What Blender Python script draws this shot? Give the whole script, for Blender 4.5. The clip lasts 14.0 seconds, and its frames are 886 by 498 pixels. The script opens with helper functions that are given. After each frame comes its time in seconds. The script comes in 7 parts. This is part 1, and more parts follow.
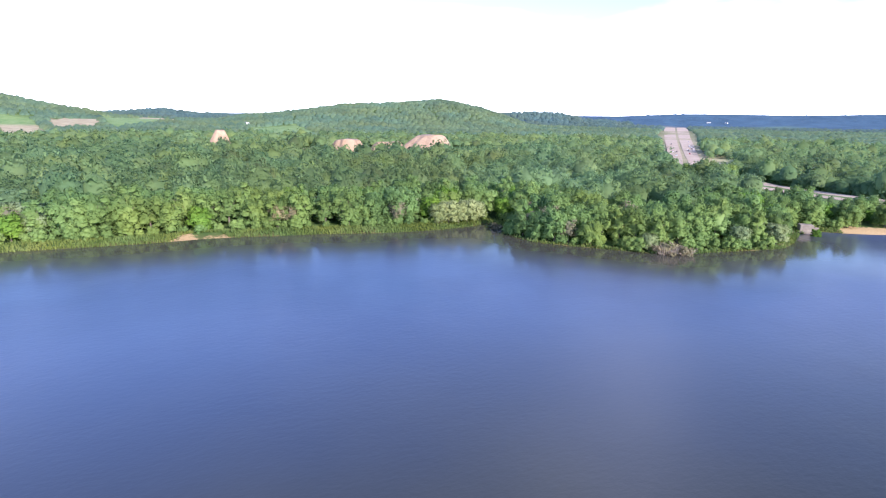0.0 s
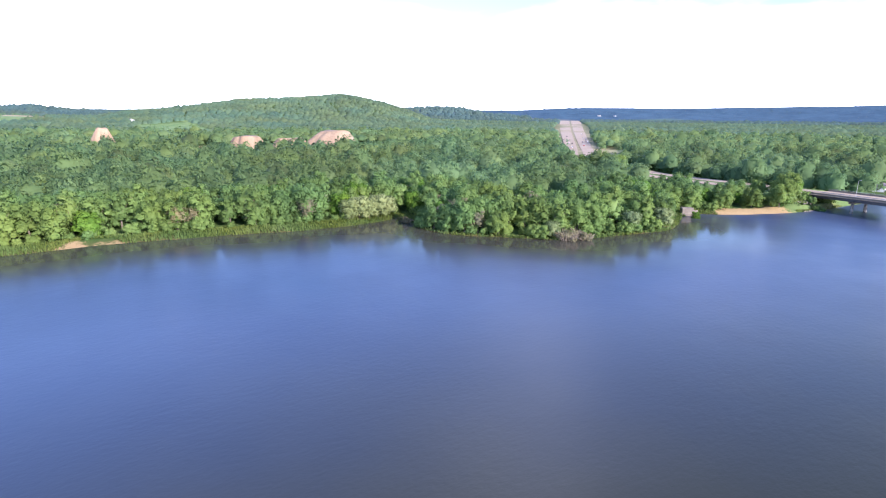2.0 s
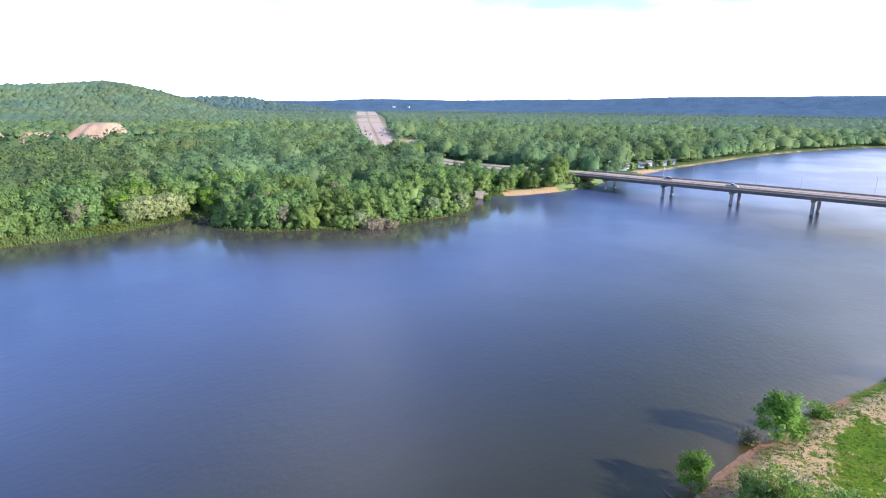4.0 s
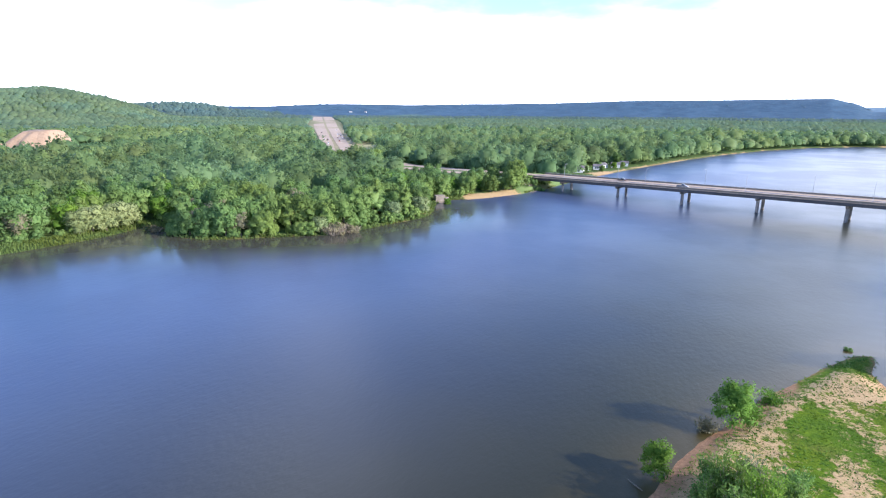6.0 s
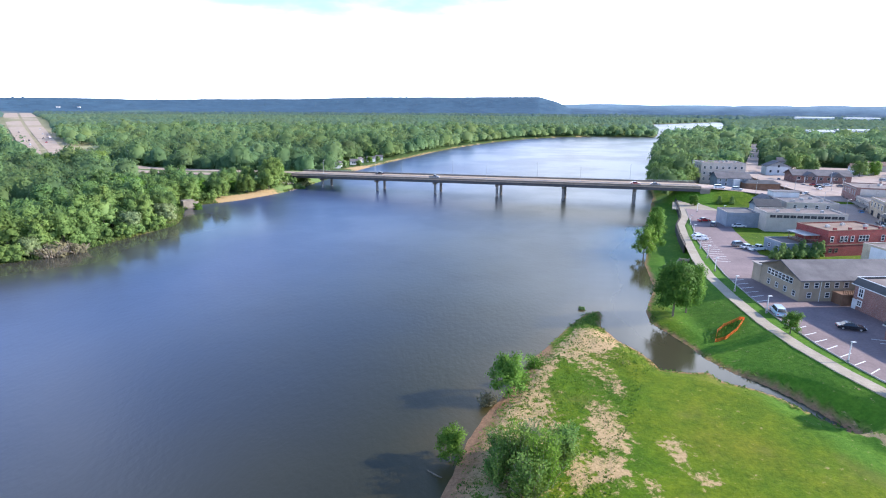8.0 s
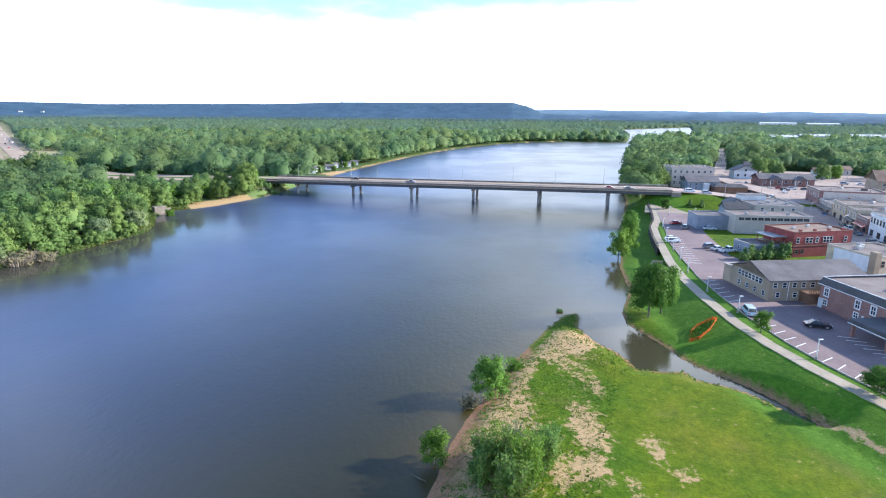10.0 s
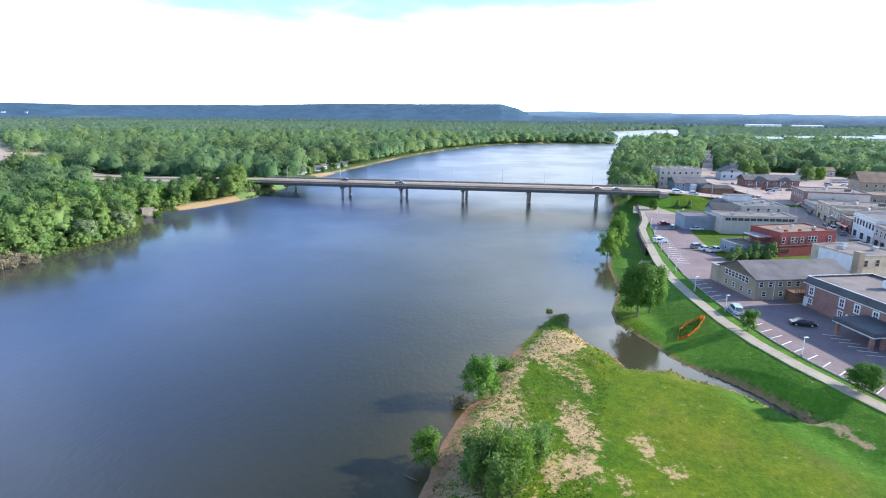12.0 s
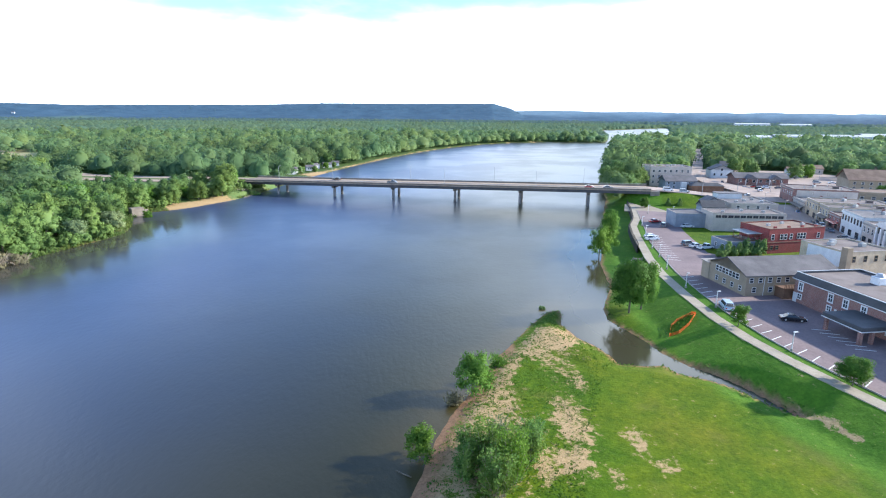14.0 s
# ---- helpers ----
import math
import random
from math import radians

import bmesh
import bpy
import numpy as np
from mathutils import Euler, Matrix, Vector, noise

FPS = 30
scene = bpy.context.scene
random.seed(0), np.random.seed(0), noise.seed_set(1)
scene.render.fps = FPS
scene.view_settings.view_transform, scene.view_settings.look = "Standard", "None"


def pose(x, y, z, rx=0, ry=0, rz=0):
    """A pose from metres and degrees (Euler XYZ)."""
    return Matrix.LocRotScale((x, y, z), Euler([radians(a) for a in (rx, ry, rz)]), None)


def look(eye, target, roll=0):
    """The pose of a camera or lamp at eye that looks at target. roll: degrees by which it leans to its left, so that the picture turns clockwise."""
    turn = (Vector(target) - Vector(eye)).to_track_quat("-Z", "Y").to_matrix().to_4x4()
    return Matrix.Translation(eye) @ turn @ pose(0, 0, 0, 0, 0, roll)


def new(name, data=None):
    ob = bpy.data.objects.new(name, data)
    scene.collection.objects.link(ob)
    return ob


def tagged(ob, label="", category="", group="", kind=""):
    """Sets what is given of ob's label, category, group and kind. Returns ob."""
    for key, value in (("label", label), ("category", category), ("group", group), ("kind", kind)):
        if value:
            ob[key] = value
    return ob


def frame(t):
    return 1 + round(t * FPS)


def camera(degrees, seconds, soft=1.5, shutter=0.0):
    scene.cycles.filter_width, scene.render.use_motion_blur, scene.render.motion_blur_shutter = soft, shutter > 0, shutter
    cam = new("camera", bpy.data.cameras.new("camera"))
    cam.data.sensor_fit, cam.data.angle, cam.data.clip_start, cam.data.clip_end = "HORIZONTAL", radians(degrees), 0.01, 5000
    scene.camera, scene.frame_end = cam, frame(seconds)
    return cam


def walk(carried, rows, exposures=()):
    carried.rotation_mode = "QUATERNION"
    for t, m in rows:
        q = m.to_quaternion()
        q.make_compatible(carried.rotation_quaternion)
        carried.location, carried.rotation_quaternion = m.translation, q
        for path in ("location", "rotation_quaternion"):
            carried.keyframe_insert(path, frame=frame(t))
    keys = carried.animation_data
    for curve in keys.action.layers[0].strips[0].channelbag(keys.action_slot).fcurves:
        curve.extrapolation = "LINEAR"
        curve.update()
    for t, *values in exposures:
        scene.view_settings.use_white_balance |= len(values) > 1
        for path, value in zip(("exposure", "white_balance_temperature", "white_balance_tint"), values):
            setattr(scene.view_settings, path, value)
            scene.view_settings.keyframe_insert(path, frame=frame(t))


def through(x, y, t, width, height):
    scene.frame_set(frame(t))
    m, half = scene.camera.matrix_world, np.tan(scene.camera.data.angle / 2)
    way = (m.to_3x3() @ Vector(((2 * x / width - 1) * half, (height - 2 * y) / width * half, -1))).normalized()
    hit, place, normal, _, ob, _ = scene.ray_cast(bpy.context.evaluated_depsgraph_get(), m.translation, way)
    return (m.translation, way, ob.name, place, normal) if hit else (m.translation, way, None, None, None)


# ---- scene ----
cam = camera(77.5, 14.0, 1.1)
PATH = [
    (0, (0.349, 2.248, 44.91), (-1.404, 3.092, 44.449), 0.8),
    (0.5, (0.505, 1.682, 44.904), (-1.236, 2.552, 44.444), 0.7),
    (1, (0.772, 1.036, 44.903), (-0.936, 1.967, 44.439), 0.6),
    (1.5, (1.138, 0.47, 44.908), (-0.522, 1.483, 44.441), 0.5),
    (2, (1.518, 0.024, 44.913), (-0.066, 1.149, 44.438), 0.4),
    (2.5, (1.833, -0.292, 44.913), (0.358, 0.969, 44.428), 0.6),
    (3, (2.033, -0.597, 44.91), (0.711, 0.822, 44.419), 0.7),
    (5.5, (2.25, -2.105, 44.835), (1.265, -0.436, 44.339), 0.3),
    (6, (1.964, -2.237, 44.82), (0.993, -0.556, 44.337), 0.3),
    (6.5, (1.458, -1.924, 44.769), (0.586, -0.189, 44.291), 0.3),
    (7, (0.775, -0.974, 44.743), (0.115, 0.852, 44.261), 0.3),
    (7.5, (0.02, 0.161, 44.688), (-0.375, 2.061, 44.203), 0.5),
    (8, (-0.621, 1.0, 44.663), (-0.796, 2.93, 44.171), 0.4),
    (10.5, (-1.435, 0.348, 44.648), (-1.514, 2.29, 44.177), 0.5),
    (11, (-1.506, 0.25, 44.646), (-1.572, 2.193, 44.176), 0.5),
    (11.5, (-1.535, 0.226, 44.599), (-1.592, 2.169, 44.13), 0.5),
    (12, (-1.57, 0.211, 44.51), (-1.619, 2.155, 44.041), 0.6),
    (12.5, (-1.605, 0.201, 44.409), (-1.646, 2.145, 43.94), 0.6),
    (13, (-1.604, 0.123, 44.291), (-1.638, 2.067, 43.822), 0.6),
    (13.5, (-1.611, 0.072, 44.193), (-1.639, 2.016, 43.724), 0.6),
    (14, (-1.629, 0.071, 44.123), (-1.65, 2.015, 43.653), 0.5),
]
walk(cam, [(t, look(eye, target, roll)) for t, eye, target, roll in PATH], [(0, 1.70, 6220, 22), (14, 1.59, 6330, 6)])

# ---- world, sun ----
SUN_AZ, SUN_EL = 8.0, 24.0          # degrees: anticlockwise from +x, and above the horizon
world = bpy.data.worlds.new("sky")
scene.world = world
world.use_nodes = True
wt = world.node_tree
wt.nodes.clear()


def wnode(kind, **kw):
    n = wt.nodes.new(kind)
    for k, v in kw.items():
        n.inputs[k].default_value = v
    return n


w_out = wnode("ShaderNodeOutputWorld")
w_bg = wnode("ShaderNodeBackground", Strength=1.0)
w_sky = wnode("ShaderNodeTexSky")
w_sky.sky_type = "NISHITA"
w_sky.sun_disc = False
w_sky.sun_elevation = radians(SUN_EL)
w_sky.sun_rotation = radians(90 - SUN_AZ)
w_sky.air_density, w_sky.dust_density, w_sky.ozone_density = 0.75, 0.1, 4.0
w_co = wnode("ShaderNodeTexCoord")
w_sep = wnode("ShaderNodeSeparateXYZ")
w_map = wnode("ShaderNodeMapping", Scale=(1.0, 1.0, 3.2), Location=(0.3, 0.15, 0.0))
w_noise = wnode("ShaderNodeTexNoise", Scale=2.3, Detail=7.0, Roughness=0.52)
w_low = wnode("ShaderNodeMapRange")      # a bank of bright cloud along the horizon
for k, v in (("From Min", 0.19), ("From Max", 0.04), ("To Min", -0.10), ("To Max", 0.46)):
    w_low.inputs[k].default_value = v
w_add = wnode("ShaderNodeMath")
w_dot = wnode("ShaderNodeVectorMath")    # a broad bright cloud to the north-east, mirrored in the side channel
w_dot.operation = "DOT_PRODUCT"
w_dot.inputs[1].default_value = (0.24, 0.89, 0.39)
w_bank = wnode("ShaderNodeMapRange")
for k, v in (("From Min", 0.88), ("From Max", 0.99), ("To Min", 0.0), ("To Max", 0.14)):
    w_bank.inputs[k].default_value = v
w_bank.interpolation_type = "SMOOTHSTEP"
w_dot2 = wnode("ShaderNodeVectorMath")   # a tall pale cloud to the north-west
w_dot2.operation = "DOT_PRODUCT"
w_dot2.inputs[1].default_value = (-0.604, 0.626, 0.493)
w_bank2 = wnode("ShaderNodeMapRange")
for k, v in (("From Min", 0.978), ("From Max", 0.999), ("To Min", 0.0), ("To Max", 0.20)):
    w_bank2.inputs[k].default_value = v
w_bank2.interpolation_type = "SMOOTHSTEP"
w_both = wnode("ShaderNodeMath")
w_sum = wnode("ShaderNodeMath")
w_cov = wnode("ShaderNodeMapRange")
for k, v in (("From Min", 0.43), ("From Max", 0.79)):
    w_cov.inputs[k].default_value = v
w_cov.interpolation_type = "SMOOTHSTEP"
w_str = wnode("ShaderNodeVectorMath")
w_str.operation = "SCALE"
w_str.inputs["Scale"].default_value = 0.15
w_mix = wnode("ShaderNodeMix")
w_mix.data_type = "RGBA"
w_mix.inputs["B"].default_value = (1.30, 1.39, 1.55, 1)
for a, b in ((w_co.outputs["Generated"], w_sep.inputs[0]), (w_co.outputs["Generated"], w_map.inputs[0]),
             (w_map.outputs[0], w_noise.inputs["Vector"]), (w_sep.outputs["Z"], w_low.inputs["Value"]),
             (w_noise.outputs["Fac"], w_add.inputs[0]), (w_low.outputs[0], w_sum.inputs[0]),
             (w_co.outputs["Generated"], w_dot.inputs[0]), (w_dot.outputs["Value"], w_bank.inputs["Value"]),
             (w_co.outputs["Generated"], w_dot2.inputs[0]), (w_dot2.outputs["Value"], w_bank2.inputs["Value"]),
             (w_bank.outputs[0], w_both.inputs[0]), (w_bank2.outputs[0], w_both.inputs[1]), (w_both.outputs[0], w_sum.inputs[1]), (w_sum.outputs[0], w_add.inputs[1]),
             (w_add.outputs[0], w_cov.inputs["Value"]), (w_cov.outputs[0], w_mix.inputs["Factor"]),
             (w_sky.outputs[0], w_str.inputs[0]), (w_str.outputs[0], w_mix.inputs["A"]),
             (w_mix.outputs["Result"], w_bg.inputs["Color"]), (w_bg.outputs[0], w_out.inputs["Surface"])):
    wt.links.new(a, b)

sun_data = bpy.data.lights.new("sun", "SUN")
sun_data.energy, sun_data.angle, sun_data.color = 3.35, radians(1.0), (1.0, 0.92, 0.82)
sun = new("sun", sun_data)
sun_dir = Vector((math.cos(radians(SUN_AZ)) * math.cos(radians(SUN_EL)),
                  math.sin(radians(SUN_AZ)) * math.cos(radians(SUN_EL)), math.sin(radians(SUN_EL))))
sun.matrix_world = look((0, 0, 300), Vector((0, 0, 300)) - sun_dir)

# ---- materials ----


class Nodes:
    """A material's node tree with short ways to add and link nodes."""

    def __init__(self, name):
        self.mat = bpy.data.materials.new(name)
        self.mat.use_nodes = True
        self.nt = self.mat.node_tree
        self.bsdf = self.nt.nodes["Principled BSDF"]
        self.out = self.nt.nodes["Material Output"]

    def put(self, kind, **kw):
        n = self.nt.nodes.new(kind)
        for k, v in kw.items():
            key = k.replace("_", " ")
            if key in n.inputs:
                n.inputs[key].default_value = v
        return n

    def link(self, a, b):
        self.nt.links.new(a, b)

    def pos(self):
        return self.put("ShaderNodeNewGeometry").outputs["Position"]

    def local(self):
        return self.put("ShaderNodeTexCoord").outputs["Object"]

    def noise(self, vec, scale, detail=4.0, rough=0.55):
        n = self.put("ShaderNodeTexNoise", Scale=scale, Detail=detail, Roughness=rough)
        self.link(vec, n.inputs["Vector"])
        return n.outputs["Fac"]

    def ramp(self, fac, stops):
        n = self.put("ShaderNodeValToRGB")
        el = n.color_ramp.elements
        while len(el) < len(stops):
            el.new(0.5)
        for e, (p, c) in zip(el, stops):
            e.position, e.color = p, (*c, 1)
        self.link(fac, n.inputs[0])
        return n.outputs["Color"]

    def mix(self, fac, a, b, how="MIX"):
        n = self.put("ShaderNodeMix")
        n.data_type, n.blend_type = "RGBA", how
        for v, sock in ((fac, n.inputs["Factor"]), (a, n.inputs["A"]), (b, n.inputs["B"])):
            if isinstance(v, (int, float)):
                sock.default_value = v
            elif isinstance(v, tuple):
                sock.default_value = (*v, 1)
            else:
                self.link(v, sock)
        return n.outputs["Result"]

    def span(self, v, a, b, c=0.0, d=1.0):
        n = self.put("ShaderNodeMapRange")
        n.interpolation_type = "SMOOTHSTEP"
        self.link(v, n.inputs["Value"])
        for k, x in (("From Min", a), ("From Max", b), ("To Min", c), ("To Max", d)):
            n.inputs[k].default_value = x
        return n.outputs[0]

    def math(self, how, a, b=0.0):
        n = self.put("ShaderNodeMath")
        n.operation = how
        for v, sock in ((a, n.inputs[0]), (b, n.inputs[1])):
            if isinstance(v, (int, float)):
                sock.default_value = v
            else:
                self.link(v, sock)
        return n.outputs[0]

    def attr(self, name):
        n = self.put("ShaderNodeAttribute")
        n.attribute_name = name
        return n.outputs["Fac"]

    def bump(self, height, strength, dist):
        n = self.put("ShaderNodeBump", Strength=strength, Distance=dist)
        self.link(height, n.inputs["Height"])
        self.link(n.outputs[0], self.bsdf.inputs["Normal"])
        return n.outputs[0]


def surface(name, dark, light, scale=0.8, rough=0.8, fine=12.0, bump=0.3, depth=0.02, metal=0.0, world_space=False):
    """A weathered surface: broad stains, fine grain and a light relief."""
    m = Nodes(name)
    v = m.pos() if world_space else m.local()
    broad = m.noise(v, scale, 5.0, 0.6)
    grain = m.noise(v, fine, 3.0, 0.6)
    col = m.ramp(broad, [(0.3, dark), (0.7, light)])
    tone = m.ramp(grain, [(0.25, (0.78, 0.78, 0.78)), (0.75, (1.12, 1.12, 1.12))])
    col = m.mix(1.0, col, tone, "MULTIPLY")
    info = m.put("ShaderNodeObjectInfo")
    each = m.span(info.outputs["Random"], 0, 1, 0.9, 1.08)
    col = m.mix(1.0, col, each, "MULTIPLY")
    m.link(col, m.bsdf.inputs["Base Color"])
    m.bsdf.inputs["Roughness"].default_value = rough
    m.bsdf.inputs["Metallic"].default_value = metal
    m.bump(grain, bump, depth)
    return m.mat


def foliage(name, dark, mid, light, clump=0.09, rough=0.6, through=0.3, fine=1.1, species=1.0, spread=0.36):
    """Leaves: tints by tree and by clump, some light passing through."""
    m = Nodes(name)
    p = m.pos()
    tree = m.span(m.noise(p, clump, 3.0, 0.6), 0.32, 0.68)
    tuft = m.noise(p, fine, 4.0, 0.7)
    isl = m.put("ShaderNodeNewGeometry").outputs["Random Per Island"]
    tint = m.attr("tint")
    own = m.put("ShaderNodeObjectInfo").outputs["Random"]
    f = m.math("ADD", m.math("MULTIPLY", tree, 0.30), m.math("MULTIPLY", isl, 0.16))
    f = m.math("ADD", f, m.math("MULTIPLY", tuft, 0.24))
    f = m.math("ADD", f, m.math("MULTIPLY", m.math("SUBTRACT", own, 0.5), 0.30))
    f = m.math("ADD", f, m.math("MULTIPLY", m.math("SUBTRACT", tint, 0.45), spread))
    f = m.math("ADD", f, m.math("MULTIPLY", m.math("SUBTRACT", m.noise(p, clump * 0.22, 3.0, 0.55), 0.5), 0.9))
    col = m.ramp(f, [(0.12, dark), (0.46, mid), (0.88, light)])
    stand = m.math("ADD", tint, m.math("MULTIPLY", m.math("SUBTRACT", m.noise(p, clump * 0.35, 2.0, 0.5), 0.5), 1.6))
    pale = m.span(stand, 0.80, 1.0, 0.0, 0.62 * species)
    dry = m.span(stand, 0.12, 0.0, 0.0, 0.55 * species)
    col = m.mix(dry, col, (0.165, 0.150, 0.085))
    col = m.mix(pale, col, tuple(0.5 * a + 0.5 * b for a, b in zip(light, (0.20, 0.20, 0.14))))
    hue = m.noise(p, clump * 0.4, 2.0, 0.5)
    col = m.mix(1.0, col, m.ramp(hue, [(0.35, (1.14, 1.02, 0.82)), (0.65, (0.92, 1.0, 1.04))]), "MULTIPLY")
    m.link(col, m.bsdf.inputs["Base Color"])
    m.bsdf.inputs["Roughness"].default_value = rough
    m.bsdf.inputs["Specular IOR Level"].default_value = 0.10
    tr = m.put("ShaderNodeBsdfTranslucent")
    m.link(col, tr.inputs["Color"])
    mx = m.put("ShaderNodeMixShader", Fac=through)
    m.link(m.bsdf.outputs[0], mx.inputs[1])
    m.link(tr.outputs[0], mx.inputs[2])
    m.link(mx.outputs[0], m.out.inputs["Surface"])
    m.bump(tuft, 0.3, 0.3)
    return m.mat


M_LEAF = foliage("leaf_green", (0.104, 0.178, 0.062), (0.182, 0.290, 0.096), (0.272, 0.382, 0.138), through=0.48, species=0.6)
M_LEAF_PALE = foliage("leaf_silver", (0.11, 0.162, 0.080), (0.19, 0.258, 0.130), (0.29, 0.360, 0.205))
M_LEAF_LIGHT = foliage("leaf_light", (0.066, 0.142, 0.024), (0.128, 0.248, 0.042), (0.210, 0.340, 0.070), species=0.0, through=0.38)
M_LEAF_OLIVE = foliage("leaf_olive", (0.13, 0.125, 0.078), (0.20, 0.19, 0.12), (0.28, 0.265, 0.17))
M_WOODS = foliage("woods_green", (0.114, 0.188, 0.086), (0.182, 0.284, 0.122), (0.254, 0.362, 0.164), 0.045, fine=0.7, through=0.55, species=0.35, spread=0.30)
# the farther the wood, the more blue distance haze its leaf colour holds
M_WOODS_FAR_HAZE = foliage("woods_far", (0.112, 0.182, 0.118), (0.160, 0.250, 0.150), (0.208, 0.305, 0.182), 0.018, fine=0.3, through=0.45, species=0.2, spread=0.24)
M_WOODS_EDGE_HAZE = foliage("woods_edge", (0.086, 0.146, 0.140), (0.116, 0.188, 0.172), (0.148, 0.226, 0.198), 0.014, fine=0.15, through=0.42, species=0.1, spread=0.14)
# blue of the distance haze, put into the ridge's base colour
RIDGE_HAZE = (0.028, 0.062, 0.100), (0.052, 0.104, 0.155)
M_WOODS_RIDGE_HAZE = foliage("woods_ridge", RIDGE_HAZE[1], (0.066, 0.124, 0.180), (0.085, 0.146, 0.20), 0.012, fine=0.08, through=0.4, species=0.0)
M_WILLOW = foliage("leaf_willow", (0.082, 0.152, 0.038), (0.155, 0.258, 0.062), (0.250, 0.355, 0.11), 0.4, through=0.4, species=0.2)
M_TWIG = surface("dead_twigs", (0.24, 0.19, 0.14), (0.42, 0.35, 0.27), 1.0, 0.9)
M_BARK = surface("bark", (0.09, 0.075, 0.055), (0.20, 0.17, 0.13), 1.5, 0.9, 9.0, 0.6, 0.03)
M_WEED = foliage("weeds", (0.060, 0.125, 0.020), (0.105, 0.205, 0.030), (0.18, 0.30, 0.055), 0.3, through=0.5, species=0.0)
M_TUFT = foliage("grass_tufts", (0.075, 0.150, 0.012), (0.120, 0.200, 0.016), (0.17, 0.235, 0.028), 0.3, through=0.5, species=0.0)
M_TIP = foliage("tip_weed_leaves", (0.090, 0.170, 0.024), (0.140, 0.250, 0.036), (0.21, 0.33, 0.06), 0.3, through=0.5, species=0.0)
M_REED = foliage("bank_reeds", (0.085, 0.130, 0.034), (0.145, 0.205, 0.058), (0.23, 0.29, 0.105), 0.12, through=0.5, species=0.2)
M_PITSAND = surface("quarry_sand", (0.230, 0.150, 0.092), (0.330, 0.235, 0.158), 0.06, 0.95, 0.6, 0.6, 0.5, world_space=True)
M_CONCRETE = surface("concrete", (0.235, 0.212, 0.198), (0.360, 0.328, 0.305), 0.5, 0.85)
M_PIER = surface("weathered_concrete", (0.15, 0.125, 0.10), (0.26, 0.225, 0.185), 0.4, 0.88)
M_ROAD = surface("road_concrete", (0.33, 0.238, 0.168), (0.47, 0.352, 0.258), 0.06, 0.85, 0.9, 0.2, 0.02, world_space=True)
M_ASPHALT = surface("lot_asphalt", (0.150, 0.108, 0.110), (0.250, 0.184, 0.182), 0.09, 0.9, 2.5, 0.3, 0.01, world_space=True)
M_STREET = surface("street_asphalt", (0.275, 0.205, 0.170), (0.420, 0.322, 0.270), 0.07, 0.9, 1.5, 0.3, 0.01, world_space=True)
M_PATH = surface("path_concrete", (0.27, 0.225, 0.165), (0.37, 0.315, 0.24), 0.25, 0.85, 3.0, 0.2, 0.01, world_space=True)
M_STEEL = surface("girder_steel", (0.035, 0.032, 0.036), (0.065, 0.060, 0.064), 0.3, 0.6)
M_LINE = surface("white_paint", (0.60, 0.60, 0.58), (0.80, 0.80, 0.78), 0.7, 0.7)
M_WHITE = surface("white_siding", (0.496, 0.504, 0.512), (0.640, 0.648, 0.656), 0.4, 0.6)
M_GREYSIDE = surface("grey_siding", (0.187, 0.212, 0.255), (0.272, 0.306, 0.357), 0.4, 0.7)
M_CREAM = surface("cream_wall", (0.44, 0.375, 0.325), (0.56, 0.485, 0.425), 0.3, 0.8)
M_TAN = surface("tan_block", (0.262, 0.205, 0.142), (0.362, 0.290, 0.208), 0.4, 0.85)
M_ROOFGREY = surface("grey_roof", (0.088, 0.082, 0.088), (0.165, 0.152, 0.156), 0.25, 0.9)
M_ROOFTAN = surface("gravel_roof", (0.120, 0.095, 0.088), (0.205, 0.168, 0.155), 0.2, 0.95)
M_ROOFDARK = surface("dark_roof", (0.045, 0.045, 0.05), (0.085, 0.085, 0.09), 0.3, 0.7)
M_ROOFBROWN = surface("brown_shingles", (0.16, 0.10, 0.07), (0.27, 0.18, 0.13), 0.3, 0.9)
M_ORANGE = surface("orange_mesh", (0.62, 0.14, 0.02), (0.85, 0.22, 0.04), 1.0, 0.6)
M_BLACK = surface("black_rubber", (0.015, 0.015, 0.016), (0.03, 0.03, 0.03), 2.0, 0.8)
M_FRAME = surface("white_frame", (0.58, 0.58, 0.58), (0.74, 0.74, 0.74), 0.8, 0.5)
M_RAIL = surface("rail_metal", (0.30, 0.30, 0.31), (0.45, 0.45, 0.46), 0.8, 0.45, metal=0.6)
M_ROOFUNIT = surface("galvanised_casing", (0.30, 0.30, 0.30), (0.46, 0.46, 0.45), 0.8, 0.55, metal=0.3)
M_POLE = surface("pole_paint", (0.55, 0.55, 0.54), (0.72, 0.72, 0.71), 0.8, 0.45)
M_WOOD = surface("brown_wood", (0.14, 0.07, 0.04), (0.24, 0.13, 0.08), 0.6, 0.8)
M_DARKWALL = surface("dark_wall", (0.022, 0.02, 0.018), (0.045, 0.042, 0.038), 0.6, 0.95)
M_BRONZE = surface("dark_bronze", (0.05, 0.045, 0.04), (0.09, 0.08, 0.075), 0.5, 0.5)


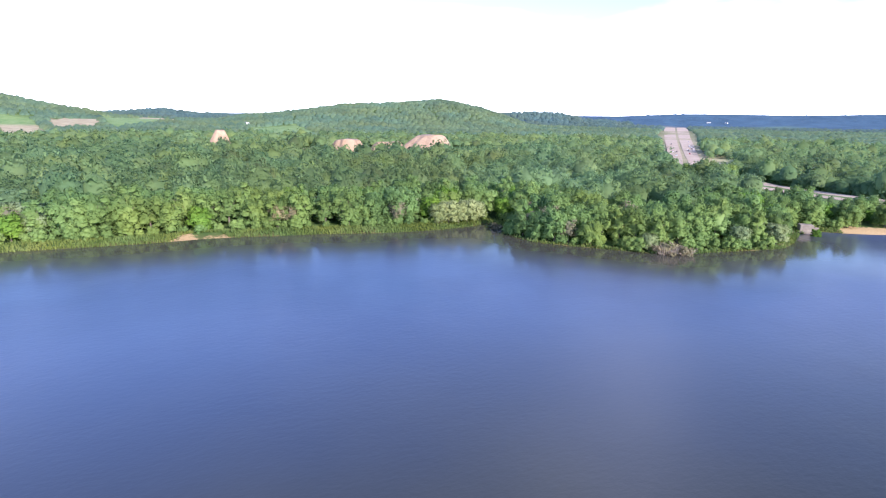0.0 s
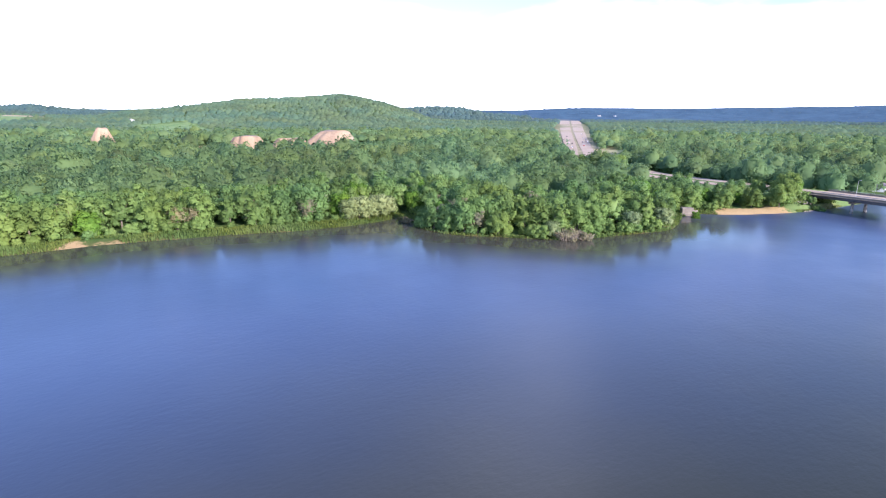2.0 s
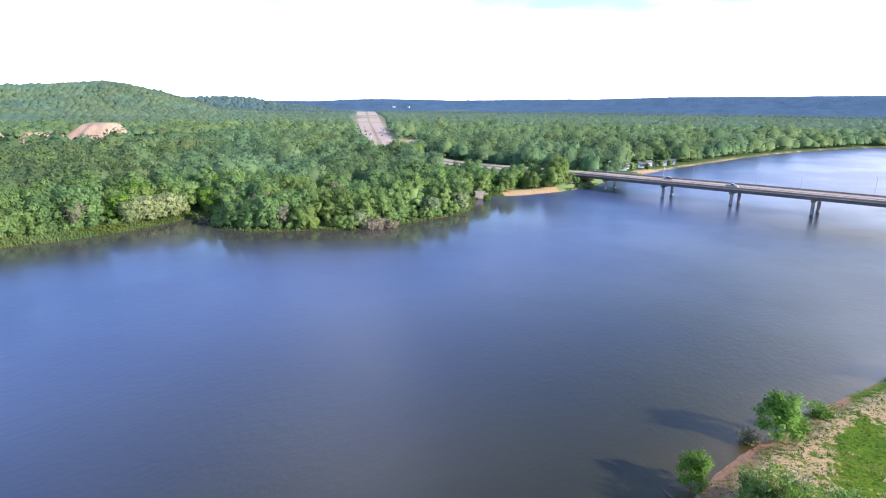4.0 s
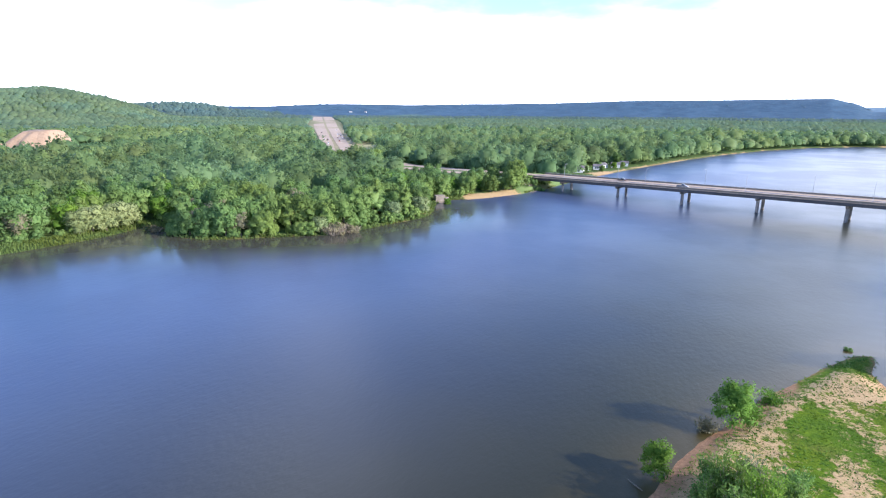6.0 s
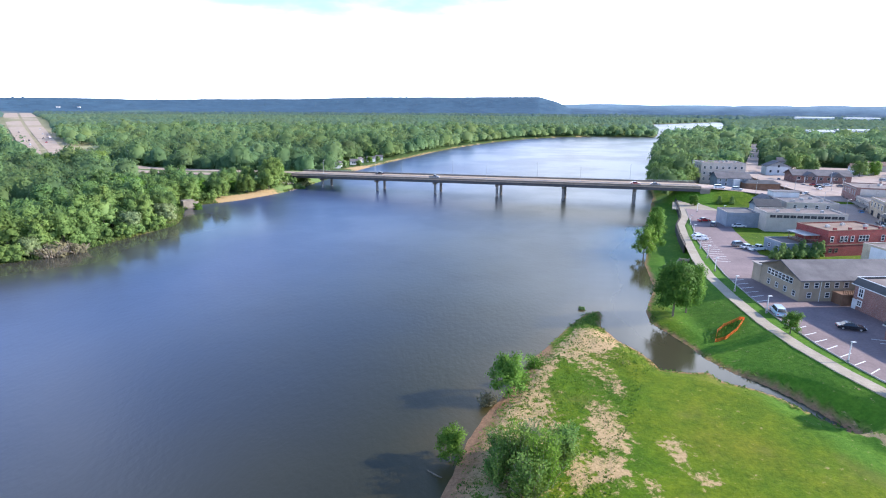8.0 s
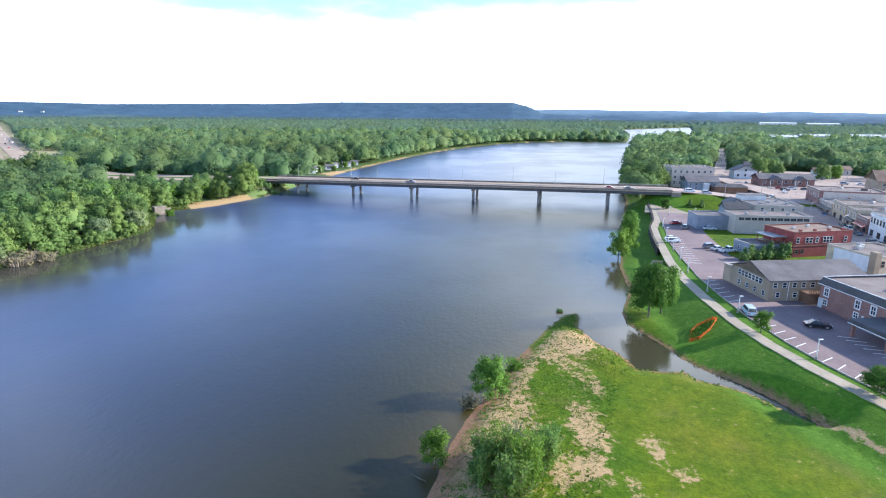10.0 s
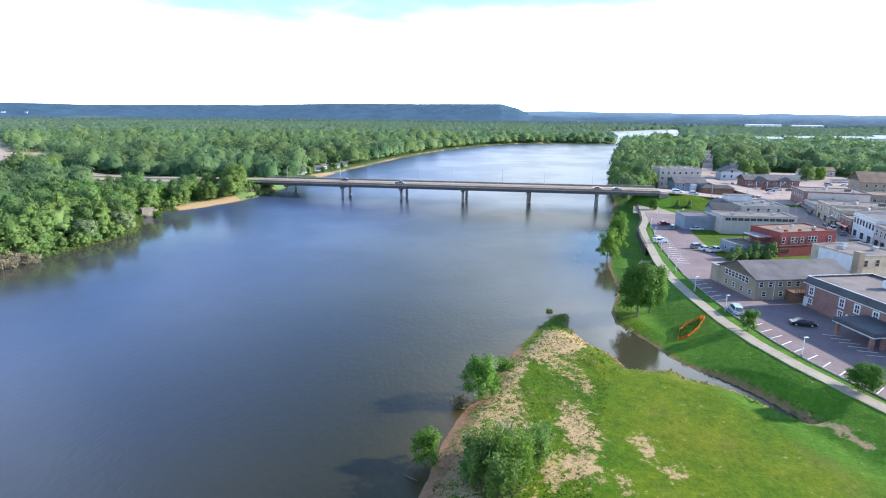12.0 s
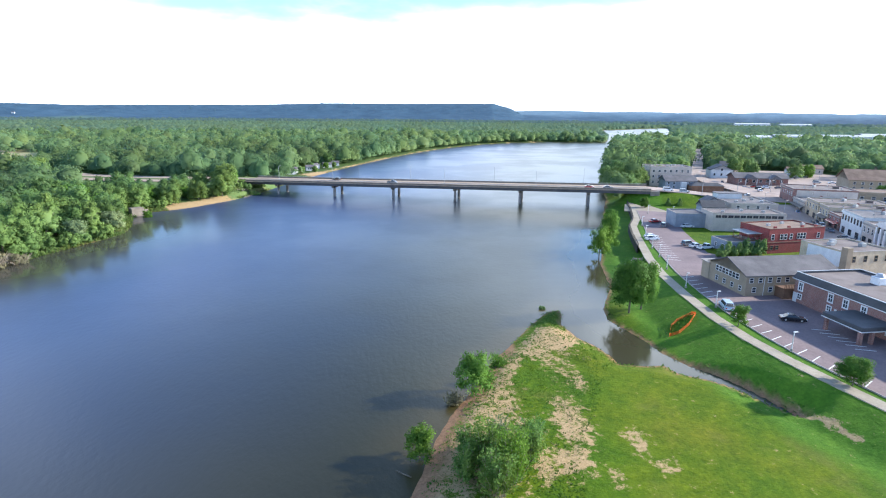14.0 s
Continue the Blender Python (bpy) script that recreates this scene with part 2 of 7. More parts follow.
def brick_mat(name, a, b, mortar):
    m = Nodes(name)
    co = m.local()
    rot = m.put("ShaderNodeMapping")
    rot.inputs["Rotation"].default_value = (radians(90), 0, 0)
    sep = m.put("ShaderNodeSeparateXYZ")
    m.link(co, sep.inputs[0])
    comb = m.put("ShaderNodeCombineXYZ")
    m.link(m.math("ADD", sep.outputs["X"], sep.outputs["Y"]), comb.inputs["X"])
    m.link(sep.outputs["Z"], comb.inputs["Y"])
    br = m.put("ShaderNodeTexBrick", Scale=1.0, Mortar_Size=0.012)
    br.inputs["Brick Width"].default_value, br.inputs["Row Height"].default_value = 0.23, 0.08
    br.inputs["Color1"].default_value, br.inputs["Color2"].default_value = (*a, 1), (*b, 1)
    br.inputs["Mortar"].default_value = (*mortar, 1)
    m.link(comb.outputs[0], br.inputs["Vector"])
    tone = m.ramp(m.noise(co, 0.5, 5, 0.6), [(0.25, (0.75, 0.75, 0.75)), (0.75, (1.15, 1.15, 1.15))])
    m.link(m.mix(1.0, br.outputs["Color"], tone, "MULTIPLY"), m.bsdf.inputs["Base Color"])
    m.bsdf.inputs["Roughness"].default_value = 0.85
    m.bump(br.outputs["Fac"], 0.3, -0.01)
    return m.mat


M_BRICK = brick_mat("brown_brick", (0.190, 0.068, 0.056), (0.265, 0.100, 0.082), (0.30, 0.235, 0.205))
M_RED = brick_mat("red_brick", (0.205, 0.022, 0.022), (0.26, 0.036, 0.034), (0.22, 0.085, 0.075))
M_TANBRICK = brick_mat("tan_brick", (0.40, 0.31, 0.20), (0.50, 0.40, 0.27), (0.46, 0.40, 0.32))

g = Nodes("window_glass")
g.bsdf.inputs["Base Color"].default_value = (0.03, 0.035, 0.045, 1)
g.bsdf.inputs["Roughness"].default_value = 0.08
M_GLASS = g.mat


def car_paint(name, col):
    m = Nodes(name)
    tone = m.ramp(m.noise(m.local(), 3.0), [(0.3, tuple(c * 0.88 for c in col)), (0.7, col)])
    m.link(tone, m.bsdf.inputs["Base Color"])
    m.bsdf.inputs["Roughness"].default_value = 0.25
    m.bsdf.inputs["Coat Weight"].default_value = 0.6
    return m.mat


PAINT = {k: car_paint("car_paint_" + k, c) for k, c in (
    ("white", (0.75, 0.76, 0.78)), ("black", (0.012, 0.013, 0.018)), ("silver", (0.45, 0.47, 0.50)),
    ("red", (0.40, 0.03, 0.03)), ("blue", (0.10, 0.22, 0.38)), ("grey", (0.14, 0.15, 0.17)), ("pale", (0.42, 0.54, 0.64)))}

# water: a dark brown river, sky blue put into its open reach, glossy, with two sizes of ripple
g = Nodes("river_water")
p = g.pos()
mp = g.put("ShaderNodeMapping")
mp.inputs["Rotation"].default_value = (0, 0, radians(20))
mp.inputs["Scale"].default_value = (1.0, 0.55, 1.0)
g.link(p, mp.inputs[0])
small = g.noise(mp.outputs[0], 1.1, 3.0, 0.6)
mid = g.noise(mp.outputs[0], 0.28, 2.0, 0.5)
calm = g.span(g.noise(p, 0.016, 4.0, 0.6), 0.36, 0.64, 0.68, 1.0)
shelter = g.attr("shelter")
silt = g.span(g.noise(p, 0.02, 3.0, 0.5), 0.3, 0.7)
# open-water colour: the blue of the reflected sky is put into it
deep_sky_c = g.mix(silt, (0.034, 0.052, 0.110), (0.046, 0.066, 0.130))
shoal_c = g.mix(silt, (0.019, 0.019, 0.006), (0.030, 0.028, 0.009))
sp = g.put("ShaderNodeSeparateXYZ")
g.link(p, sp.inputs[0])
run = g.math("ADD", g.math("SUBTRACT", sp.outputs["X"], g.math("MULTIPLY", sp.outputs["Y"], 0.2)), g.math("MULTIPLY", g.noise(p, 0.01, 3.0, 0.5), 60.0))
# painted sky blue fades to brown eastwards; sheltered water is brown-green
body_c = g.mix(shelter, g.mix(g.span(run, -90.0, 12.0), deep_sky_c, shoal_c), (0.050, 0.046, 0.026))
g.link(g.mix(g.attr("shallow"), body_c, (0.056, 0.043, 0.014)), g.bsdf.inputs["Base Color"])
rough_w = g.span(calm, 0.68, 1.0, 0.30, 0.35)
g.link(rough_w, g.bsdf.inputs["Roughness"])
g.bsdf.inputs["IOR"].default_value = 1.345
waves = g.math("SUBTRACT", g.math("ADD", g.math("MULTIPLY", small, 0.6), g.math("MULTIPLY", mid, 0.5)), 0.55)
still = g.math("SUBTRACT", 1.0, g.math("MULTIPLY", shelter, 0.95))
ripple = g.put("ShaderNodeBump", Distance=0.24)
g.link(g.math("MULTIPLY", g.math("MULTIPLY", calm, still), 0.36), ripple.inputs["Strength"])
g.link(waves, ripple.inputs["Height"])
g.link(ripple.outputs[0], g.bsdf.inputs["Normal"])
glassy = g.put("ShaderNodeBsdfPrincipled", Roughness=0.10, IOR=1.345)   # still water, mixed in where it is sheltered
g.link(g.bsdf.inputs["Base Color"].links[0].from_socket, glassy.inputs["Base Color"])
g.link(ripple.outputs[0], glassy.inputs["Normal"])
blend = g.put("ShaderNodeMixShader")
g.link(shelter, blend.inputs["Fac"])
g.link(g.bsdf.outputs[0], blend.inputs[1])
g.link(glassy.outputs[0], blend.inputs[2])
g.link(blend.outputs[0], g.out.inputs["Surface"])
M_WATER = g.mat

# ground: woodland floor, lawn, sand, fields; the zones are laid out in the sheet's attributes
g = Nodes("ground_cover")
p = g.pos()
n_mid = g.noise(p, 0.16, 6.0, 0.62)
n_big = g.noise(p, 0.045, 4.0, 0.55)
n_fine = g.noise(p, 2.2, 5.0, 0.7)
floor_c = g.ramp(n_mid, [(0.3, (0.035, 0.07, 0.018)), (0.7, (0.075, 0.12, 0.03))])
lawn_c = g.ramp(n_big, [(0.30, (0.052, 0.112, 0.004)), (0.44, (0.084, 0.152, 0.005)), (0.56, (0.116, 0.164, 0.006)), (0.72, (0.150, 0.165, 0.011))])
lawn_c = g.mix(1.0, lawn_c, g.ramp(g.noise(p, 0.35, 5.0, 0.65), [(0.3, (0.62, 0.76, 0.6)), (0.7, (1.2, 1.08, 1.0))]), "MULTIPLY")
tuft_c = g.ramp(g.noise(p, 0.95, 4.0, 0.7), [(0.32, (0.70, 0.78, 0.66)), (0.66, (1.16, 1.10, 1.10))])
lawn_c = g.mix(1.0, lawn_c, tuft_c, "MULTIPLY")
lawn_c = g.mix(1.0, lawn_c, g.ramp(n_fine, [(0.25, (0.62, 0.66, 0.6)), (0.75, (1.2, 1.18, 1.2))]), "MULTIPLY")
lush_c = g.mix(1.0, g.ramp(n_mid, [(0.3, (0.052, 0.142, 0.011)), (0.7, (0.096, 0.196, 0.017))]), g.ramp(n_fine, [(0.25, (0.7, 0.74, 0.7)), (0.75, (1.2, 1.18, 1.2))]), "MULTIPLY")
lush_c = g.mix(1.0, lush_c, tuft_c, "MULTIPLY")
worn = g.span(g.noise(p, 0.07, 6.0, 0.6), 0.56, 0.70, 0.0, 0.45)
lawn_c = g.mix(worn, lawn_c, (0.15, 0.14, 0.035))
sand_c = g.ramp(n_fine, [(0.2, (0.27, 0.176, 0.084)), (0.8, (0.52, 0.372, 0.198))])
field_c = g.ramp(n_big, [(0.35, (0.115, 0.195, 0.062)), (0.65, (0.18, 0.25, 0.095))])
straw_c = g.ramp(n_big, [(0.35, (0.27, 0.22, 0.13)), (0.65, (0.38, 0.32, 0.20))])
mud_c = g.ramp(n_fine, [(0.2, (0.165, 0.086, 0.043)), (0.8, (0.40, 0.228, 0.126))])
col = g.mix(g.attr("lawn"), floor_c, g.mix(g.attr("lush"), lawn_c, lush_c))
# distance haze painted on the land: blue on the ridges, paler blue beyond
col = g.mix(g.attr("ridge"), col, g.ramp(g.noise(p, 0.011, 9.0, 0.78), [(0.36, RIDGE_HAZE[0]), (0.62, RIDGE_HAZE[1])]))
col = g.mix(g.attr("outer_haze"), col, g.ramp(g.noise(p, 0.011, 9.0, 0.78), [(0.36, (0.105, 0.175, 0.235)), (0.62, (0.15, 0.23, 0.29))]))
col = g.mix(g.attr("field"), col, field_c)
col = g.mix(g.attr("straw"), col, straw_c)
edge = g.math("ADD", g.attr("sand"), g.math("MULTIPLY", g.math("SUBTRACT", g.noise(p, 0.7, 8.0, 0.76), 0.5), 3.4))
col = g.mix(g.span(edge, 0.34, 0.70), col, sand_c)
col = g.mix(g.attr("mud"), col, mud_c)
g.link(col, g.bsdf.inputs["Base Color"])
g.bsdf.inputs["Roughness"].default_value = 0.95
g.bsdf.inputs["Specular IOR Level"].default_value = 0.15
g.bump(g.math("ADD", n_fine, g.math("MULTIPLY", g.noise(p, 0.7, 3.0, 0.6), 0.8)), 0.8, 0.13)
M_GROUND = g.mat

# ---- plan of the place (metres, water level 0) ----
LEFT_BANK = [(-320, -1500), (-245, -500), (-224, -120), (-219, -40), (-217, -10), (-218, 11), (-214, 33), (-211, 50), (-206, 66),
             (-203, 79), (-201, 98), (-203, 112), (-207, 124), (-197, 126), (-184, 118), (-168, 120), (-158, 128), (-149, 137), (-137, 148),
             (-131, 160), (-127, 179), (-123, 200), (-127, 212), (-138, 233), (-139, 245), (-131, 253), (-124, 264),
             (-114, 289), (-110, 318), (-107, 352), (-100, 410), (-93, 450), (-83, 503), (-66, 580), (-42, 672), (-1, 786),
             (53, 889), (114, 957), (177, 990), (232, 985), (268, 985), (292, 1050), (345, 1250), (500, 1883), (884, 2363)]
RIGHT_BANK = [(880, 2300), (700, 1800), (566, 1460), (436, 1130), (375, 1050), (292, 965), (226, 800), (165, 600), (120, 440), (102, 385), (84, 300), (70, 255),
              (62, 222), (55, 198), (49, 178), (45, 165), (42, 143), (35, 124), (34, 117), (36.5, 110), (38.6, 104), (39.3, 99.3), (42.2, 94), (45.8, 90.2), (48.4, 86), (50.6, 80.6), (52.3, 76.2), (51.5, 75.8), (49.2, 79.6), (46.4, 85), (43.8, 88.2), (39.3, 90.4), (37.8, 94), (35, 93.3), (30, 94), (29.2, 98), (28, 101.5), (25.2, 106), (23, 113.5), (24.4, 119.5), (24.4, 123.2),
              (21, 121), (16.3, 113), (10.8, 102), (6.5, 94.5), (2.9, 84), (-0.4, 77), (-3.2, 69), (-4.8, 61), (-6.5, 55),
              (-10, 40), (-16, 10), (-30, -60), (-60, -400), (-100, -1500)]
ISLAND_SHORE = [q for q in RIGHT_BANK if q[0] < 24.6 and 0 < q[1] < 124]
RIVER = np.array(LEFT_BANK + RIGHT_BANK, float)
PATH_LINE = [(110, -60), (78, 30), (67.5, 58), (61.6, 73), (59.4, 80), (56.9, 88.5), (54.9, 98), (53.8, 109), (54.0, 126), (55.0, 142), (57.4, 158),
             (60.6, 173), (64.2, 190), (68.4, 207), (75.0, 223), (80.4, 243), (85, 262), (89.5, 279)]
HIGHWAY = [(-96, 315, 7.6), (-150, 321, 6.8), (-188, 326, 6.2), (-232, 339, 5.6), (-300, 376, 5.2), (-374, 436, 4.8), (-430, 498, 4.5),
           (-620, 705, 4.0), (-1000, 1120, 4.0), (-1700, 1890, 6.0), (-2400, 2660, 10.0)]
STREET = [(97, 274.3, 9.95), (108, 272, 9.4), (124, 269, 8.0), (150, 266, 6.3), (185, 262, 5.0), (260, 262, 4.2), (420, 245, 4.0)]
MAIN_STREET = [(84, 60), (112, 110), (126, 170), (134, 200), (144, 232), (153, 255), (160, 282), (162, 318), (163, 350), (169, 390), (201, 458), (247, 560), (330, 750)]
TOWN_Z = 3.8


def seg_dist(x, y, pts, closed=False):
    """Distance from every point to a polyline, and how far along it (in vertices) the nearest place lies."""
    best, along = np.full(x.shape, 1e9), np.zeros(x.shape)
    n = len(pts)
    for i in range(n if closed else n - 1):
        ax, ay = pts[i][0], pts[i][1]
        bx, by = pts[(i + 1) % n][0], pts[(i + 1) % n][1]
        dx, dy = bx - ax, by - ay
        t = np.clip(((x - ax) * dx + (y - ay) * dy) / (dx * dx + dy * dy), 0, 1)
        d = np.hypot(x - ax - t * dx, y - ay - t * dy)
        hit = d < best
        best[hit] = d[hit]
        along[hit] = i + t[hit]
    return best, along


def inside(x, y, poly):
    res = np.zeros(x.shape, bool)
    n = len(poly)
    for i in range(n):
        ax, ay = poly[i][0], poly[i][1]
        bx, by = poly[(i + 1) % n][0], poly[(i + 1) % n][1]
        c = (ay > y) != (by > y)
        res ^= c & (x < (bx - ax) * (y - ay) / ((by - ay) or 1e-9) + ax)
    return res


def step(a, b, v):
    t = np.clip((v - a) / (b - a), 0, 1)
    return t * t * (3 - 2 * t)


def polar(az, dist, el, lower=15.0):
    """A crest point: bearing from +y, distance from the middle of the place, and its angle over the drone's height."""
    return (dist * math.sin(radians(az)), dist * math.cos(radians(az)), max(4.0, 44.8 + dist * math.tan(radians(el)) - lower))


RIDGES = [
    ([polar(a, 2300, e) for a, e in ((-125, 1.6), (-112, 2.0), (-102, 1.65), (-99, 0.97), (-95, 0.25), (-92, -0.5))], 480),
    ([polar(a, 3500, e) for a, e in ((-96, 0.2), (-93, 0.46), (-90.6, 0.65), (-87.8, 0.3), (-84, 0.2))], 420),
    ([polar(a, 2250, e) for a, e in ((-86, -0.1), (-83.4, 0.35), (-80.8, 0.59), (-78, 0.88), (-74.3, 1.46), (-69.3, 1.66), (-67, 1.9), (-64.7, 2.06),
                                     (-61.9, 1.6), (-59.1, 0.9), (-57.5, 0.3), (-55.5, -0.4))], 430),
    ([polar(a, 3500, e) for a, e in ((-60, 0.6), (-57.6, 0.73), (-55.1, 0.87), (-52.4, 0.74), (-50.5, 0.2))], 380),
    ([polar(a, 4300, e, 5) for a, e in ((-100, 0.3), (-80, 0.3), (-60, 0.4), (-51, 0.48), (-47, 0.48), (-42, 0.75), (-37.3, 0.76), (-33, 0.68),
                                        (-26.6, 0.84), (-20, 0.92), (-14.7, 1.08), (-12, 1.22), (-4.4, 1.19), (4.2, 1.28), (6.0, 0.82),
                                        (7.2, 0.2))], 420),
    ([polar(a, 4720, e, 3) for a, e in ((-4, 0.4), (8, 0.58), (10, 0.63), (20, 0.53), (29, 0.52), (36, 0.45), (60, 0.4), (100, 0.5), (150, 0.4))], 300),
]
PIT = [(-790, 0), (-690, 20), (-700, 90), (-640, 150), (-560, 200), (-560, 320), (-620, 400), (-720, 400), (-760, 240), (-800, 120)]
FIELDS = [  # outline, kind
    ([(-1760, -520), (-1790, -387), (-1830, -340), (-1660, -290), (-1590, -350), (-1600, -480)], "field"),
    ([(-1580, -480), (-1600, -353), (-1590, -275), (-1370, -225), (-1270, -290), (-1280, -420)], "straw"),
    ([(-1840, -300), (-1905, -185), (-1690, -175), (-1620, -255)], "straw"),
    ([(-2100, -200), (-2420, 0), (-2080, 20), (-1640, -130)], "field"),
    ([(-2440, -120), (-2400, 90), (-2650, 90), (-2680, -110)], "straw"),
    ([(-1700, 190), (-1790, 350), (-1360, 340), (-1150, 150)], "field"),
    ([(-340, 424), (-312, 412), (-400, 545), (-440, 605), (-470, 565)], "field"),
    ([(-2140, 2900), (-1900, 3050), (-1960, 3230), (-2260, 3070)], "field"),
    ([(-2560, 2480), (-2420, 2640), (-2520, 2760), (-2680, 2590)], "straw"),
]
LAWNS = [[(84, 196), (110, 196), (100, 180), (82, 174)], [(89, 243), (118, 243), (120, 262), (90, 268)],
         [(-255, 352), (-190, 330), (-185, 340), (-250, 366)]]
TOWN = [(52, 20), (60, 90), (60, 160), (72, 215), (82, 262), (90, 300), (128, 345), (200, 455), (280, 445), (330, 330), (330, 100), (200, 20)]


def right_side(x, y):
    return x > np.interp(y, [-1500, 0, 110, 250, 450, 900, 1300, 2300], [-180, -110, -70, -15, 20, 190, 420, 900])


def smooth_noise(x, y, scale, seed):
    r = np.random.RandomState(seed)
    out, amp = np.zeros(x.shape), 1.0
    for k in range(5):
        a = r.uniform(0, 6.28, 3)
        for th in a:
            out += amp * np.sin((x * np.cos(th) + y * np.sin(th)) * 6.28 / scale + r.uniform(0, 6.28))
        scale, amp = scale * 0.55, amp * 0.55
    return out / 5.0


def height(x, y, want_river=False):
    d, _ = seg_dist(x, y, RIVER, True)
    wet = inside(x, y, RIVER)
    d = np.where(wet, -d, d)
    east = right_side(x, y)
    # west bank, and everything far off
    wig = smooth_noise(x, y, 60, 3)
    z = np.clip(d * 0.16, 0, 1.0) + 1.3 * step(8, 60, d) + 0.35 * wig * step(3, 20, d)
    far = np.hypot(x, y)
    z += 3.0 * step(700, 2200, far) * (1 + smooth_noise(x, y, 900, 8))
    z += 26 * step(1250, 2000, -x) * step(500, -200, y)
    for pts, w in RIDGES:
        rd, al = seg_dist(x, y, pts)
        hh = np.interp(al, range(len(pts)), [q[2] for q in pts])
        z = np.maximum(z, hh * np.exp(-(rd / w) ** 2) + 2 * step(w, 0, rd) * smooth_noise(x, y, 260, 5))
    # east bank: low island, the levee's slope, the town's level
    pd, _ = seg_dist(x, y, PATH_LINE)
    px = np.interp(y, [q[1] for q in PATH_LINE], [q[0] for q in PATH_LINE])
    town = x > px
    low = np.clip(d * 0.22, 0, 0.9) + 0.10 * smooth_noise(x, y, 14, 4) * step(0.5, 4, d) + 0.03 * smooth_noise(x, y, 3, 9)
    drop = 2.1 * step(150, 164, y)
    slope = TOWN_Z - 0.05 - drop - np.clip(pd - 1.4, 0, 99) * (0.31 - 0.15 * step(150, 164, y))
    ze = np.where(town, TOWN_Z - 0.05, np.maximum(low, slope))
    ze = np.where(d > 0, np.minimum(ze, 0.05 + d * 0.7), ze)
    ze = np.where(y > 270, np.minimum(TOWN_Z - 0.05, 0.1 + d * 0.3), ze)
    fade = step(420, 700, far)
    ze = ze * (1 - fade) + z * fade
    z = np.where(east, ze, z)
    # road banks
    for line, half, fall in ((HIGHWAY, 16.0, 0.45), (STREET, 8.0, 1.1)):
        rd, al = seg_dist(x, y, line)
        rz = np.interp(al, range(len(line)), [q[2] for q in line]) - 0.12
        bank = rz - np.clip(rd - half, 0, 99) * fall
        bank = np.where((x > -119) & (x < 0), np.minimum(bank, 5.2 - 0.42 * (x + 119)), bank)
        z = np.where(d > 2, np.maximum(z, np.where(rd < half + 30, bank, -9)), z)
        z = np.where((rd < half) & (d > 2) & ((x <= -119) | (x > 0)), rz, z)
    z = np.where(wet, -0.05 + np.clip(d * 0.2, -2.5, 0), z)
    return (z, d, east) if want_river else z


# ---- ground sheet ----
def axis(lo, hi, fine, far, grow):
    vals = list(np.arange(lo, hi + 0.01, fine))
    s, v = fine, hi
    while v < far:
        s *= 1 + grow
        v += s
        vals.append(v)
    s, v = fine, lo
    while v > -far:
        s *= 1 + grow
        v -= s
        vals.insert(0, v)
    return np.array(vals)


def sheet_mesh(name, verts, quads, smooth=True):
    me = bpy.data.meshes.new(name)
    me.vertices.add(len(verts))
    me.vertices.foreach_set("co", np.asarray(verts, np.float32).ravel())
    k = quads.shape[1]
    me.loops.add(quads.size)
    me.loops.foreach_set("vertex_index", quads.astype(np.int32).ravel())
    me.polygons.add(len(quads))
    me.polygons.foreach_set("loop_start", np.arange(0, quads.size, k, dtype=np.int32))
    me.polygons.foreach_set("use_smooth", np.full(len(quads), smooth))
    me.update(calc_edges=True)
    return me


gx, gy = axis(-8, 66, 1.0, 4990, 0.041), axis(52, 128, 1.0, 4990, 0.041)
X, Y = np.meshgrid(gx, gy)
Xf, Yf = X.ravel(), Y.ravel()
Zf, Df, Ef = height(Xf, Yf, True)
nx, ny = len(gx), len(gy)
ii = (np.arange(ny - 1)[:, None] * nx + np.arange(nx - 1)[None, :]).ravel()
ground_me = sheet_mesh("ground", np.stack([Xf, Yf, Zf], 1), np.stack([ii, ii + 1, ii + nx + 1, ii + nx], 1))
near_e = Ef & (np.hypot(Xf, Yf) < 420)
lawn = np.where(near_e, 1.0, 0.0)
for q in LAWNS:
    lawn[inside(Xf, Yf, q)] = 1
field, straw = np.zeros(Xf.shape), np.zeros(Xf.shape)
for q, k in FIELDS:
    for near_by in (1.0, 1.035, 1.07, 1.10):
        (field if k == "field" else straw)[inside(Xf * near_by, Yf * near_by, q)] = 0.4 if q[0][1] > 2400 else 1
hd, _ = seg_dist(Xf, Yf, HIGHWAY)
field = np.maximum(field, 0.7 * step(36, 26, hd) * step(640, 520, np.hypot(Xf, Yf)))
straw = np.maximum(straw, 0.85 * step(64, 34, hd) * step(480, 700, np.hypot(Xf, Yf)))
# sand: the island's river side, the beaches, the quarry
isl = near_e & (Xf < 34) & (Yf < 128)
west, _ = seg_dist(Xf, Yf, ISLAND_SHORE)
sand = np.where(isl, 0.66 * step(19, 6, west) * step(0, 3, west), 0.0)
tip = np.hypot((Xf - 19.5) / 6.0, (Yf - 103.5) / 6.5)
sand = np.where(isl, np.maximum(sand, 1.2 * step(1.1, 0.5, tip)), sand) * np.where(isl, step(113, 109, Yf), 1.0)
for cx, cy, rx, ry, bare in ((16.5, 73, 3.0, 8, 0.78), (24.6, 67.4, 1.9, 3.6, 0.62), (26.4, 62.4, 1.8, 2.2, 0.50), (19.3, 59.5, 1.5, 2.4, 0.42), (14.5, 63, 3, 4, 0.78),
                             (20.3, 86, 1.6, 4, 0.70), (11, 62, 2, 4, 0.78)):
    sand = np.where(isl, np.maximum(sand, bare * step(1.7, 0.2, np.hypot((Xf - cx) / rx, (Yf - cy) / ry))), sand)
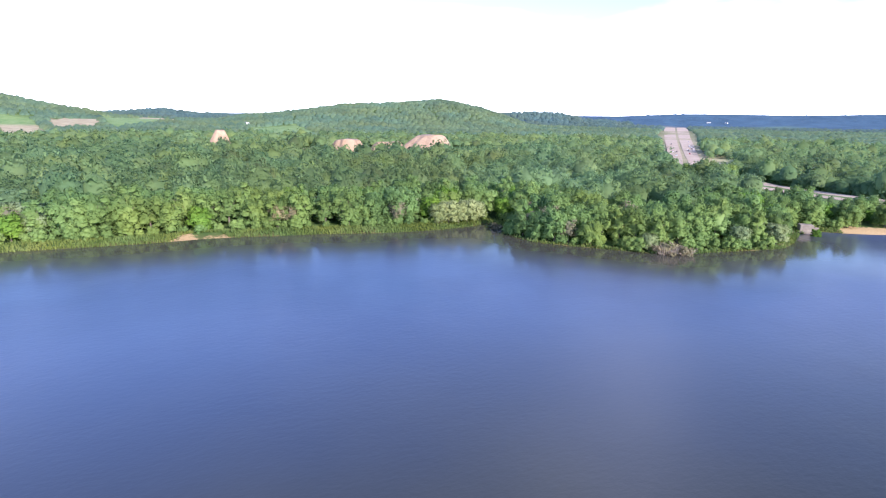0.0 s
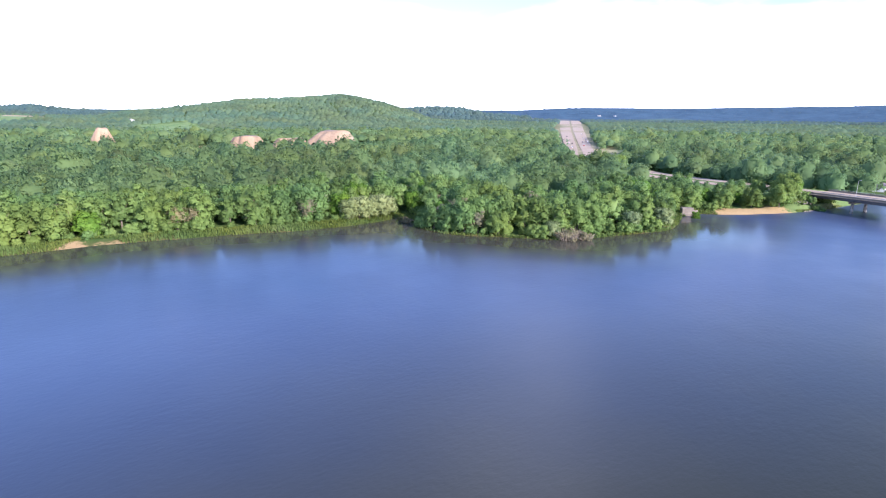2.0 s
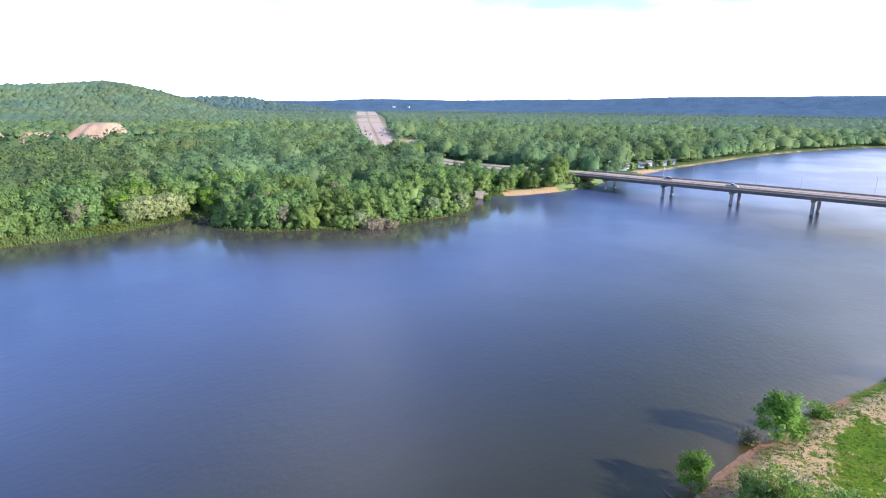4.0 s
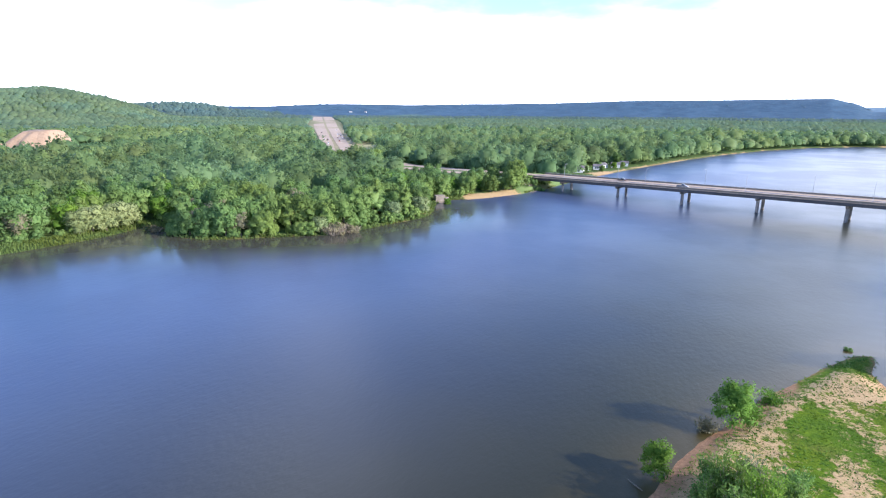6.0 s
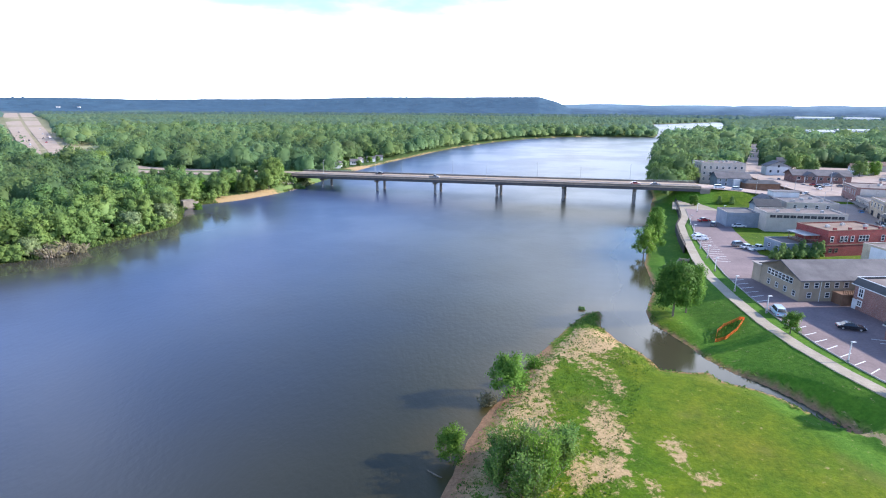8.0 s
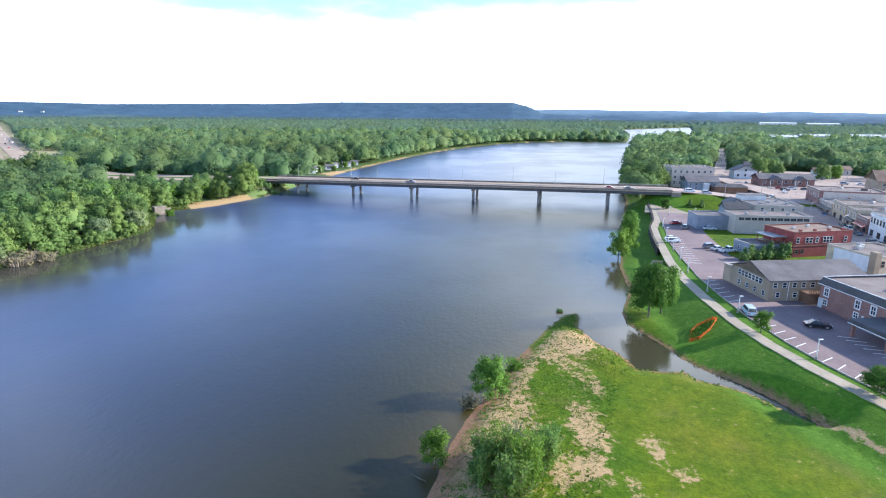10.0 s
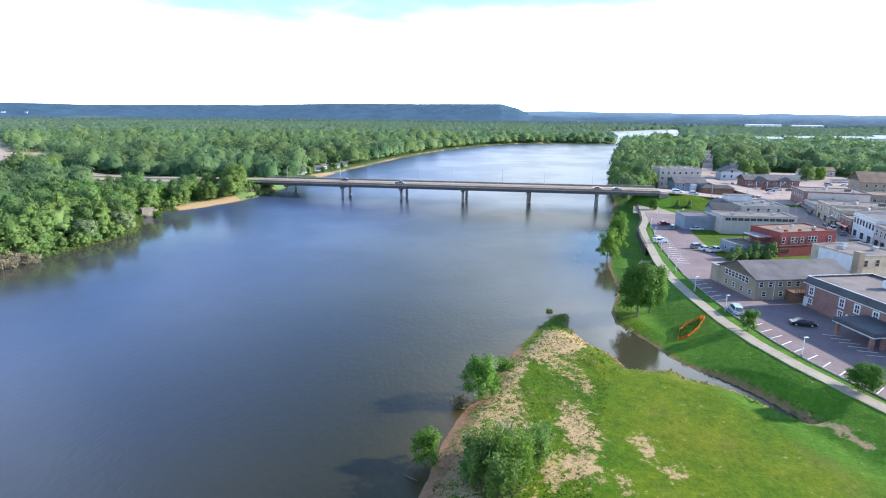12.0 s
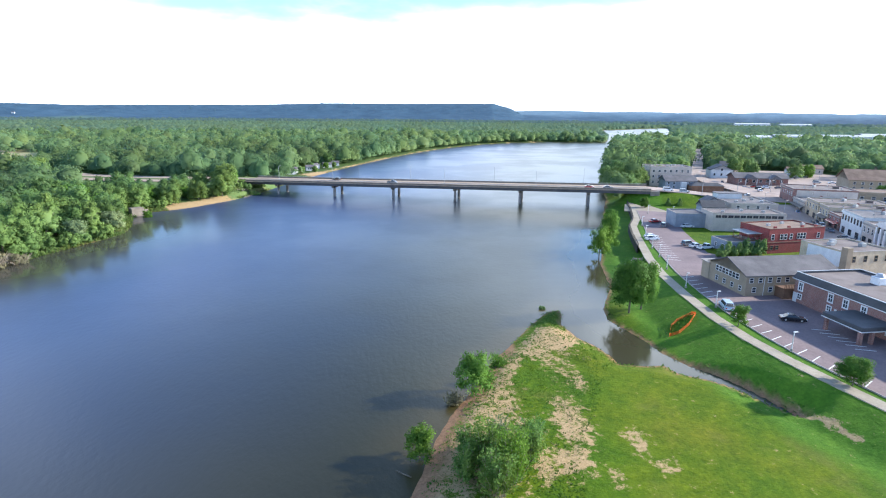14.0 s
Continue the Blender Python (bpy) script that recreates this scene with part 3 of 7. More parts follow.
grassy = np.hypot((Xf - 13.0 + 0.12 * (88 - Yf)) / 3.2, (Yf - 84) / 11)
sand = np.where(isl, sand * step(0.6, 1.2, grassy), sand)
for cx, cy, r in ((-127, 262, 13), (-119, 281, 11), (-96, 412, 17), (-218, 3, 7), (-216, 14, 7)):
    sand = np.maximum(sand, 1.2 * step(1.1, 0.6, np.hypot(Xf - cx, Yf - cy) / r))
bed, _ = seg_dist(Xf, Yf, [(51.5, 77), (53.2, 72.5), (54.5, 68)])
sand = np.maximum(sand, 1.0 * step(1.3, 0.1, bed))
sand[inside(Xf, Yf, PIT)] = 1.5
shore = (Df > 0) & ~Ef & (Yf > 400) & (Yf < 1100)
sand = np.where(shore, np.maximum(sand, 0.8 * step(8, 2, Df) * step(-0.7, 0.05, smooth_noise(Xf, Yf, 140, 31))), sand)
mud = np.where(isl & (Xf < 12), step(3.4 + 1.4 * step(72, 66, Yf), 1.2, west + 0.8 * smooth_noise(Xf, Yf, 5, 15)), 0.0) + np.where(Df < 0.6, 0.8, 0.0) * np.where(near_e, 1, 0.5)
mud = np.maximum(mud, np.where(near_e & (Xf > 26), step(1.2, 0.3, Df), 0))
levee_d, _ = seg_dist(Xf, Yf, PATH_LINE)
lush = np.where(near_e, step(17, 12, levee_d + 1.5 * smooth_noise(Xf, Yf, 12, 19)), 0.0)
# the last two zones mix distance haze into the ground's colour
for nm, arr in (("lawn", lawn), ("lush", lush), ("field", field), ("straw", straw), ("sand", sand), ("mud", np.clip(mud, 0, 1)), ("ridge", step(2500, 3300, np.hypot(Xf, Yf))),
                ("outer_haze", step(4380, 4560, np.hypot(Xf, Yf)))):
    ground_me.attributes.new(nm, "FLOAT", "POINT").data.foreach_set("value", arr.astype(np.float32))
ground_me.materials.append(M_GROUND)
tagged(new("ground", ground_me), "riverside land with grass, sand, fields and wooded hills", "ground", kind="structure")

wgx, wgy = gx[(gx > -420) & (gx < 1150)], gy[(gy > -1550) & (gy < 2550)]
WX, WY = (q.ravel() for q in np.meshgrid(wgx, wgy))
wn = len(wgx)
wi = (np.arange(len(wgy) - 1)[:, None] * wn + np.arange(wn - 1)[None, :]).ravel()
me = sheet_mesh("water", np.stack([WX, WY, np.zeros(WX.shape)], 1), np.stack([wi, wi + 1, wi + wn + 1, wi + wn], 1))
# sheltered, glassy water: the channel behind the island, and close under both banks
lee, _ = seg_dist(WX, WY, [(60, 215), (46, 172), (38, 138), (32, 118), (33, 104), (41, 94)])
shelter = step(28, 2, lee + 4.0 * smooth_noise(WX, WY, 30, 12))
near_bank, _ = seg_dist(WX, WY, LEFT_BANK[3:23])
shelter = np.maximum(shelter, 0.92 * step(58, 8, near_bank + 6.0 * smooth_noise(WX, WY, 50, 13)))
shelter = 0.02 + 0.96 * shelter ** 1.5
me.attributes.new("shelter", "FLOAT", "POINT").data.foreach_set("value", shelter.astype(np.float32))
edge_w, _ = seg_dist(WX, WY, ISLAND_SHORE)
me.attributes.new("shallow", "FLOAT", "POINT").data.foreach_set("value", (0.8 * step(12, 0, edge_w + 2.0 * smooth_noise(WX, WY, 14, 23)) ** 1.5).astype(np.float32))
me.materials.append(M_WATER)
tagged(new("water", me), "wide calm river with soft ripples, sky blue painted into its colour", "river", kind="structure")


# ---- building helpers ----
def part(name, bm, material, parent, label="", smooth=False):
    me = bpy.data.meshes.new(name)
    bm.to_mesh(me)
    bm.free()
    if smooth:
        me.polygons.foreach_set("use_smooth", [True] * len(me.polygons))
    me.materials.append(material)
    ob = new(name, me)
    ob.parent = parent
    if label:
        ob["label"] = label
    return ob


def thing(name, label, category, m=None, group="", kind=""):
    ob = new(name)
    if m is not None:
        ob.matrix_world = m
    ob.empty_display_size = 0.5
    return tagged(ob, label, category, group, kind)


def box(bm, x0, x1, y0, y1, z0, z1, bevel=0.0):
    v = [bm.verts.new((x, y, z)) for z in (z0, z1) for x, y in ((x0, y0), (x1, y0), (x1, y1), (x0, y1))]
    fs = [bm.faces.new([v[i] for i in f]) for f in ((3, 2, 1, 0), (4, 5, 6, 7), (0, 1, 5, 4), (1, 2, 6, 5), (2, 3, 7, 6), (3, 0, 4, 7))]
    if bevel:
        es = list({e for f in fs for e in f.edges})
        bmesh.ops.bevel(bm, geom=es, offset=bevel, segments=1, affect="EDGES")
    return bm


def prism(bm, outline, z0, z1):
    lo = [bm.verts.new((x, y, z0)) for x, y in outline]
    hi = [bm.verts.new((x, y, z1)) for x, y in outline]
    n = len(outline)
    bm.faces.new(hi)
    bm.faces.new(lo[::-1])
    for i in range(n):
        bm.faces.new((lo[i], lo[(i + 1) % n], hi[(i + 1) % n], hi[i]))
    bmesh.ops.recalc_face_normals(bm, faces=bm.faces)
    return bm


def tube(bm, pts, radii, sides=8):
    """A tapered tube along points, capped."""
    rings = []
    for i, c in enumerate(pts):
        a, b = Vector(pts[max(i - 1, 0)]), Vector(pts[min(i + 1, len(pts) - 1)])
        d = (b - a).normalized()
        u = d.orthogonal().normalized()
        w = d.cross(u)
        rings.append([bm.verts.new(Vector(c) + radii[i] * (math.cos(k * 6.2832 / sides) * u + math.sin(k * 6.2832 / sides) * w)) for k in range(sides)])
    for r, s in zip(rings, rings[1:]):
        for k in range(sides):
            bm.faces.new((r[k], r[(k + 1) % sides], s[(k + 1) % sides], s[k]))
    bm.faces.new(rings[0][::-1])
    bm.faces.new(rings[-1])
    return bm


def fresh(fn, *a, **k):
    return fn(bmesh.new(), *a, **k)


def widen(v, run):
    """A width that may grow along a road: one number, or pairs of (metres along it, width)."""
    return v if isinstance(v, (int, float)) else float(np.interp(run, [q[0] for q in v], [q[1] for q in v]))


def strip_mesh(name, line, half, lift, thick, material, label, category, offset=0.0):
    """A paved strip with thickness along a line of (x, y, z)."""
    fine = []
    for a, b in zip(line, line[1:]):
        n = max(1, int(math.hypot(b[0] - a[0], b[1] - a[1]) / 8))
        fine += [tuple(a[k] + (b[k] - a[k]) * i / n for k in range(3)) for i in range(n)]
    fine.append(tuple(line[-1]))
    bm = bmesh.new()
    prev = None
    run = 0.0
    for i, c in enumerate(fine):
        if i:
            run += math.hypot(c[0] - fine[i - 1][0], c[1] - fine[i - 1][1])
        hw = widen(half, run)
        a, b = fine[max(i - 2, 0)], fine[min(i + 2, len(fine) - 1)]
        d = Vector((b[0] - a[0], b[1] - a[1], 0)).normalized()
        s = Vector((d.y, -d.x, 0))
        o = Vector(c) + s * widen(offset, run)
        ring = [bm.verts.new(o + s * q + Vector((0, 0, z))) for q, z in ((-hw, lift - thick), (-hw, lift), (hw, lift), (hw, lift - thick))]
        if prev:
            for k in range(4):
                bm.faces.new((prev[k], ring[k], ring[(k + 1) % 4], prev[(k + 1) % 4]))
        else:
            bm.faces.new(ring)
        prev = ring
    bm.faces.new(prev[::-1])
    bmesh.ops.recalc_face_normals(bm, faces=bm.faces)
    me = bpy.data.meshes.new(name)
    bm.to_mesh(me)
    bm.free()
    me.materials.append(material)
    return tagged(new(name, me), label, category, kind="structure")


# ---- roads ----
WIDE = [(0, 4.2), (26, 4.2), (60, 5.2), (300, 5.6), (480, 7.4), (900, 11), (2600, 24)]
GAP = [(0, 4.8), (26, 4.8), (60, 8.2), (300, 8.6), (480, 9.4), (900, 13.5), (2600, 28)]
strip_mesh("road_west", HIGHWAY, WIDE, 0.05, 0.3, M_ROAD, "pale concrete highway carriageway through woods", "road", GAP)
strip_mesh("road_east", HIGHWAY, WIDE, 0.05, 0.3, M_ROAD, "pale concrete highway carriageway beside its twin", "road", [(q, -w) for q, w in GAP])
strip_mesh("road_street", STREET, 7.0, 0.05, 0.3, M_STREET, "street running from the bridge into town", "road")
strip_mesh("pavement_path", [(x, y, TOWN_Z) for x, y in PATH_LINE], 1.3, 0.05, 0.25, M_PATH, "pale concrete footpath on the levee top", "path")

# ---- bridge ----
BX0, BY0, BX1, BY1 = -108.0, 318.0, 97.0, 274.3
b_len = math.hypot(BX1 - BX0, BY1 - BY0)
b_ang = math.degrees(math.atan2(BY1 - BY0, BX1 - BX0))
bridge = thing("bridge", "long low concrete and steel girder highway bridge over the river", "bridge", pose(BX0, BY0, 0, 0, 0, b_ang))


WEST_END = -10.0      # the deck runs on over the bank


def deck_z(s):
    return 7.5 + 2.3 * s / 194


def along(bm, y0, y1, za, zb, n=24):
    """A long member that follows the deck's rise, between two heights under or over it."""
    prev = None
    for i in range(n + 1):
        s = WEST_END + (b_len - WEST_END) * i / n
        ring = [bm.verts.new((s, y, deck_z(s) + z)) for y, z in ((y0, za), (y1, za), (y1, zb), (y0, zb))]
        if prev:
            for k in range(4):
                bm.faces.new((prev[k], prev[(k + 1) % 4], ring[(k + 1) % 4], ring[k]))
        else:
            bm.faces.new(ring[::-1])
        prev = ring
    bm.faces.new(prev)
    bmesh.ops.recalc_face_normals(bm, faces=bm.faces)
    return bm


HALF = 9.5
part("deck", fresh(along, -HALF, HALF, -0.35, 0.0), M_ROAD, bridge, "pale concrete deck")
for y in (-HALF + 0.25, HALF - 0.25):
    part("parapet", fresh(along, y - 0.24, y + 0.24, 0.004, 0.75), M_PIER, bridge)
    part("rail", fresh(along, y - 0.06, y + 0.06, 1.05, 1.16), M_RAIL, bridge, "metal rail")
for y in (-9.2, -4.6, 0.0, 4.6, 9.2):
    part("girder", fresh(along, y - 0.25, y + 0.25, -1.75, -0.354), M_STEEL, bridge, "dark steel girder")
part("median", fresh(along, -0.3, 0.3, 0.004, 0.25), M_CONCRETE, bridge)
for i in range(6):
    s = 10.9 + 34 * i
    pier = part("pier", fresh(box, s - 0.7, s + 0.7, -7.6, 7.6, deck_z(s) - 3.0, deck_z(s) - 1.754, 0.15), M_PIER, bridge, "weathered concrete pier")
    for y in (-5.2, 5.2):
        part("column", fresh(tube, [(s, y, -3), (s, y, deck_z(s) - 2.9)], [0.72, 0.72], 14), M_CONCRETE, pier, smooth=True)
for s0, s1 in ((WEST_END - 3.0, WEST_END + 0.2), (b_len - 0.2, b_len + 4)):
    part("abutment", fresh(box, s0, s1, -HALF, HALF, 0.5, deck_z(s0) - 0.4, 0.05), M_PIER, bridge, "concrete abutment")
for i in range(8):
    s = 14 + 23.5 * i
    lamp = thing("street_lamp", "slim grey lamp pole on the bridge's edge", "street lamp", bridge.matrix_world @ pose(s, HALF - 0.25 if i % 2 else -HALF + 0.25, deck_z(s) + 0.75), "bridge lamps")
    part("pole", fresh(tube, [(0, 0, 0), (0, 0, 4), (0, 0, 7.6)], [0.10, 0.08, 0.06], 8), M_RAIL, lamp)
    side = -1 if i % 2 else 1
    part("arm", fresh(tube, [(0, 0, 7.5), (0, side * 0.8, 7.8), (0, side * 1.5, 7.85)], [0.05, 0.05, 0.04], 6), M_RAIL, lamp)
    part("head", fresh(box, -0.18, 0.18, side * 1.9 - 0.45, side * 1.9 + 0.45, 7.78, 7.92, 0.04), M_RAIL, lamp)

# ---- trees ----
def ico(sub):
    b = bmesh.new()
    bmesh.ops.create_icosphere(b, subdivisions=sub, radius=1.0)
    v = np.array([q.co[:] for q in b.verts])
    f = np.array([[q.index for q in t.verts] for t in b.faces])
    b.free()
    return v, f


ICO1 = ico(1)
DOME = (ICO1[0], np.array([t for t in ICO1[1] if ICO1[0][t].mean(0)[2] > -0.35]))   # no underside: seen from far off


def cards(r, centre, radius, n, size, squash=1.0, droop=0.0, shell=(0.74, 1.18), jitter=0.36):
    """Leaf sprays on a lobe: small slanted triangles facing roughly outwards."""
    d = r.normal(size=(n, 3))
    d /= np.linalg.norm(d, axis=1)[:, None]
    d[:, 2] = np.where(d[:, 2] < -0.5, -d[:, 2], d[:, 2])
    p = centre + d * radius * r.uniform(*shell, (n, 1)) * np.array([1, 1, squash])
    nrm = d + r.normal(scale=jitter, size=(n, 3))
    nrm /= np.linalg.norm(nrm, axis=1)[:, None]
    u = np.cross(nrm, r.normal(size=(n, 3)))
    u /= np.linalg.norm(u, axis=1)[:, None]
    w = np.cross(nrm, u)
    s = size * r.uniform(0.6, 1.4, (n, 1))
    q = np.stack([p - u * s + w * s * 0.4, p - w * s * 1.1 + nrm * s * 0.25, p + u * s * 1.2 + w * s * 0.5], 1)
    q[:, :, 2] -= droop * s * np.array([0, 0.3, 1.0])
    soft = 0.85 * d + 0.55 * nrm
    return q.reshape(-1, 3), np.arange(3 * n).reshape(-1, 3), np.repeat(soft, 3, axis=0)


def crown_arrays(seed, width, lo, hi, lobes, per, size, core=ICO1, squash=0.85, droop=0.0, peak=0.0, core_size=0.8, ragged=0.0, soft=0.0, body_size=0.62, jitter=0.36):
    """A rounded crown: leafy lobes over an egg-shaped body; soft turns its shading towards the whole wood's top."""
    r = np.random.RandomState(seed)
    vs, tris, nrms, base = [], [], [], 0
    hw = width * 0.5
    v, t = core
    body = v * np.array([hw * body_size, hw * body_size, (hi - lo) * 0.42]) * r.uniform(0.85, 1.1, (len(v), 1)) + np.array([0, 0, lo + 0.46 * (hi - lo)])
    vs.append(body)
    tris.append(t)
    nrms.append(v)
    base = len(v)
    for k in range(lobes):
        f = 0.12 + 0.78 * ((k + 0.5) / lobes) ** 0.8
        wide = 0.74 + 0.26 * f / 0.42 if f < 0.42 else math.sqrt(max(0.0, 1 - ((f - 0.42) / 0.60) ** 2)) ** (1 + peak)
        a = k * 2.4 + r.uniform(-0.5, 0.5)
        rad = hw * r.uniform(0.30, 0.46) * (1 - 0.2 * ragged) * (1 - 0.3 * peak * f)
        out = hw * wide * r.uniform(0.55, 0.78) * (1 + ragged * r.uniform(-0.35, 0.4))
        c = np.array([math.cos(a) * out, math.sin(a) * out, lo + (hi - lo) * f * r.uniform(0.9, 1.04) - 0.2 * rad])
        if core_size:
            vs.append(v * rad * core_size * np.array([1, 1, squash]) * r.uniform(0.75, 1.2, (len(v), 1)) + c)
            tris.append(t + base)
            nrms.append(v)
            base += len(v)
        if per:
            cv, cq, cn = cards(r, c, rad, per, size, squash, droop, (0.74 - 0.4 * ragged, 1.18 + 0.35 * ragged), jitter)
            vs.append(cv)
            tris.append(cq + base)
            nrms.append(cn)
            base += len(cv)
    out = np.concatenate(vs)
    # leaves turn their faces out from their own lobe and a little from the whole crown
    whole = (out - np.array([0, 0, lo + 0.35 * (hi - lo)])) / hw
    nrm = np.concatenate(nrms) + 0.6 * whole
    nrm /= np.linalg.norm(nrm, axis=1)[:, None] + 1e-9
    nrm = nrm * (1 - soft) + np.array([0, 0, soft])
    nrm /= np.linalg.norm(nrm, axis=1)[:, None] + 1e-9
    tri = np.concatenate(tris)
    face = np.cross(out[tri[:, 1]] - out[tri[:, 0]], out[tri[:, 2]] - out[tri[:, 0]])
    back = (face * nrm[tri].sum(1)).sum(1) < 0
    tri[back] = tri[back][:, ::-1]
    return out, tri, nrm


def mixed_mesh(name, v, tris, quads, material, normals=None, tint=None):
    me = bpy.data.meshes.new(name)
    me.vertices.add(len(v))
    me.vertices.foreach_set("co", np.asarray(v, np.float32).ravel())
    loops = np.concatenate([tris.ravel(), quads.ravel()]).astype(np.int32)
    starts = np.concatenate([np.arange(len(tris)) * 3, len(tris) * 3 + np.arange(len(quads)) * 4]).astype(np.int32)
    me.loops.add(len(loops))
    me.loops.foreach_set("vertex_index", loops)
    me.polygons.add(len(starts))
    me.polygons.foreach_set("loop_start", starts)
    me.update(calc_edges=True)
    tint = np.full(len(v), 0.5) if tint is None else tint
    me.attributes.new("tint", "FLOAT", "POINT").data.foreach_set("value", tint.astype(np.float32))
    if normals is not None:
        me.attributes.new("custom_normal", "FLOAT_VECTOR", "POINT").data.foreach_set("vector", normals.astype(np.float32).ravel())
    me.materials.append(material)
    return me


NO_QUADS = np.zeros((0, 4), int)


def limb_mesh(seed, h, width, girth, forks=5):
    r = random.Random(seed)
    bm = bmesh.new()
    lean = Vector((r.uniform(-0.06, 0.06), r.uniform(-0.06, 0.06), 1))
    top = lean * h * 0.72
    tube(bm, [(0, 0, -0.6), (0, 0, 0.15), tuple(lean * h * 0.3), tuple(top)], [girth * 1.5, girth * 1.1, girth * 0.85, girth * 0.3], 7)
    for k in range(forks):
        a = k * 2.4 + r.uniform(-0.4, 0.4)
        f = r.uniform(0.22, 0.5)
        st = lean * h * f
        en = st + Vector((math.cos(a) * width * 0.33, math.sin(a) * width * 0.33, h * r.uniform(0.18, 0.36)))
        mid = (st + en) / 2 + Vector((0, 0, h * 0.03))
        tube(bm, [tuple(st), tuple(mid), tuple(en)], [girth * 0.5, girth * 0.34, girth * 0.14], 5)
    me = bpy.data.meshes.new("trunk")
    bm.to_mesh(me)
    bm.free()
    me.materials.append(M_BARK)
    return me


TREE_KINDS = []   # label, category, crown mesh, trunk mesh, height


def tree_kind(label, seed, h, width, lo, lobes, per, size, material, category="tree", **kw):
    v, t, nr = crown_arrays(seed, width, lo, h, lobes, per, size, **kw)
    TREE_KINDS.append((label, category, mixed_mesh("crown", v, t, NO_QUADS, material, nr), limb_mesh(seed, h, width, 0.018 * h + 0.05), h))


tree_kind("tall broad green deciduous tree in dense bank woods", 1, 15, 12.5, 0.2, 19, 125, 0.33, M_LEAF, core=DOME, core_size=0.7, ragged=0.35, soft=0.18)
tree_kind("rounded dark green hardwood tree in dense bank woods", 2, 13.5, 12.5, 0.2, 19, 125, 0.33, M_LEAF, core=DOME, core_size=0.7, ragged=0.35, soft=0.18)
tree_kind("narrow upright green poplar among the bank woods", 3, 16, 8.5, 0.2, 17, 115, 0.32, M_LEAF, peak=0.4, core=DOME, core_size=0.7, ragged=0.35, soft=0.18)
tree_kind("bright light-green maple at the wood's edge", 4, 12.5, 11, 0.0, 18, 125, 0.32, M_LEAF_LIGHT, core=DOME, core_size=0.7, ragged=0.35, soft=0.18)
tree_kind("silvery grey-green willow at the wood's edge", 5, 11.5, 11, 0.0, 18, 125, 0.32, M_LEAF_PALE, droop=0.6, core=DOME, core_size=0.62, ragged=0.4)
tree_kind("thin olive-brown half-bare tree on the bank", 6, 13, 9.5, 2.2, 14, 70, 0.28, M_LEAF_OLIVE, core=DOME, core_size=0.35, ragged=0.5)
tree_kind("low light-green shrub at the water's edge", 7, 4.6, 6.5, -0.3, 10, 95, 0.24, M_LEAF, "shrub", core=DOME)
tree_kind("full leafy tree", 8, 14, 11, 0.8, 34, 260, 0.25, M_LEAF_LIGHT, core=DOME, core_size=0.4, ragged=0.8)
tree_kind("dark leafy tree", 9, 14, 11.5, 1.6, 34, 260, 0.25, M_LEAF_LIGHT, core=DOME, core_size=0.45, ragged=0.8)

tree_kind("open spreading tree", 10, 14, 11, 1.0, 24, 190, 0.27, M_LEAF_LIGHT, core=DOME, core_size=0.2, ragged=1.3, body_size=0.28)


def plant(kind, x, y, size=1.0, turn=0.0, group="bank woods", z=None, label="", tall=1.0):
    lab, cat, crown, trunk, h = TREE_KINDS[kind]
    if z is None:
        z = float(height(np.array([float(x)]), np.array([float(y)]))[0])
    ob = thing(cat, label or lab, cat, Matrix.Translation((x, y, z - 0.05)) @ Matrix.Rotation(turn, 4, "Z") @ Matrix.Diagonal((size, size, size * tall, 1)), group)
    for nm, me in (("trunk", trunk), ("crown", crown)):
        o = new(nm, me)
        o.parent = ob
    return ob


def scatter(step_m, x0, x1, y0, y1, seed, jitter=0.42):
    r = np.random.RandomState(seed)
    a, b = np.meshgrid(np.arange(x0, x1, step_m), np.arange(y0, y1, step_m * 0.9))
    a = a + (np.arange(a.shape[0]) % 2)[:, None] * step_m * 0.5
    return (a.ravel() + r.uniform(-jitter, jitter, a.size) * step_m, b.ravel() + r.uniform(-jitter, jitter, a.size) * step_m)


def wooded(x, y):
    """Where the woods stand."""
    z, d, e = height(x, y, True)
    ok = d > np.where((y > 116) & (y < 215) & (x > -195) & (x < -100), 1.6, np.where((x < -190) & (y < 118), 10.0, np.where(e, 2.0, 6.0)))
    far = np.hypot(x, y)
    az = np.degrees(np.arctan2(x, y))
    ok &= (az > -105) & (az < 42)
    hd, _ = seg_dist(x, y, HIGHWAY)
    ok &= hd > 21 + 6 * step(420, 620, far) + 34 * step(700, 2000, far)
    md, _ = seg_dist(x, y, MAIN_STREET)
    ok &= md > np.where(y > 400, 7.0, 11.0)
    sd, _ = seg_dist(x, y, STREET)
    ok &= (sd > 14)
    ok &= ~inside(x, y, PIT)
    for q, _k in FIELDS:
        for near_by in (1.0, 1.035, 1.07, 1.10):
            ok &= ~inside(x * near_by, y * near_by, q)
    for q in LAWNS:
        ok &= ~inside(x, y, q)
    for q in CLEAR:
        ok &= ~inside(x, y, q)
    ok &= ~(e & (y < 285)) & ~inside(x, y, TOWN)
    beach = (np.hypot(x + 122, y - 270) < 15) | (np.hypot(x + 98, y - 412) < 14) | (np.hypot(x + 137, y - 240) < 9)
    return ok & ~beach, z, d, far


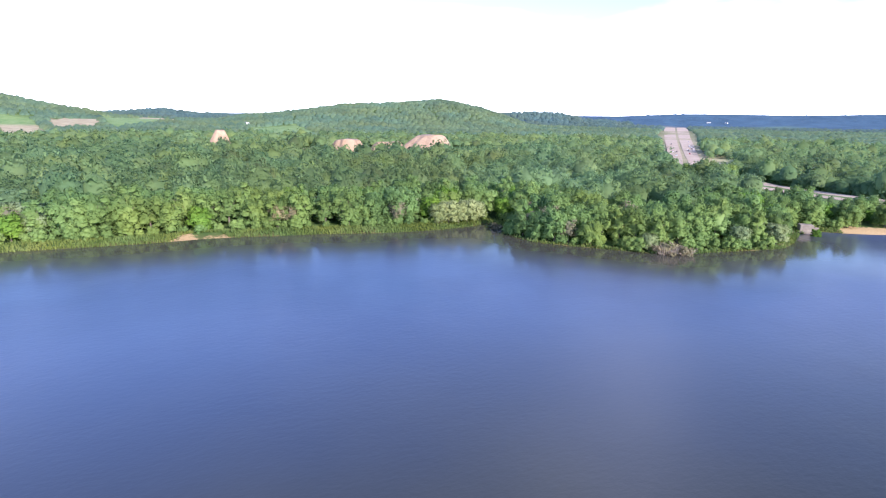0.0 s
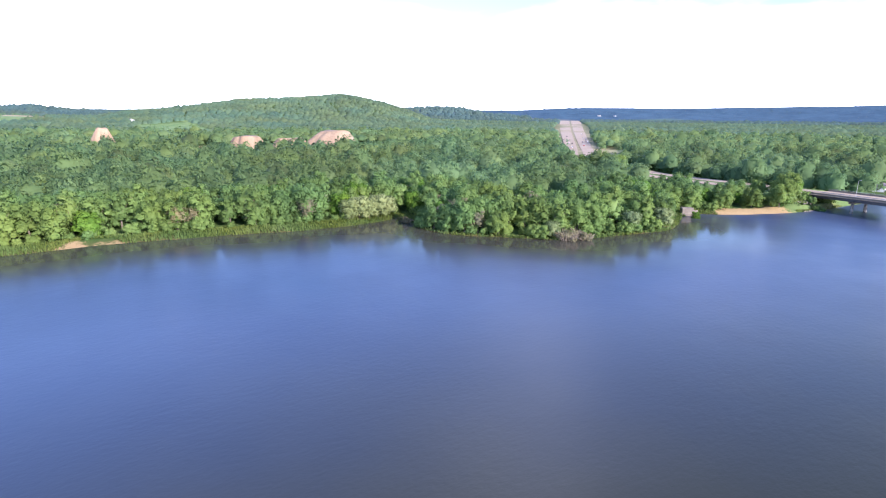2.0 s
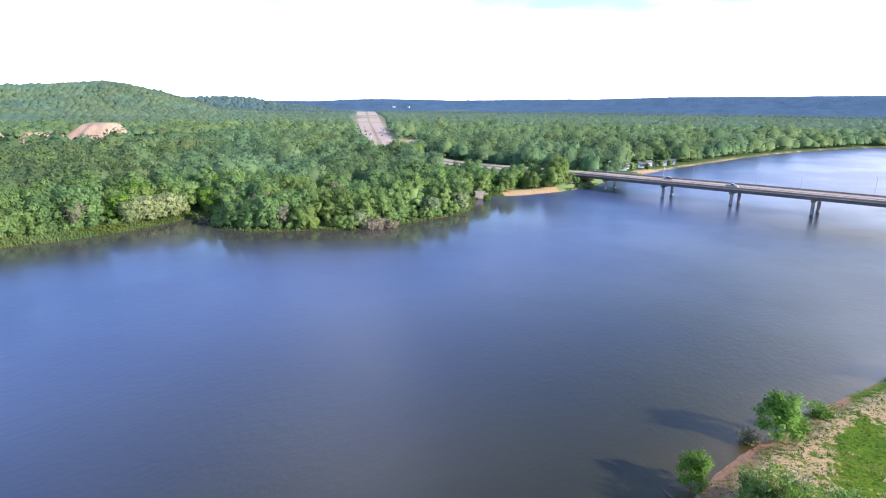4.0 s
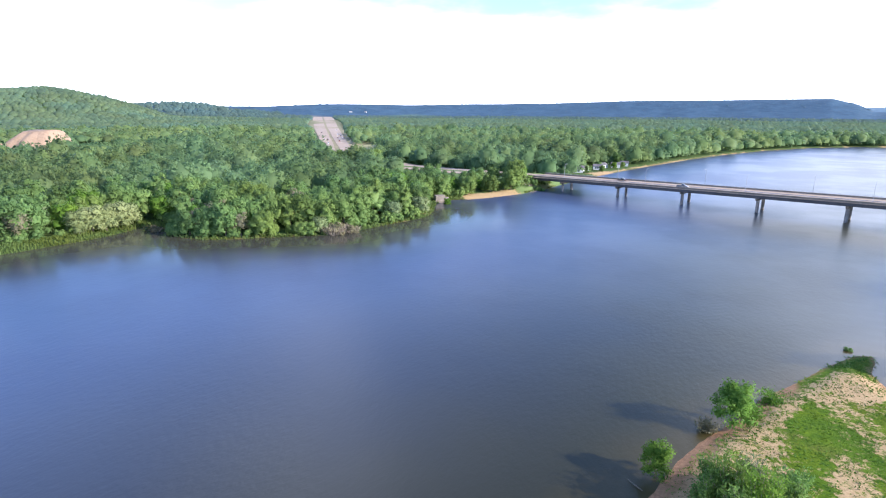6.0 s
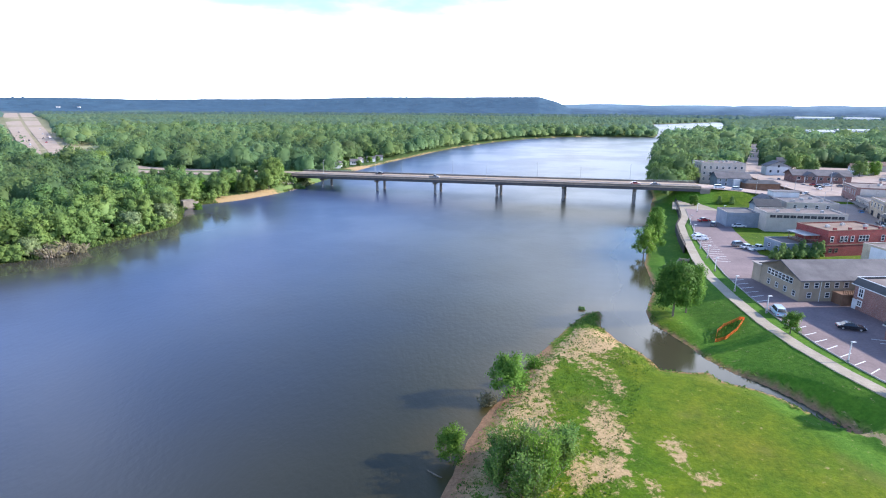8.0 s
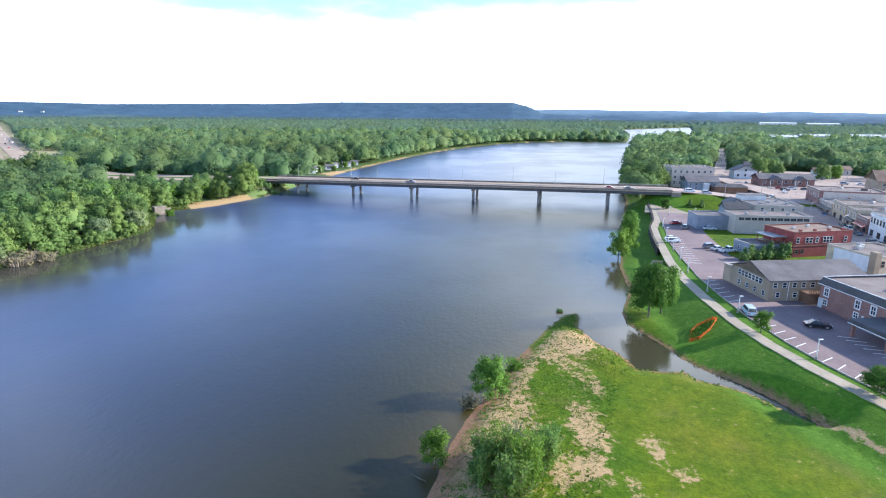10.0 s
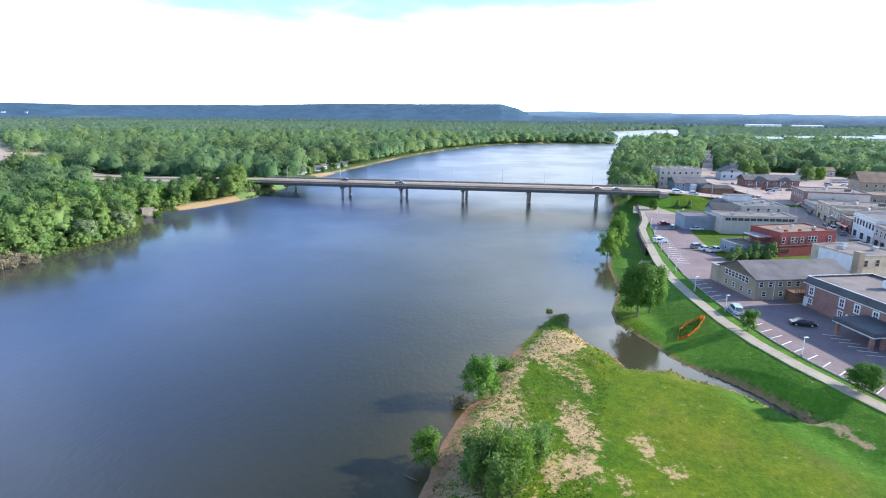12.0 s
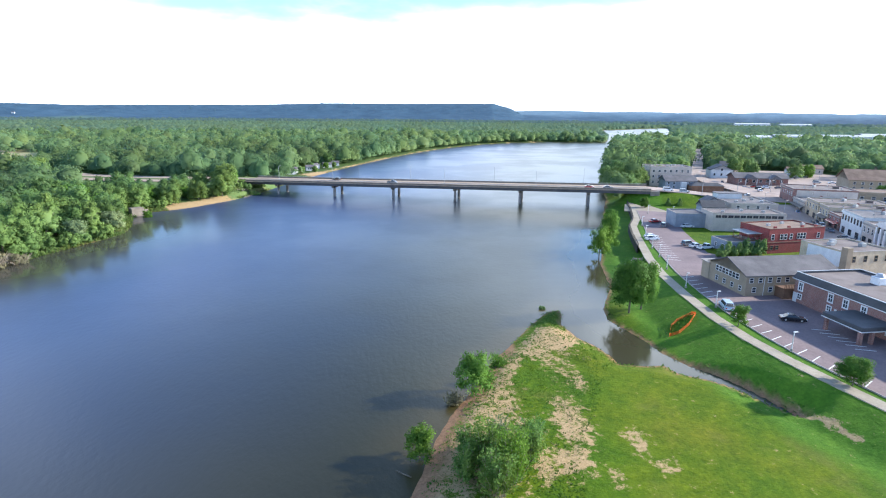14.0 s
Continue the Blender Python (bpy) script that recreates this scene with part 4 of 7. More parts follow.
LOW_WOOD = [(-228, 318), (-200, 282), (-175, 262), (-142, 280), (-128, 312), (-150, 335), (-236, 345)]
CLEAR = [[(-700, 130), (-560, 120), (-500, 200), (-520, 330), (-620, 330)], [(-720, 20), (-640, 15), (-640, 75), (-720, 85)],
         LOW_WOOD, [(-98, 392), (-130, 392), (-127, 430), (-110, 488), (-88, 488)], [(-160, 424), (-182, 408), (-150, 395), (-130, 400)]]
rng = random.Random(7)
xs, ys = scatter(8.2, -330, -90, -120, 330, 11)
ok, zs, ds, fs = wooded(xs, ys)
keep = ok & (ds < 40)
near_woods = sorted(zip(ds[keep], xs[keep], ys[keep], zs[keep]))[:290]
edge_far = near_woods[-1][0]
for d, x, y, z in near_woods:
    u = smooth_noise(np.array([x]), np.array([y]), 70, 21)[0]
    pick = rng.random()
    if d < 9 and pick < 0.30:
        k = 6
    elif (math.hypot(x + 262, y + 32) < 30 or u > 0.55) and pick < 0.7:
        k = 4
    elif pick < 0.06:
        k = 5
    elif pick < 0.22:
        k = 3
    elif pick < 0.45:
        k = 1
    elif pick < 0.62:
        k = 2
    else:
        k = 0
    size = rng.uniform(0.8, 1.15) * (0.86 if d < 10 else 1.0)
    az, dist = math.degrees(math.atan2(x, y)), math.hypot(x, y)
    if -36 < az < -24 and not -32.0 < az < -30.8 and dist > 200:      # younger growth where the highway is seen over it
        reach = float(np.interp(az, [-35, -31.4, -26.8], [425, 393, 351]))
        size = min(size, max(0.3, (43.0 - 39.5 * dist / reach - z) / TREE_KINDS[k][4]))
    plant(k, x, y, size, rng.uniform(0, 6.28), z=z)

sx_, sy_ = scatter(4.6, -235, -105, -80, 300, 61)
_, sz_, sd_, _ = wooded(sx_, sy_)
edge_d = np.where((sy_ > 116) & (sy_ < 215) & (sx_ > -195), 1.2, np.where((sx_ < -190) & (sy_ < 118), 8.5, 5.0))
sm = (sd_ > edge_d) & (sd_ < edge_d + 4.5) & (sy_ < 290) & (np.hypot(sx_ + 122, sy_ - 270) > 17) & (np.hypot(sx_ + 137, sy_ - 240) > 8) & ~right_side(sx_, sy_) & (sy_ > -75)
for x, y, z in list(zip(sx_[sm], sy_[sm], sz_[sm]))[:150]:
    plant(6, x, y, rng.uniform(0.55, 1.05), rng.uniform(0, 6.28), "bank shrubs", z=z)

PROTOS = {
    "near": [crown_arrays(40 + i, 11.0 + (i % 3), 0.5, 13.5, 12, 44, 0.40, peak=0.2 * (i % 3), core=DOME, core_size=0, ragged=0.05, soft=0.36, body_size=0.82, jitter=0.16) for i in range(8)],
    "half": [crown_arrays(80 + i, 11.5 + (i % 3), 1.0, 13.5, 8, 22, 0.58, peak=0.15 * (i % 3), core=DOME, core_size=0, ragged=0.08, soft=0.42, body_size=0.78, jitter=0.16) for i in range(8)],
    "mid": [crown_arrays(50 + i, 13 + (i % 3), 1.0, 13.0, 5, 9, 0.8, core=DOME, squash=0.85, core_size=0, ragged=0.08, soft=0.48, body_size=0.84, jitter=0.16) for i in range(7)],
    "far": [crown_arrays(60 + i, 24 + 3 * (i % 3), -9.0, 12.0 + (i % 2), 0, 0, 1.0, core=DOME, soft=0.55) for i in range(6)],
}


def woods(name, label, pts, protos, seed, material, grow=1.0, east=1.0, vary=0.26):
    r = np.random.RandomState(seed)
    vs, ts, ns, tn, base = [], [], [], [], 0
    x, y, z = pts
    which = r.randint(0, len(protos), len(x))
    for k, (v, t, nr) in enumerate(protos):
        m = which == k
        n = int(m.sum())
        if not n:
            continue
        a = r.uniform(0, 6.283, n)
        s = np.clip(r.normal(1.0, vary, n), 0.5, 1.65) * grow * np.where((x[m] > 60) & (y[m] < 720), east, 1.0)
        h = s * r.uniform(1 - vary, 1 + 0.85 * vary, n)
        c, sn = np.cos(a)[:, None], np.sin(a)[:, None]
        px = (v[None, :, 0] * c - v[None, :, 1] * sn) * s[:, None] + x[m][:, None]
        py = (v[None, :, 0] * sn + v[None, :, 1] * c) * s[:, None] + y[m][:, None]
        pz = v[None, :, 2] * h[:, None] + z[m][:, None] - 0.3
        vs.append(np.stack([px, py, pz], 2).reshape(-1, 3))
        off = base + np.arange(n)[:, None, None] * len(v)
        ts.append((t[None] + off).reshape(-1, 3))
        ns.append(np.stack([nr[None, :, 0] * c - nr[None, :, 1] * sn, nr[None, :, 0] * sn + nr[None, :, 1] * c, np.repeat(nr[None, :, 2], n, 0)], 2).reshape(-1, 3))
        tn.append(np.repeat(r.uniform(0, 1, n), len(v)))
        base += n * len(v)
    me = mixed_mesh(name, np.concatenate(vs), np.concatenate(ts), NO_QUADS, material, np.concatenate(ns), np.concatenate(tn))
    return tagged(new(name, me), label, "woods", kind="stuff")


Zgrid = Zf.reshape(ny, nx)


def on_sheet(x, y):
    """Height of the ground sheet itself, which is coarse far off."""
    i = np.clip(np.searchsorted(gx, x) - 1, 0, nx - 2)
    j = np.clip(np.searchsorted(gy, y) - 1, 0, ny - 2)
    u, v = (x - gx[i]) / (gx[i + 1] - gx[i]), (y - gy[j]) / (gy[j + 1] - gy[j])
    return (Zgrid[j, i] * (1 - u) + Zgrid[j, i + 1] * u) * (1 - v) + (Zgrid[j + 1, i] * (1 - u) + Zgrid[j + 1, i + 1] * u) * v


def band(step_m, r0, r1, seed, extra=None):
    x, y = scatter(step_m, -r1, r1 * 0.75, -r1 * 0.4, r1, seed)
    f = np.hypot(x, y)
    m = (f >= r0) & (f < r1)
    x, y, f = x[m], y[m], f[m]
    ok, z, d, _ = wooded(x, y)
    if extra is not None:
        ok &= extra(x, y, d)
    return x[ok], y[ok], on_sheet(x[ok], y[ok])


woods("woods_near", "dense mixed green deciduous woods behind the bank", band(8.4, 150, 400, 31, lambda x, y, d: ~((x < -90) & (y < 330) & (x > -330) & (d < edge_far))), PROTOS["near"], 1, M_WOODS, 1.0, 0.9)
woods("woods_behind", "mixed green deciduous woods farther from the river", band(8.6, 400, 640, 36, lambda x, y, d: ~((x < -90) & (y < 330) & (x > -330) & (d < edge_far))), PROTOS["half"], 7, M_WOODS, 1.0, 0.9)
lx, ly = scatter(5.0, -285, -125, 275, 360, 35)
lm = inside(lx, ly, LOW_WOOD) & (seg_dist(lx, ly, HIGHWAY)[0] > 17)
woods("woods_low", "low green scrub in front of the highway", (lx[lm], ly[lm], height(lx[lm], ly[lm])), PROTOS["near"], 5, M_WOODS, 0.32)
woods("woods_mid", "green deciduous woods reaching away over flat land", band(11.2, 640, 1080, 32), PROTOS["mid"], 2, M_WOODS)
woods("woods_far", "distant green woods on flat land and hillsides", band(17.5, 1080, 2700, 33), PROTOS["far"], 3, M_WOODS_FAR_HAZE, vary=0.18)
woods("woods_edge", "far woods towards the horizon, tinted blue-green with haze", band(29.0, 2700, 3500, 34), PROTOS["far"], 4, M_WOODS_EDGE_HAZE, 1.6, vary=0.13)


# tree cover on the crests and near slopes of the farthest ridges
rr_ = np.random.RandomState(44)
cx_, cy_ = [], []
for pts, w in RIDGES[3:5]:
    for (ax, ay, _), (bx_, by_, _) in zip(pts, pts[1:]):
        n = int(math.hypot(bx_ - ax, by_ - ay) / 27) + 1
        for row in range(10):
            f = (np.arange(n) + rr_.uniform(0, 1, n)) / n
            k = 1 - (row * 34 + rr_.uniform(-14, 14, n)) / math.hypot(ax, ay)
            cx_.append((ax + (bx_ - ax) * f) * k)
            cy_.append((ay + (by_ - ay) * f) * k)
cx_, cy_ = np.concatenate(cx_), np.concatenate(cy_)
keep_ = (np.degrees(np.arctan2(cx_, cy_)) > -105) & (np.degrees(np.arctan2(cx_, cy_)) < 42)
cx_, cy_ = cx_[keep_], cy_[keep_]
woods("woods_ridge", "wooded ridge along the horizon, tinted blue with haze", (cx_, cy_, on_sheet(cx_, cy_) - 10.0), PROTOS["far"], 6, M_WOODS_RIDGE_HAZE, 1.0)

# ---- town: helpers ----
def ground_z(x, y):
    return float(height(np.array([float(x)]), np.array([float(y)]))[0])


WIN_CACHE = {}


def window_meshes(w, h, frame_mat, bars, t=0.08):
    key = (w, h, frame_mat.name, bars, t)
    if key not in WIN_CACHE:
        bm = bmesh.new()
        box(bm, -w / 2 - t, w / 2 + t, -0.09, 0.02, -t, 0)
        box(bm, -w / 2 - t, w / 2 + t, -0.09, 0.02, h, h + t)
        box(bm, -w / 2 - t, -w / 2, -0.09, 0.02, 0, h)
        box(bm, w / 2, w / 2 + t, -0.09, 0.02, 0, h)
        if bars:
            box(bm, -w / 2, w / 2, -0.07, 0.0, h * 0.5 - 0.05, h * 0.5 + 0.05)
        if bars > 1:
            box(bm, -0.05, 0.05, -0.066, 0.0, 0, h)
        f = bpy.data.meshes.new("window")
        bm.to_mesh(f)
        bm.free()
        f.materials.append(frame_mat)
        bm = fresh(box, -w / 2, w / 2, -0.03, 0.02, 0, h)
        g2 = bpy.data.meshes.new("pane")
        bm.to_mesh(g2)
        bm.free()
        g2.materials.append(M_GLASS)
        WIN_CACHE[key] = (f, g2)
    return WIN_CACHE[key]


def windows(b, side, w, d, xs, z, ww, wh, frame_mat=None, bars=1):
    """Framed windows set along one wall of a building of size w by d."""
    f, gl = window_meshes(ww, wh, frame_mat or M_FRAME, bars)
    for x in xs:
        m = {"S": pose(x, 0, z), "N": pose(w - x, d, z, 0, 0, 180), "W": pose(0, d - x, z, 0, 0, -90), "E": pose(w, x, z, 0, 0, 90)}[side]
        o = new("window", f)
        o.parent = b
        o.matrix_local = m
        p = new("pane", gl)
        p.parent = o


def door(b, side, w, d, x, ww=1.0, wh=2.1, mat=None):
    m = {"S": pose(x, 0, 0), "N": pose(w - x, d, 0, 0, 0, 180), "W": pose(0, d - x, 0, 0, 0, -90), "E": pose(w, x, 0, 0, 0, 90)}[side]
    o = part("door", fresh(box, -ww / 2, ww / 2, -0.06, 0.02, 0, wh, 0.01), mat or M_FRAME, b)
    o.matrix_local = m
    part("knob", fresh(box, ww * 0.36, ww * 0.42, -0.12, -0.05, 0.95, 1.05), M_RAIL, o)


def house(name, label, category, x, y, turn, w, d, h, wall, roof, flat=True, rise=2.0, over=0.4, z=TOWN_Z, ridge="x", coping=None, group=""):
    """A building with its south-west corner at (x, y); walls, roof and coping are parts."""
    b = thing(name, label, category, pose(x, y, z, 0, 0, turn), group)
    part("wall", fresh(box, 0, w, 0, d, -1.0, h if not flat else h - 0.3), wall, b)
    if flat:
        bm = bmesh.new()
        t = 0.28
        box(bm, -0.03, w + 0.03, -0.03, t, h - 0.296, h + 0.25)
        box(bm, -0.03, w + 0.03, d - t, d + 0.03, h - 0.296, h + 0.25)
        box(bm, -0.03, t, t, d - t, h - 0.296, h + 0.25)
        box(bm, w - t, w + 0.03, t, d - t, h - 0.296, h + 0.25)
        part("parapet", bm, wall, b)
        bm = bmesh.new()
        for q in ((-0.1, w + 0.1, -0.1, t + 0.06), (-0.1, w + 0.1, d - t - 0.06, d + 0.1), (-0.1, t + 0.06, t + 0.06, d - t - 0.06), (w - t - 0.06, w + 0.1, t + 0.06, d - t - 0.06)):
            box(bm, *q, h + 0.254, h + 0.33)
        part("coping", bm, coping or M_CONCRETE, b)
        part("roof", fresh(box, t, w - t, t, d - t, h - 0.296, h - 0.05), roof, b)
    else:
        bm = bmesh.new()
        if ridge == "x":
            prof = [(-over, h - over * rise * 2 / d), (d / 2, h + rise), (d + over, h - over * rise * 2 / d)]
            a = [[bm.verts.new((xx, yy, zz + dz)) for yy, zz in prof] for xx, dz in ((-over, 0), (-over, 0.25), (w + over, 0), (w + over, 0.25))]
            gab = [(0, 0.02, h), (0, d - 0.02, h), (0, d / 2, h + rise - 0.02)], [(w, 0.02, h), (w, d - 0.02, h), (w, d / 2, h + rise - 0.02)]
        else:
            prof = [(-over, h - over * rise * 2 / w), (w / 2, h + rise), (w + over, h - over * rise * 2 / w)]
            a = [[bm.verts.new((xx, yy, zz + dz)) for xx, zz in prof] for yy, dz in ((-over, 0), (-over, 0.25), (d + over, 0), (d + over, 0.25))]
            gab = [(0.02, 0, h), (w - 0.02, 0, h), (w / 2, 0, h + rise - 0.02)], [(0.02, d, h), (w - 0.02, d, h), (w / 2, d, h + rise - 0.02)]
        lo0, hi0, lo1, hi1 = a
        for k in range(2):
            bm.faces.new((hi0[k], hi0[k + 1], hi1[k + 1], hi1[k]))
            bm.faces.new((lo0[k], lo1[k], lo1[k + 1], lo0[k + 1]))
            bm.faces.new((lo0[k], lo0[k + 1], hi0[k + 1], hi0[k]))
            bm.faces.new((lo1[k + 1], lo1[k], hi1[k], hi1[k + 1]))
        for k in (0, 2):
            bm.faces.new((lo0[k], hi0[k], hi1[k], lo1[k]))
        bmesh.ops.recalc_face_normals(bm, faces=bm.faces)
        part("roof", bm, roof, b)
        for tri in gab:
            bm = bmesh.new()
            bm.faces.new([bm.verts.new(c) for c in tri])
            bmesh.ops.solidify(bm, geom=list(bm.faces), thickness=0.1)
            part("gable", bm, wall, b)
    return b


def roof_unit(x, y, z, turn=0.0, s=1.0):
    b = thing("roof_unit", "pale metal ventilation unit on a flat roof", "roof unit", pose(x, y, z, 0, 0, turn), "roof units")
    part("casing", fresh(box, -0.8 * s, 0.8 * s, -0.6 * s, 0.6 * s, 0, 1.0 * s, 0.05), M_ROOFUNIT, b)
    part("fan_guard", fresh(tube, [(0, 0, 0.9 * s), (0, 0, 1.15 * s)], [0.42 * s, 0.40 * s], 12), M_RAIL, b)
    return b


def slab(name, outline, z0, z1, material, label, category):
    bm = fresh(prism, outline, z0, z1)
    me = bpy.data.meshes.new(name)
    bm.to_mesh(me)
    bm.free()
    me.materials.append(material)
    return tagged(new(name, me), label, category, kind="structure")


# ---- town: paving ----
LOT = [(64.5, 73), (62, 82), (60, 90), (58.6, 99), (57.8, 111), (58.2, 126), (59.4, 143), (62, 160), (65.4, 180), (72.5, 207), (82, 244),
       (95, 240), (91, 222), (86, 206), (84, 198), (80, 176), (78, 166), (86, 150), (100, 146), (104, 120), (106, 70), (100, 40), (76, 45)]
slab("pavement_lot", LOT, TOWN_Z - 0.3, TOWN_Z + 0.03, M_ASPHALT, "worn reddish-grey asphalt parking lot", "parking lot")
slab("pavement_plaza", [(76, 243), (92, 239.5), (95, 240.5), (92, 262), (82, 262)], TOWN_Z - 0.3, TOWN_Z + 0.026, M_PATH, "pale concrete plaza under the bridge end", "plaza")
strip_mesh("road_main", [(mx, my, mz) for (mx, my), mz in zip(MAIN_STREET, (TOWN_Z, TOWN_Z, TOWN_Z, TOWN_Z, TOWN_Z + 0.3, 5.2, 6.2, 5.4, 4.9, 4.5, 4.3, 4.2, 4.2))], [(0, 8.5), (250, 8.5), (300, 5.5), (360, 4.2), (900, 4.0)], 0.06, 0.35, M_STREET, "wide main street between shop fronts", "road")
slab("pavement_town", [(96, 141), (104, 120), (112, 118), (146, 150), (240, 170), (330, 260), (330, 345), (260, 440), (200, 452), (150, 360), (122, 330), (108, 290), (118, 258), (140, 250), (122, 205), (116, 180)], TOWN_Z - 0.3, TOWN_Z + 0.012, M_STREET, "worn town pavement and yards", "pavement")

# kerb strip with grass along the lot
bm = bmesh.new()
edge_line = LOT[:11]
for (xa, ya), (xb, yb) in zip(edge_line, edge_line[1:]):
    dv = Vector((xb - xa, yb - ya, 0)).normalized()
    sv = Vector((dv.y, -dv.x, 0)) * 0.18
    vs = [bm.verts.new((xa + sx * sv.x, ya + sx * sv.y, z)) for z in (TOWN_Z - 0.1, TOWN_Z + 0.17) for sx in (-1, 0.0)] + \
         [bm.verts.new((xb + sx * sv.x, yb + sx * sv.y, z)) for z in (TOWN_Z - 0.1, TOWN_Z + 0.17) for sx in (-1, 0.0)]
    for f in ((0, 1, 3, 2), (4, 6, 7, 5), (0, 2, 6, 4), (1, 5, 7, 3), (2, 3, 7, 6)):
        bm.faces.new([vs[k] for k in f])
bmesh.ops.recalc_face_normals(bm, faces=bm.faces)
me = bpy.data.meshes.new("kerb")
bm.to_mesh(me)
me.materials.append(M_CONCRETE)
tagged(new("kerb", me), "pale concrete kerb along the parking lot", "kerb", kind="structure")


def along_line(line, s):
    for a, b in zip(line, line[1:]):
        n = math.hypot(b[0] - a[0], b[1] - a[1])
        if s <= n:
            f = s / n
            return a[0] + (b[0] - a[0]) * f, a[1] + (b[1] - a[1]) * f, math.atan2(b[1] - a[1], b[0] - a[0])
        s -= n
    a, b = line[-2], line[-1]
    return b[0], b[1], math.atan2(b[1] - a[1], b[0] - a[0])


stall = bpy.data.meshes.new("stall_line")
bm = fresh(box, 0, 3.4, -0.1, 0.1, 0, 0.012)
bm.to_mesh(stall)
bm.free()
stall.materials.append(M_LINE)
marks = thing("parking_marks", "white painted parking stall lines on the asphalt", "road marking", kind="structure")
for i in range(20):
    s = 6 + i * 3.15
    if 40 < s < 47:
        continue
    x, y, a = along_line(LOT, s)
    o = new("stall_line", stall)
    o.parent = marks
    o.matrix_local = Matrix.Translation((x, y, TOWN_Z + 0.034)) @ Matrix.Rotation(a - math.pi / 2 + 0.42, 4, "Z") @ Matrix.Translation((0.2, 0, 0))
for i in range(12):
    x, y, a = along_line(LOT[6:], 14 + i * 2.9)
    o = new("stall_line", stall)
    o.parent = marks
    o.matrix_local = Matrix.Translation((x, y, TOWN_Z + 0.034)) @ Matrix.Rotation(a - math.pi / 2, 4, "Z") @ Matrix.Translation((0.4, 0, 0)) @ Matrix.Diagonal((1.2, 1, 1, 1))
for i in range(6):
    o = new("stall_line", stall)
    o.parent = marks
    o.matrix_local = pose(70.0 + i * 0.35, 103 - i * 1.9, TOWN_Z + 0.034, 0, 0, -14)

# ---- town: buildings ----
# two-storey brown brick office with a dark mansard band
BW, BD, BH = 17.0, 44.0, 6.8
bx, by = 76.3 + 44 * math.sin(radians(9)), 121.0 - 44 * math.cos(radians(9))
brick = thing("brick_office", "two-storey brown brick office with dark mansard band and white windows", "office building", pose(bx, by, TOWN_Z, 0, 0, 9))
part("wall", fresh(box, 0.45, BW - 0.45, 0.45, BD - 0.45, -0.5, BH - 1.3), M_BRICK, brick)
bm = bmesh.new()
lo = [(0.0, 0.0), (BW, 0.0), (BW, BD), (0.0, BD)]
for k in range(4):
    (x0, y0), (x1, y1) = lo[k], lo[(k + 1) % 4]
    ins = [(0.55 if x0 == 0 else -0.55, 0.55 if y0 == 0 else -0.55), (0.55 if x1 == 0 else -0.55, 0.55 if y1 == 0 else -0.55)]
    v = [bm.verts.new(c) for c in ((x0, y0, BH - 1.4), (x1, y1, BH - 1.4), (x1 + ins[1][0], y1 + ins[1][1], BH + 0.1), (x0 + ins[0][0], y0 + ins[0][1], BH + 0.1),
                                   (x0 + ins[0][0], y0 + ins[0][1], BH - 1.4), (x1 + ins[1][0], y1 + ins[1][1], BH - 1.4))]
    for f in ((0, 1, 2, 3), (3, 2, 5, 4), (0, 4, 5, 1)):
        bm.faces.new([v[i] for i in f])
part("mansard", bm, M_ROOFDARK, brick, "dark sloping mansard band")
bm = bmesh.new()
box(bm, 0.45, BW - 0.45, 0.46, 0.60, BH + 0.104, BH + 0.22)
box(bm, 0.45, BW - 0.45, BD - 0.60, BD - 0.46, BH + 0.104, BH + 0.22)
box(bm, 0.46, 0.60, 0.60, BD - 0.60, BH + 0.104, BH + 0.22)
box(bm, BW - 0.60, BW - 0.46, 0.60, BD - 0.60, BH + 0.104, BH + 0.22)
part("coping", bm, M_FRAME, brick, "white roof edge")
part("roof", fresh(box, 0.56, BW - 0.56, 0.56, BD - 0.56, BH - 1.29, BH - 0.35), M_ROOFTAN, brick, "pale gravel roof")
bm = bmesh.new()
for q in ((-0.06, BW + 0.06, -0.06, 0.0), (-0.06, BW + 0.06, BD, BD + 0.06), (-0.06, 0.0, 0.0, BD), (BW, BW + 0.06, 0.0, BD)):
    box(bm, *q, BH - 1.55, BH - 1.38)
part("fascia", bm, M_FRAME, brick, "white fascia line")
f_up, g_up = window_meshes(0.95, 1.55, M_FRAME, 2, 0.26)
f_dn, g_dn = window_meshes(0.95, 1.0, M_FRAME, 2, 0.2)
for x in (2.2, 10.3, 14.0, 18.2, 24.0, 28.0, 32.0):
    for fm, gm, z in ((f_up, g_up, 3.1), (f_dn, g_dn, 1.1)):
        if x == 18.2 and z < 2:
            continue
        o = new("window", fm)
        o.parent = brick
        o.matrix_local = pose(0.445, BD - x, z, 0, 0, -90)
        p = new("pane", gm)
        p.parent = o
o = part("door", fresh(box, -0.55, 0.55, -0.07, 0.02, 0, 2.2, 0.01), M_FRAME, brick)
o.matrix_local = pose(0.445, BD - 0.9, 0, 0, 0, -90)
o = part("wall_box", fresh(box, -0.25, 0.25, -0.15, 0.02, 1.3, 2.0, 0.02), M_FRAME, brick)
o.matrix_local = pose(0.445, BD - 12.0, 0, 0, 0, -90)
canopy = part("canopy", fresh(box, -7.0, 0.44, BD - 25.5, BD - 16.5, 2.75, 3.55, 0.08), M_ROOFDARK, brick, "dark flat entrance canopy")
part("canopy_edge", fresh(box, -7.1, 0.43, BD - 25.6, BD - 16.4, 2.62, 2.746), M_FRAME, canopy)
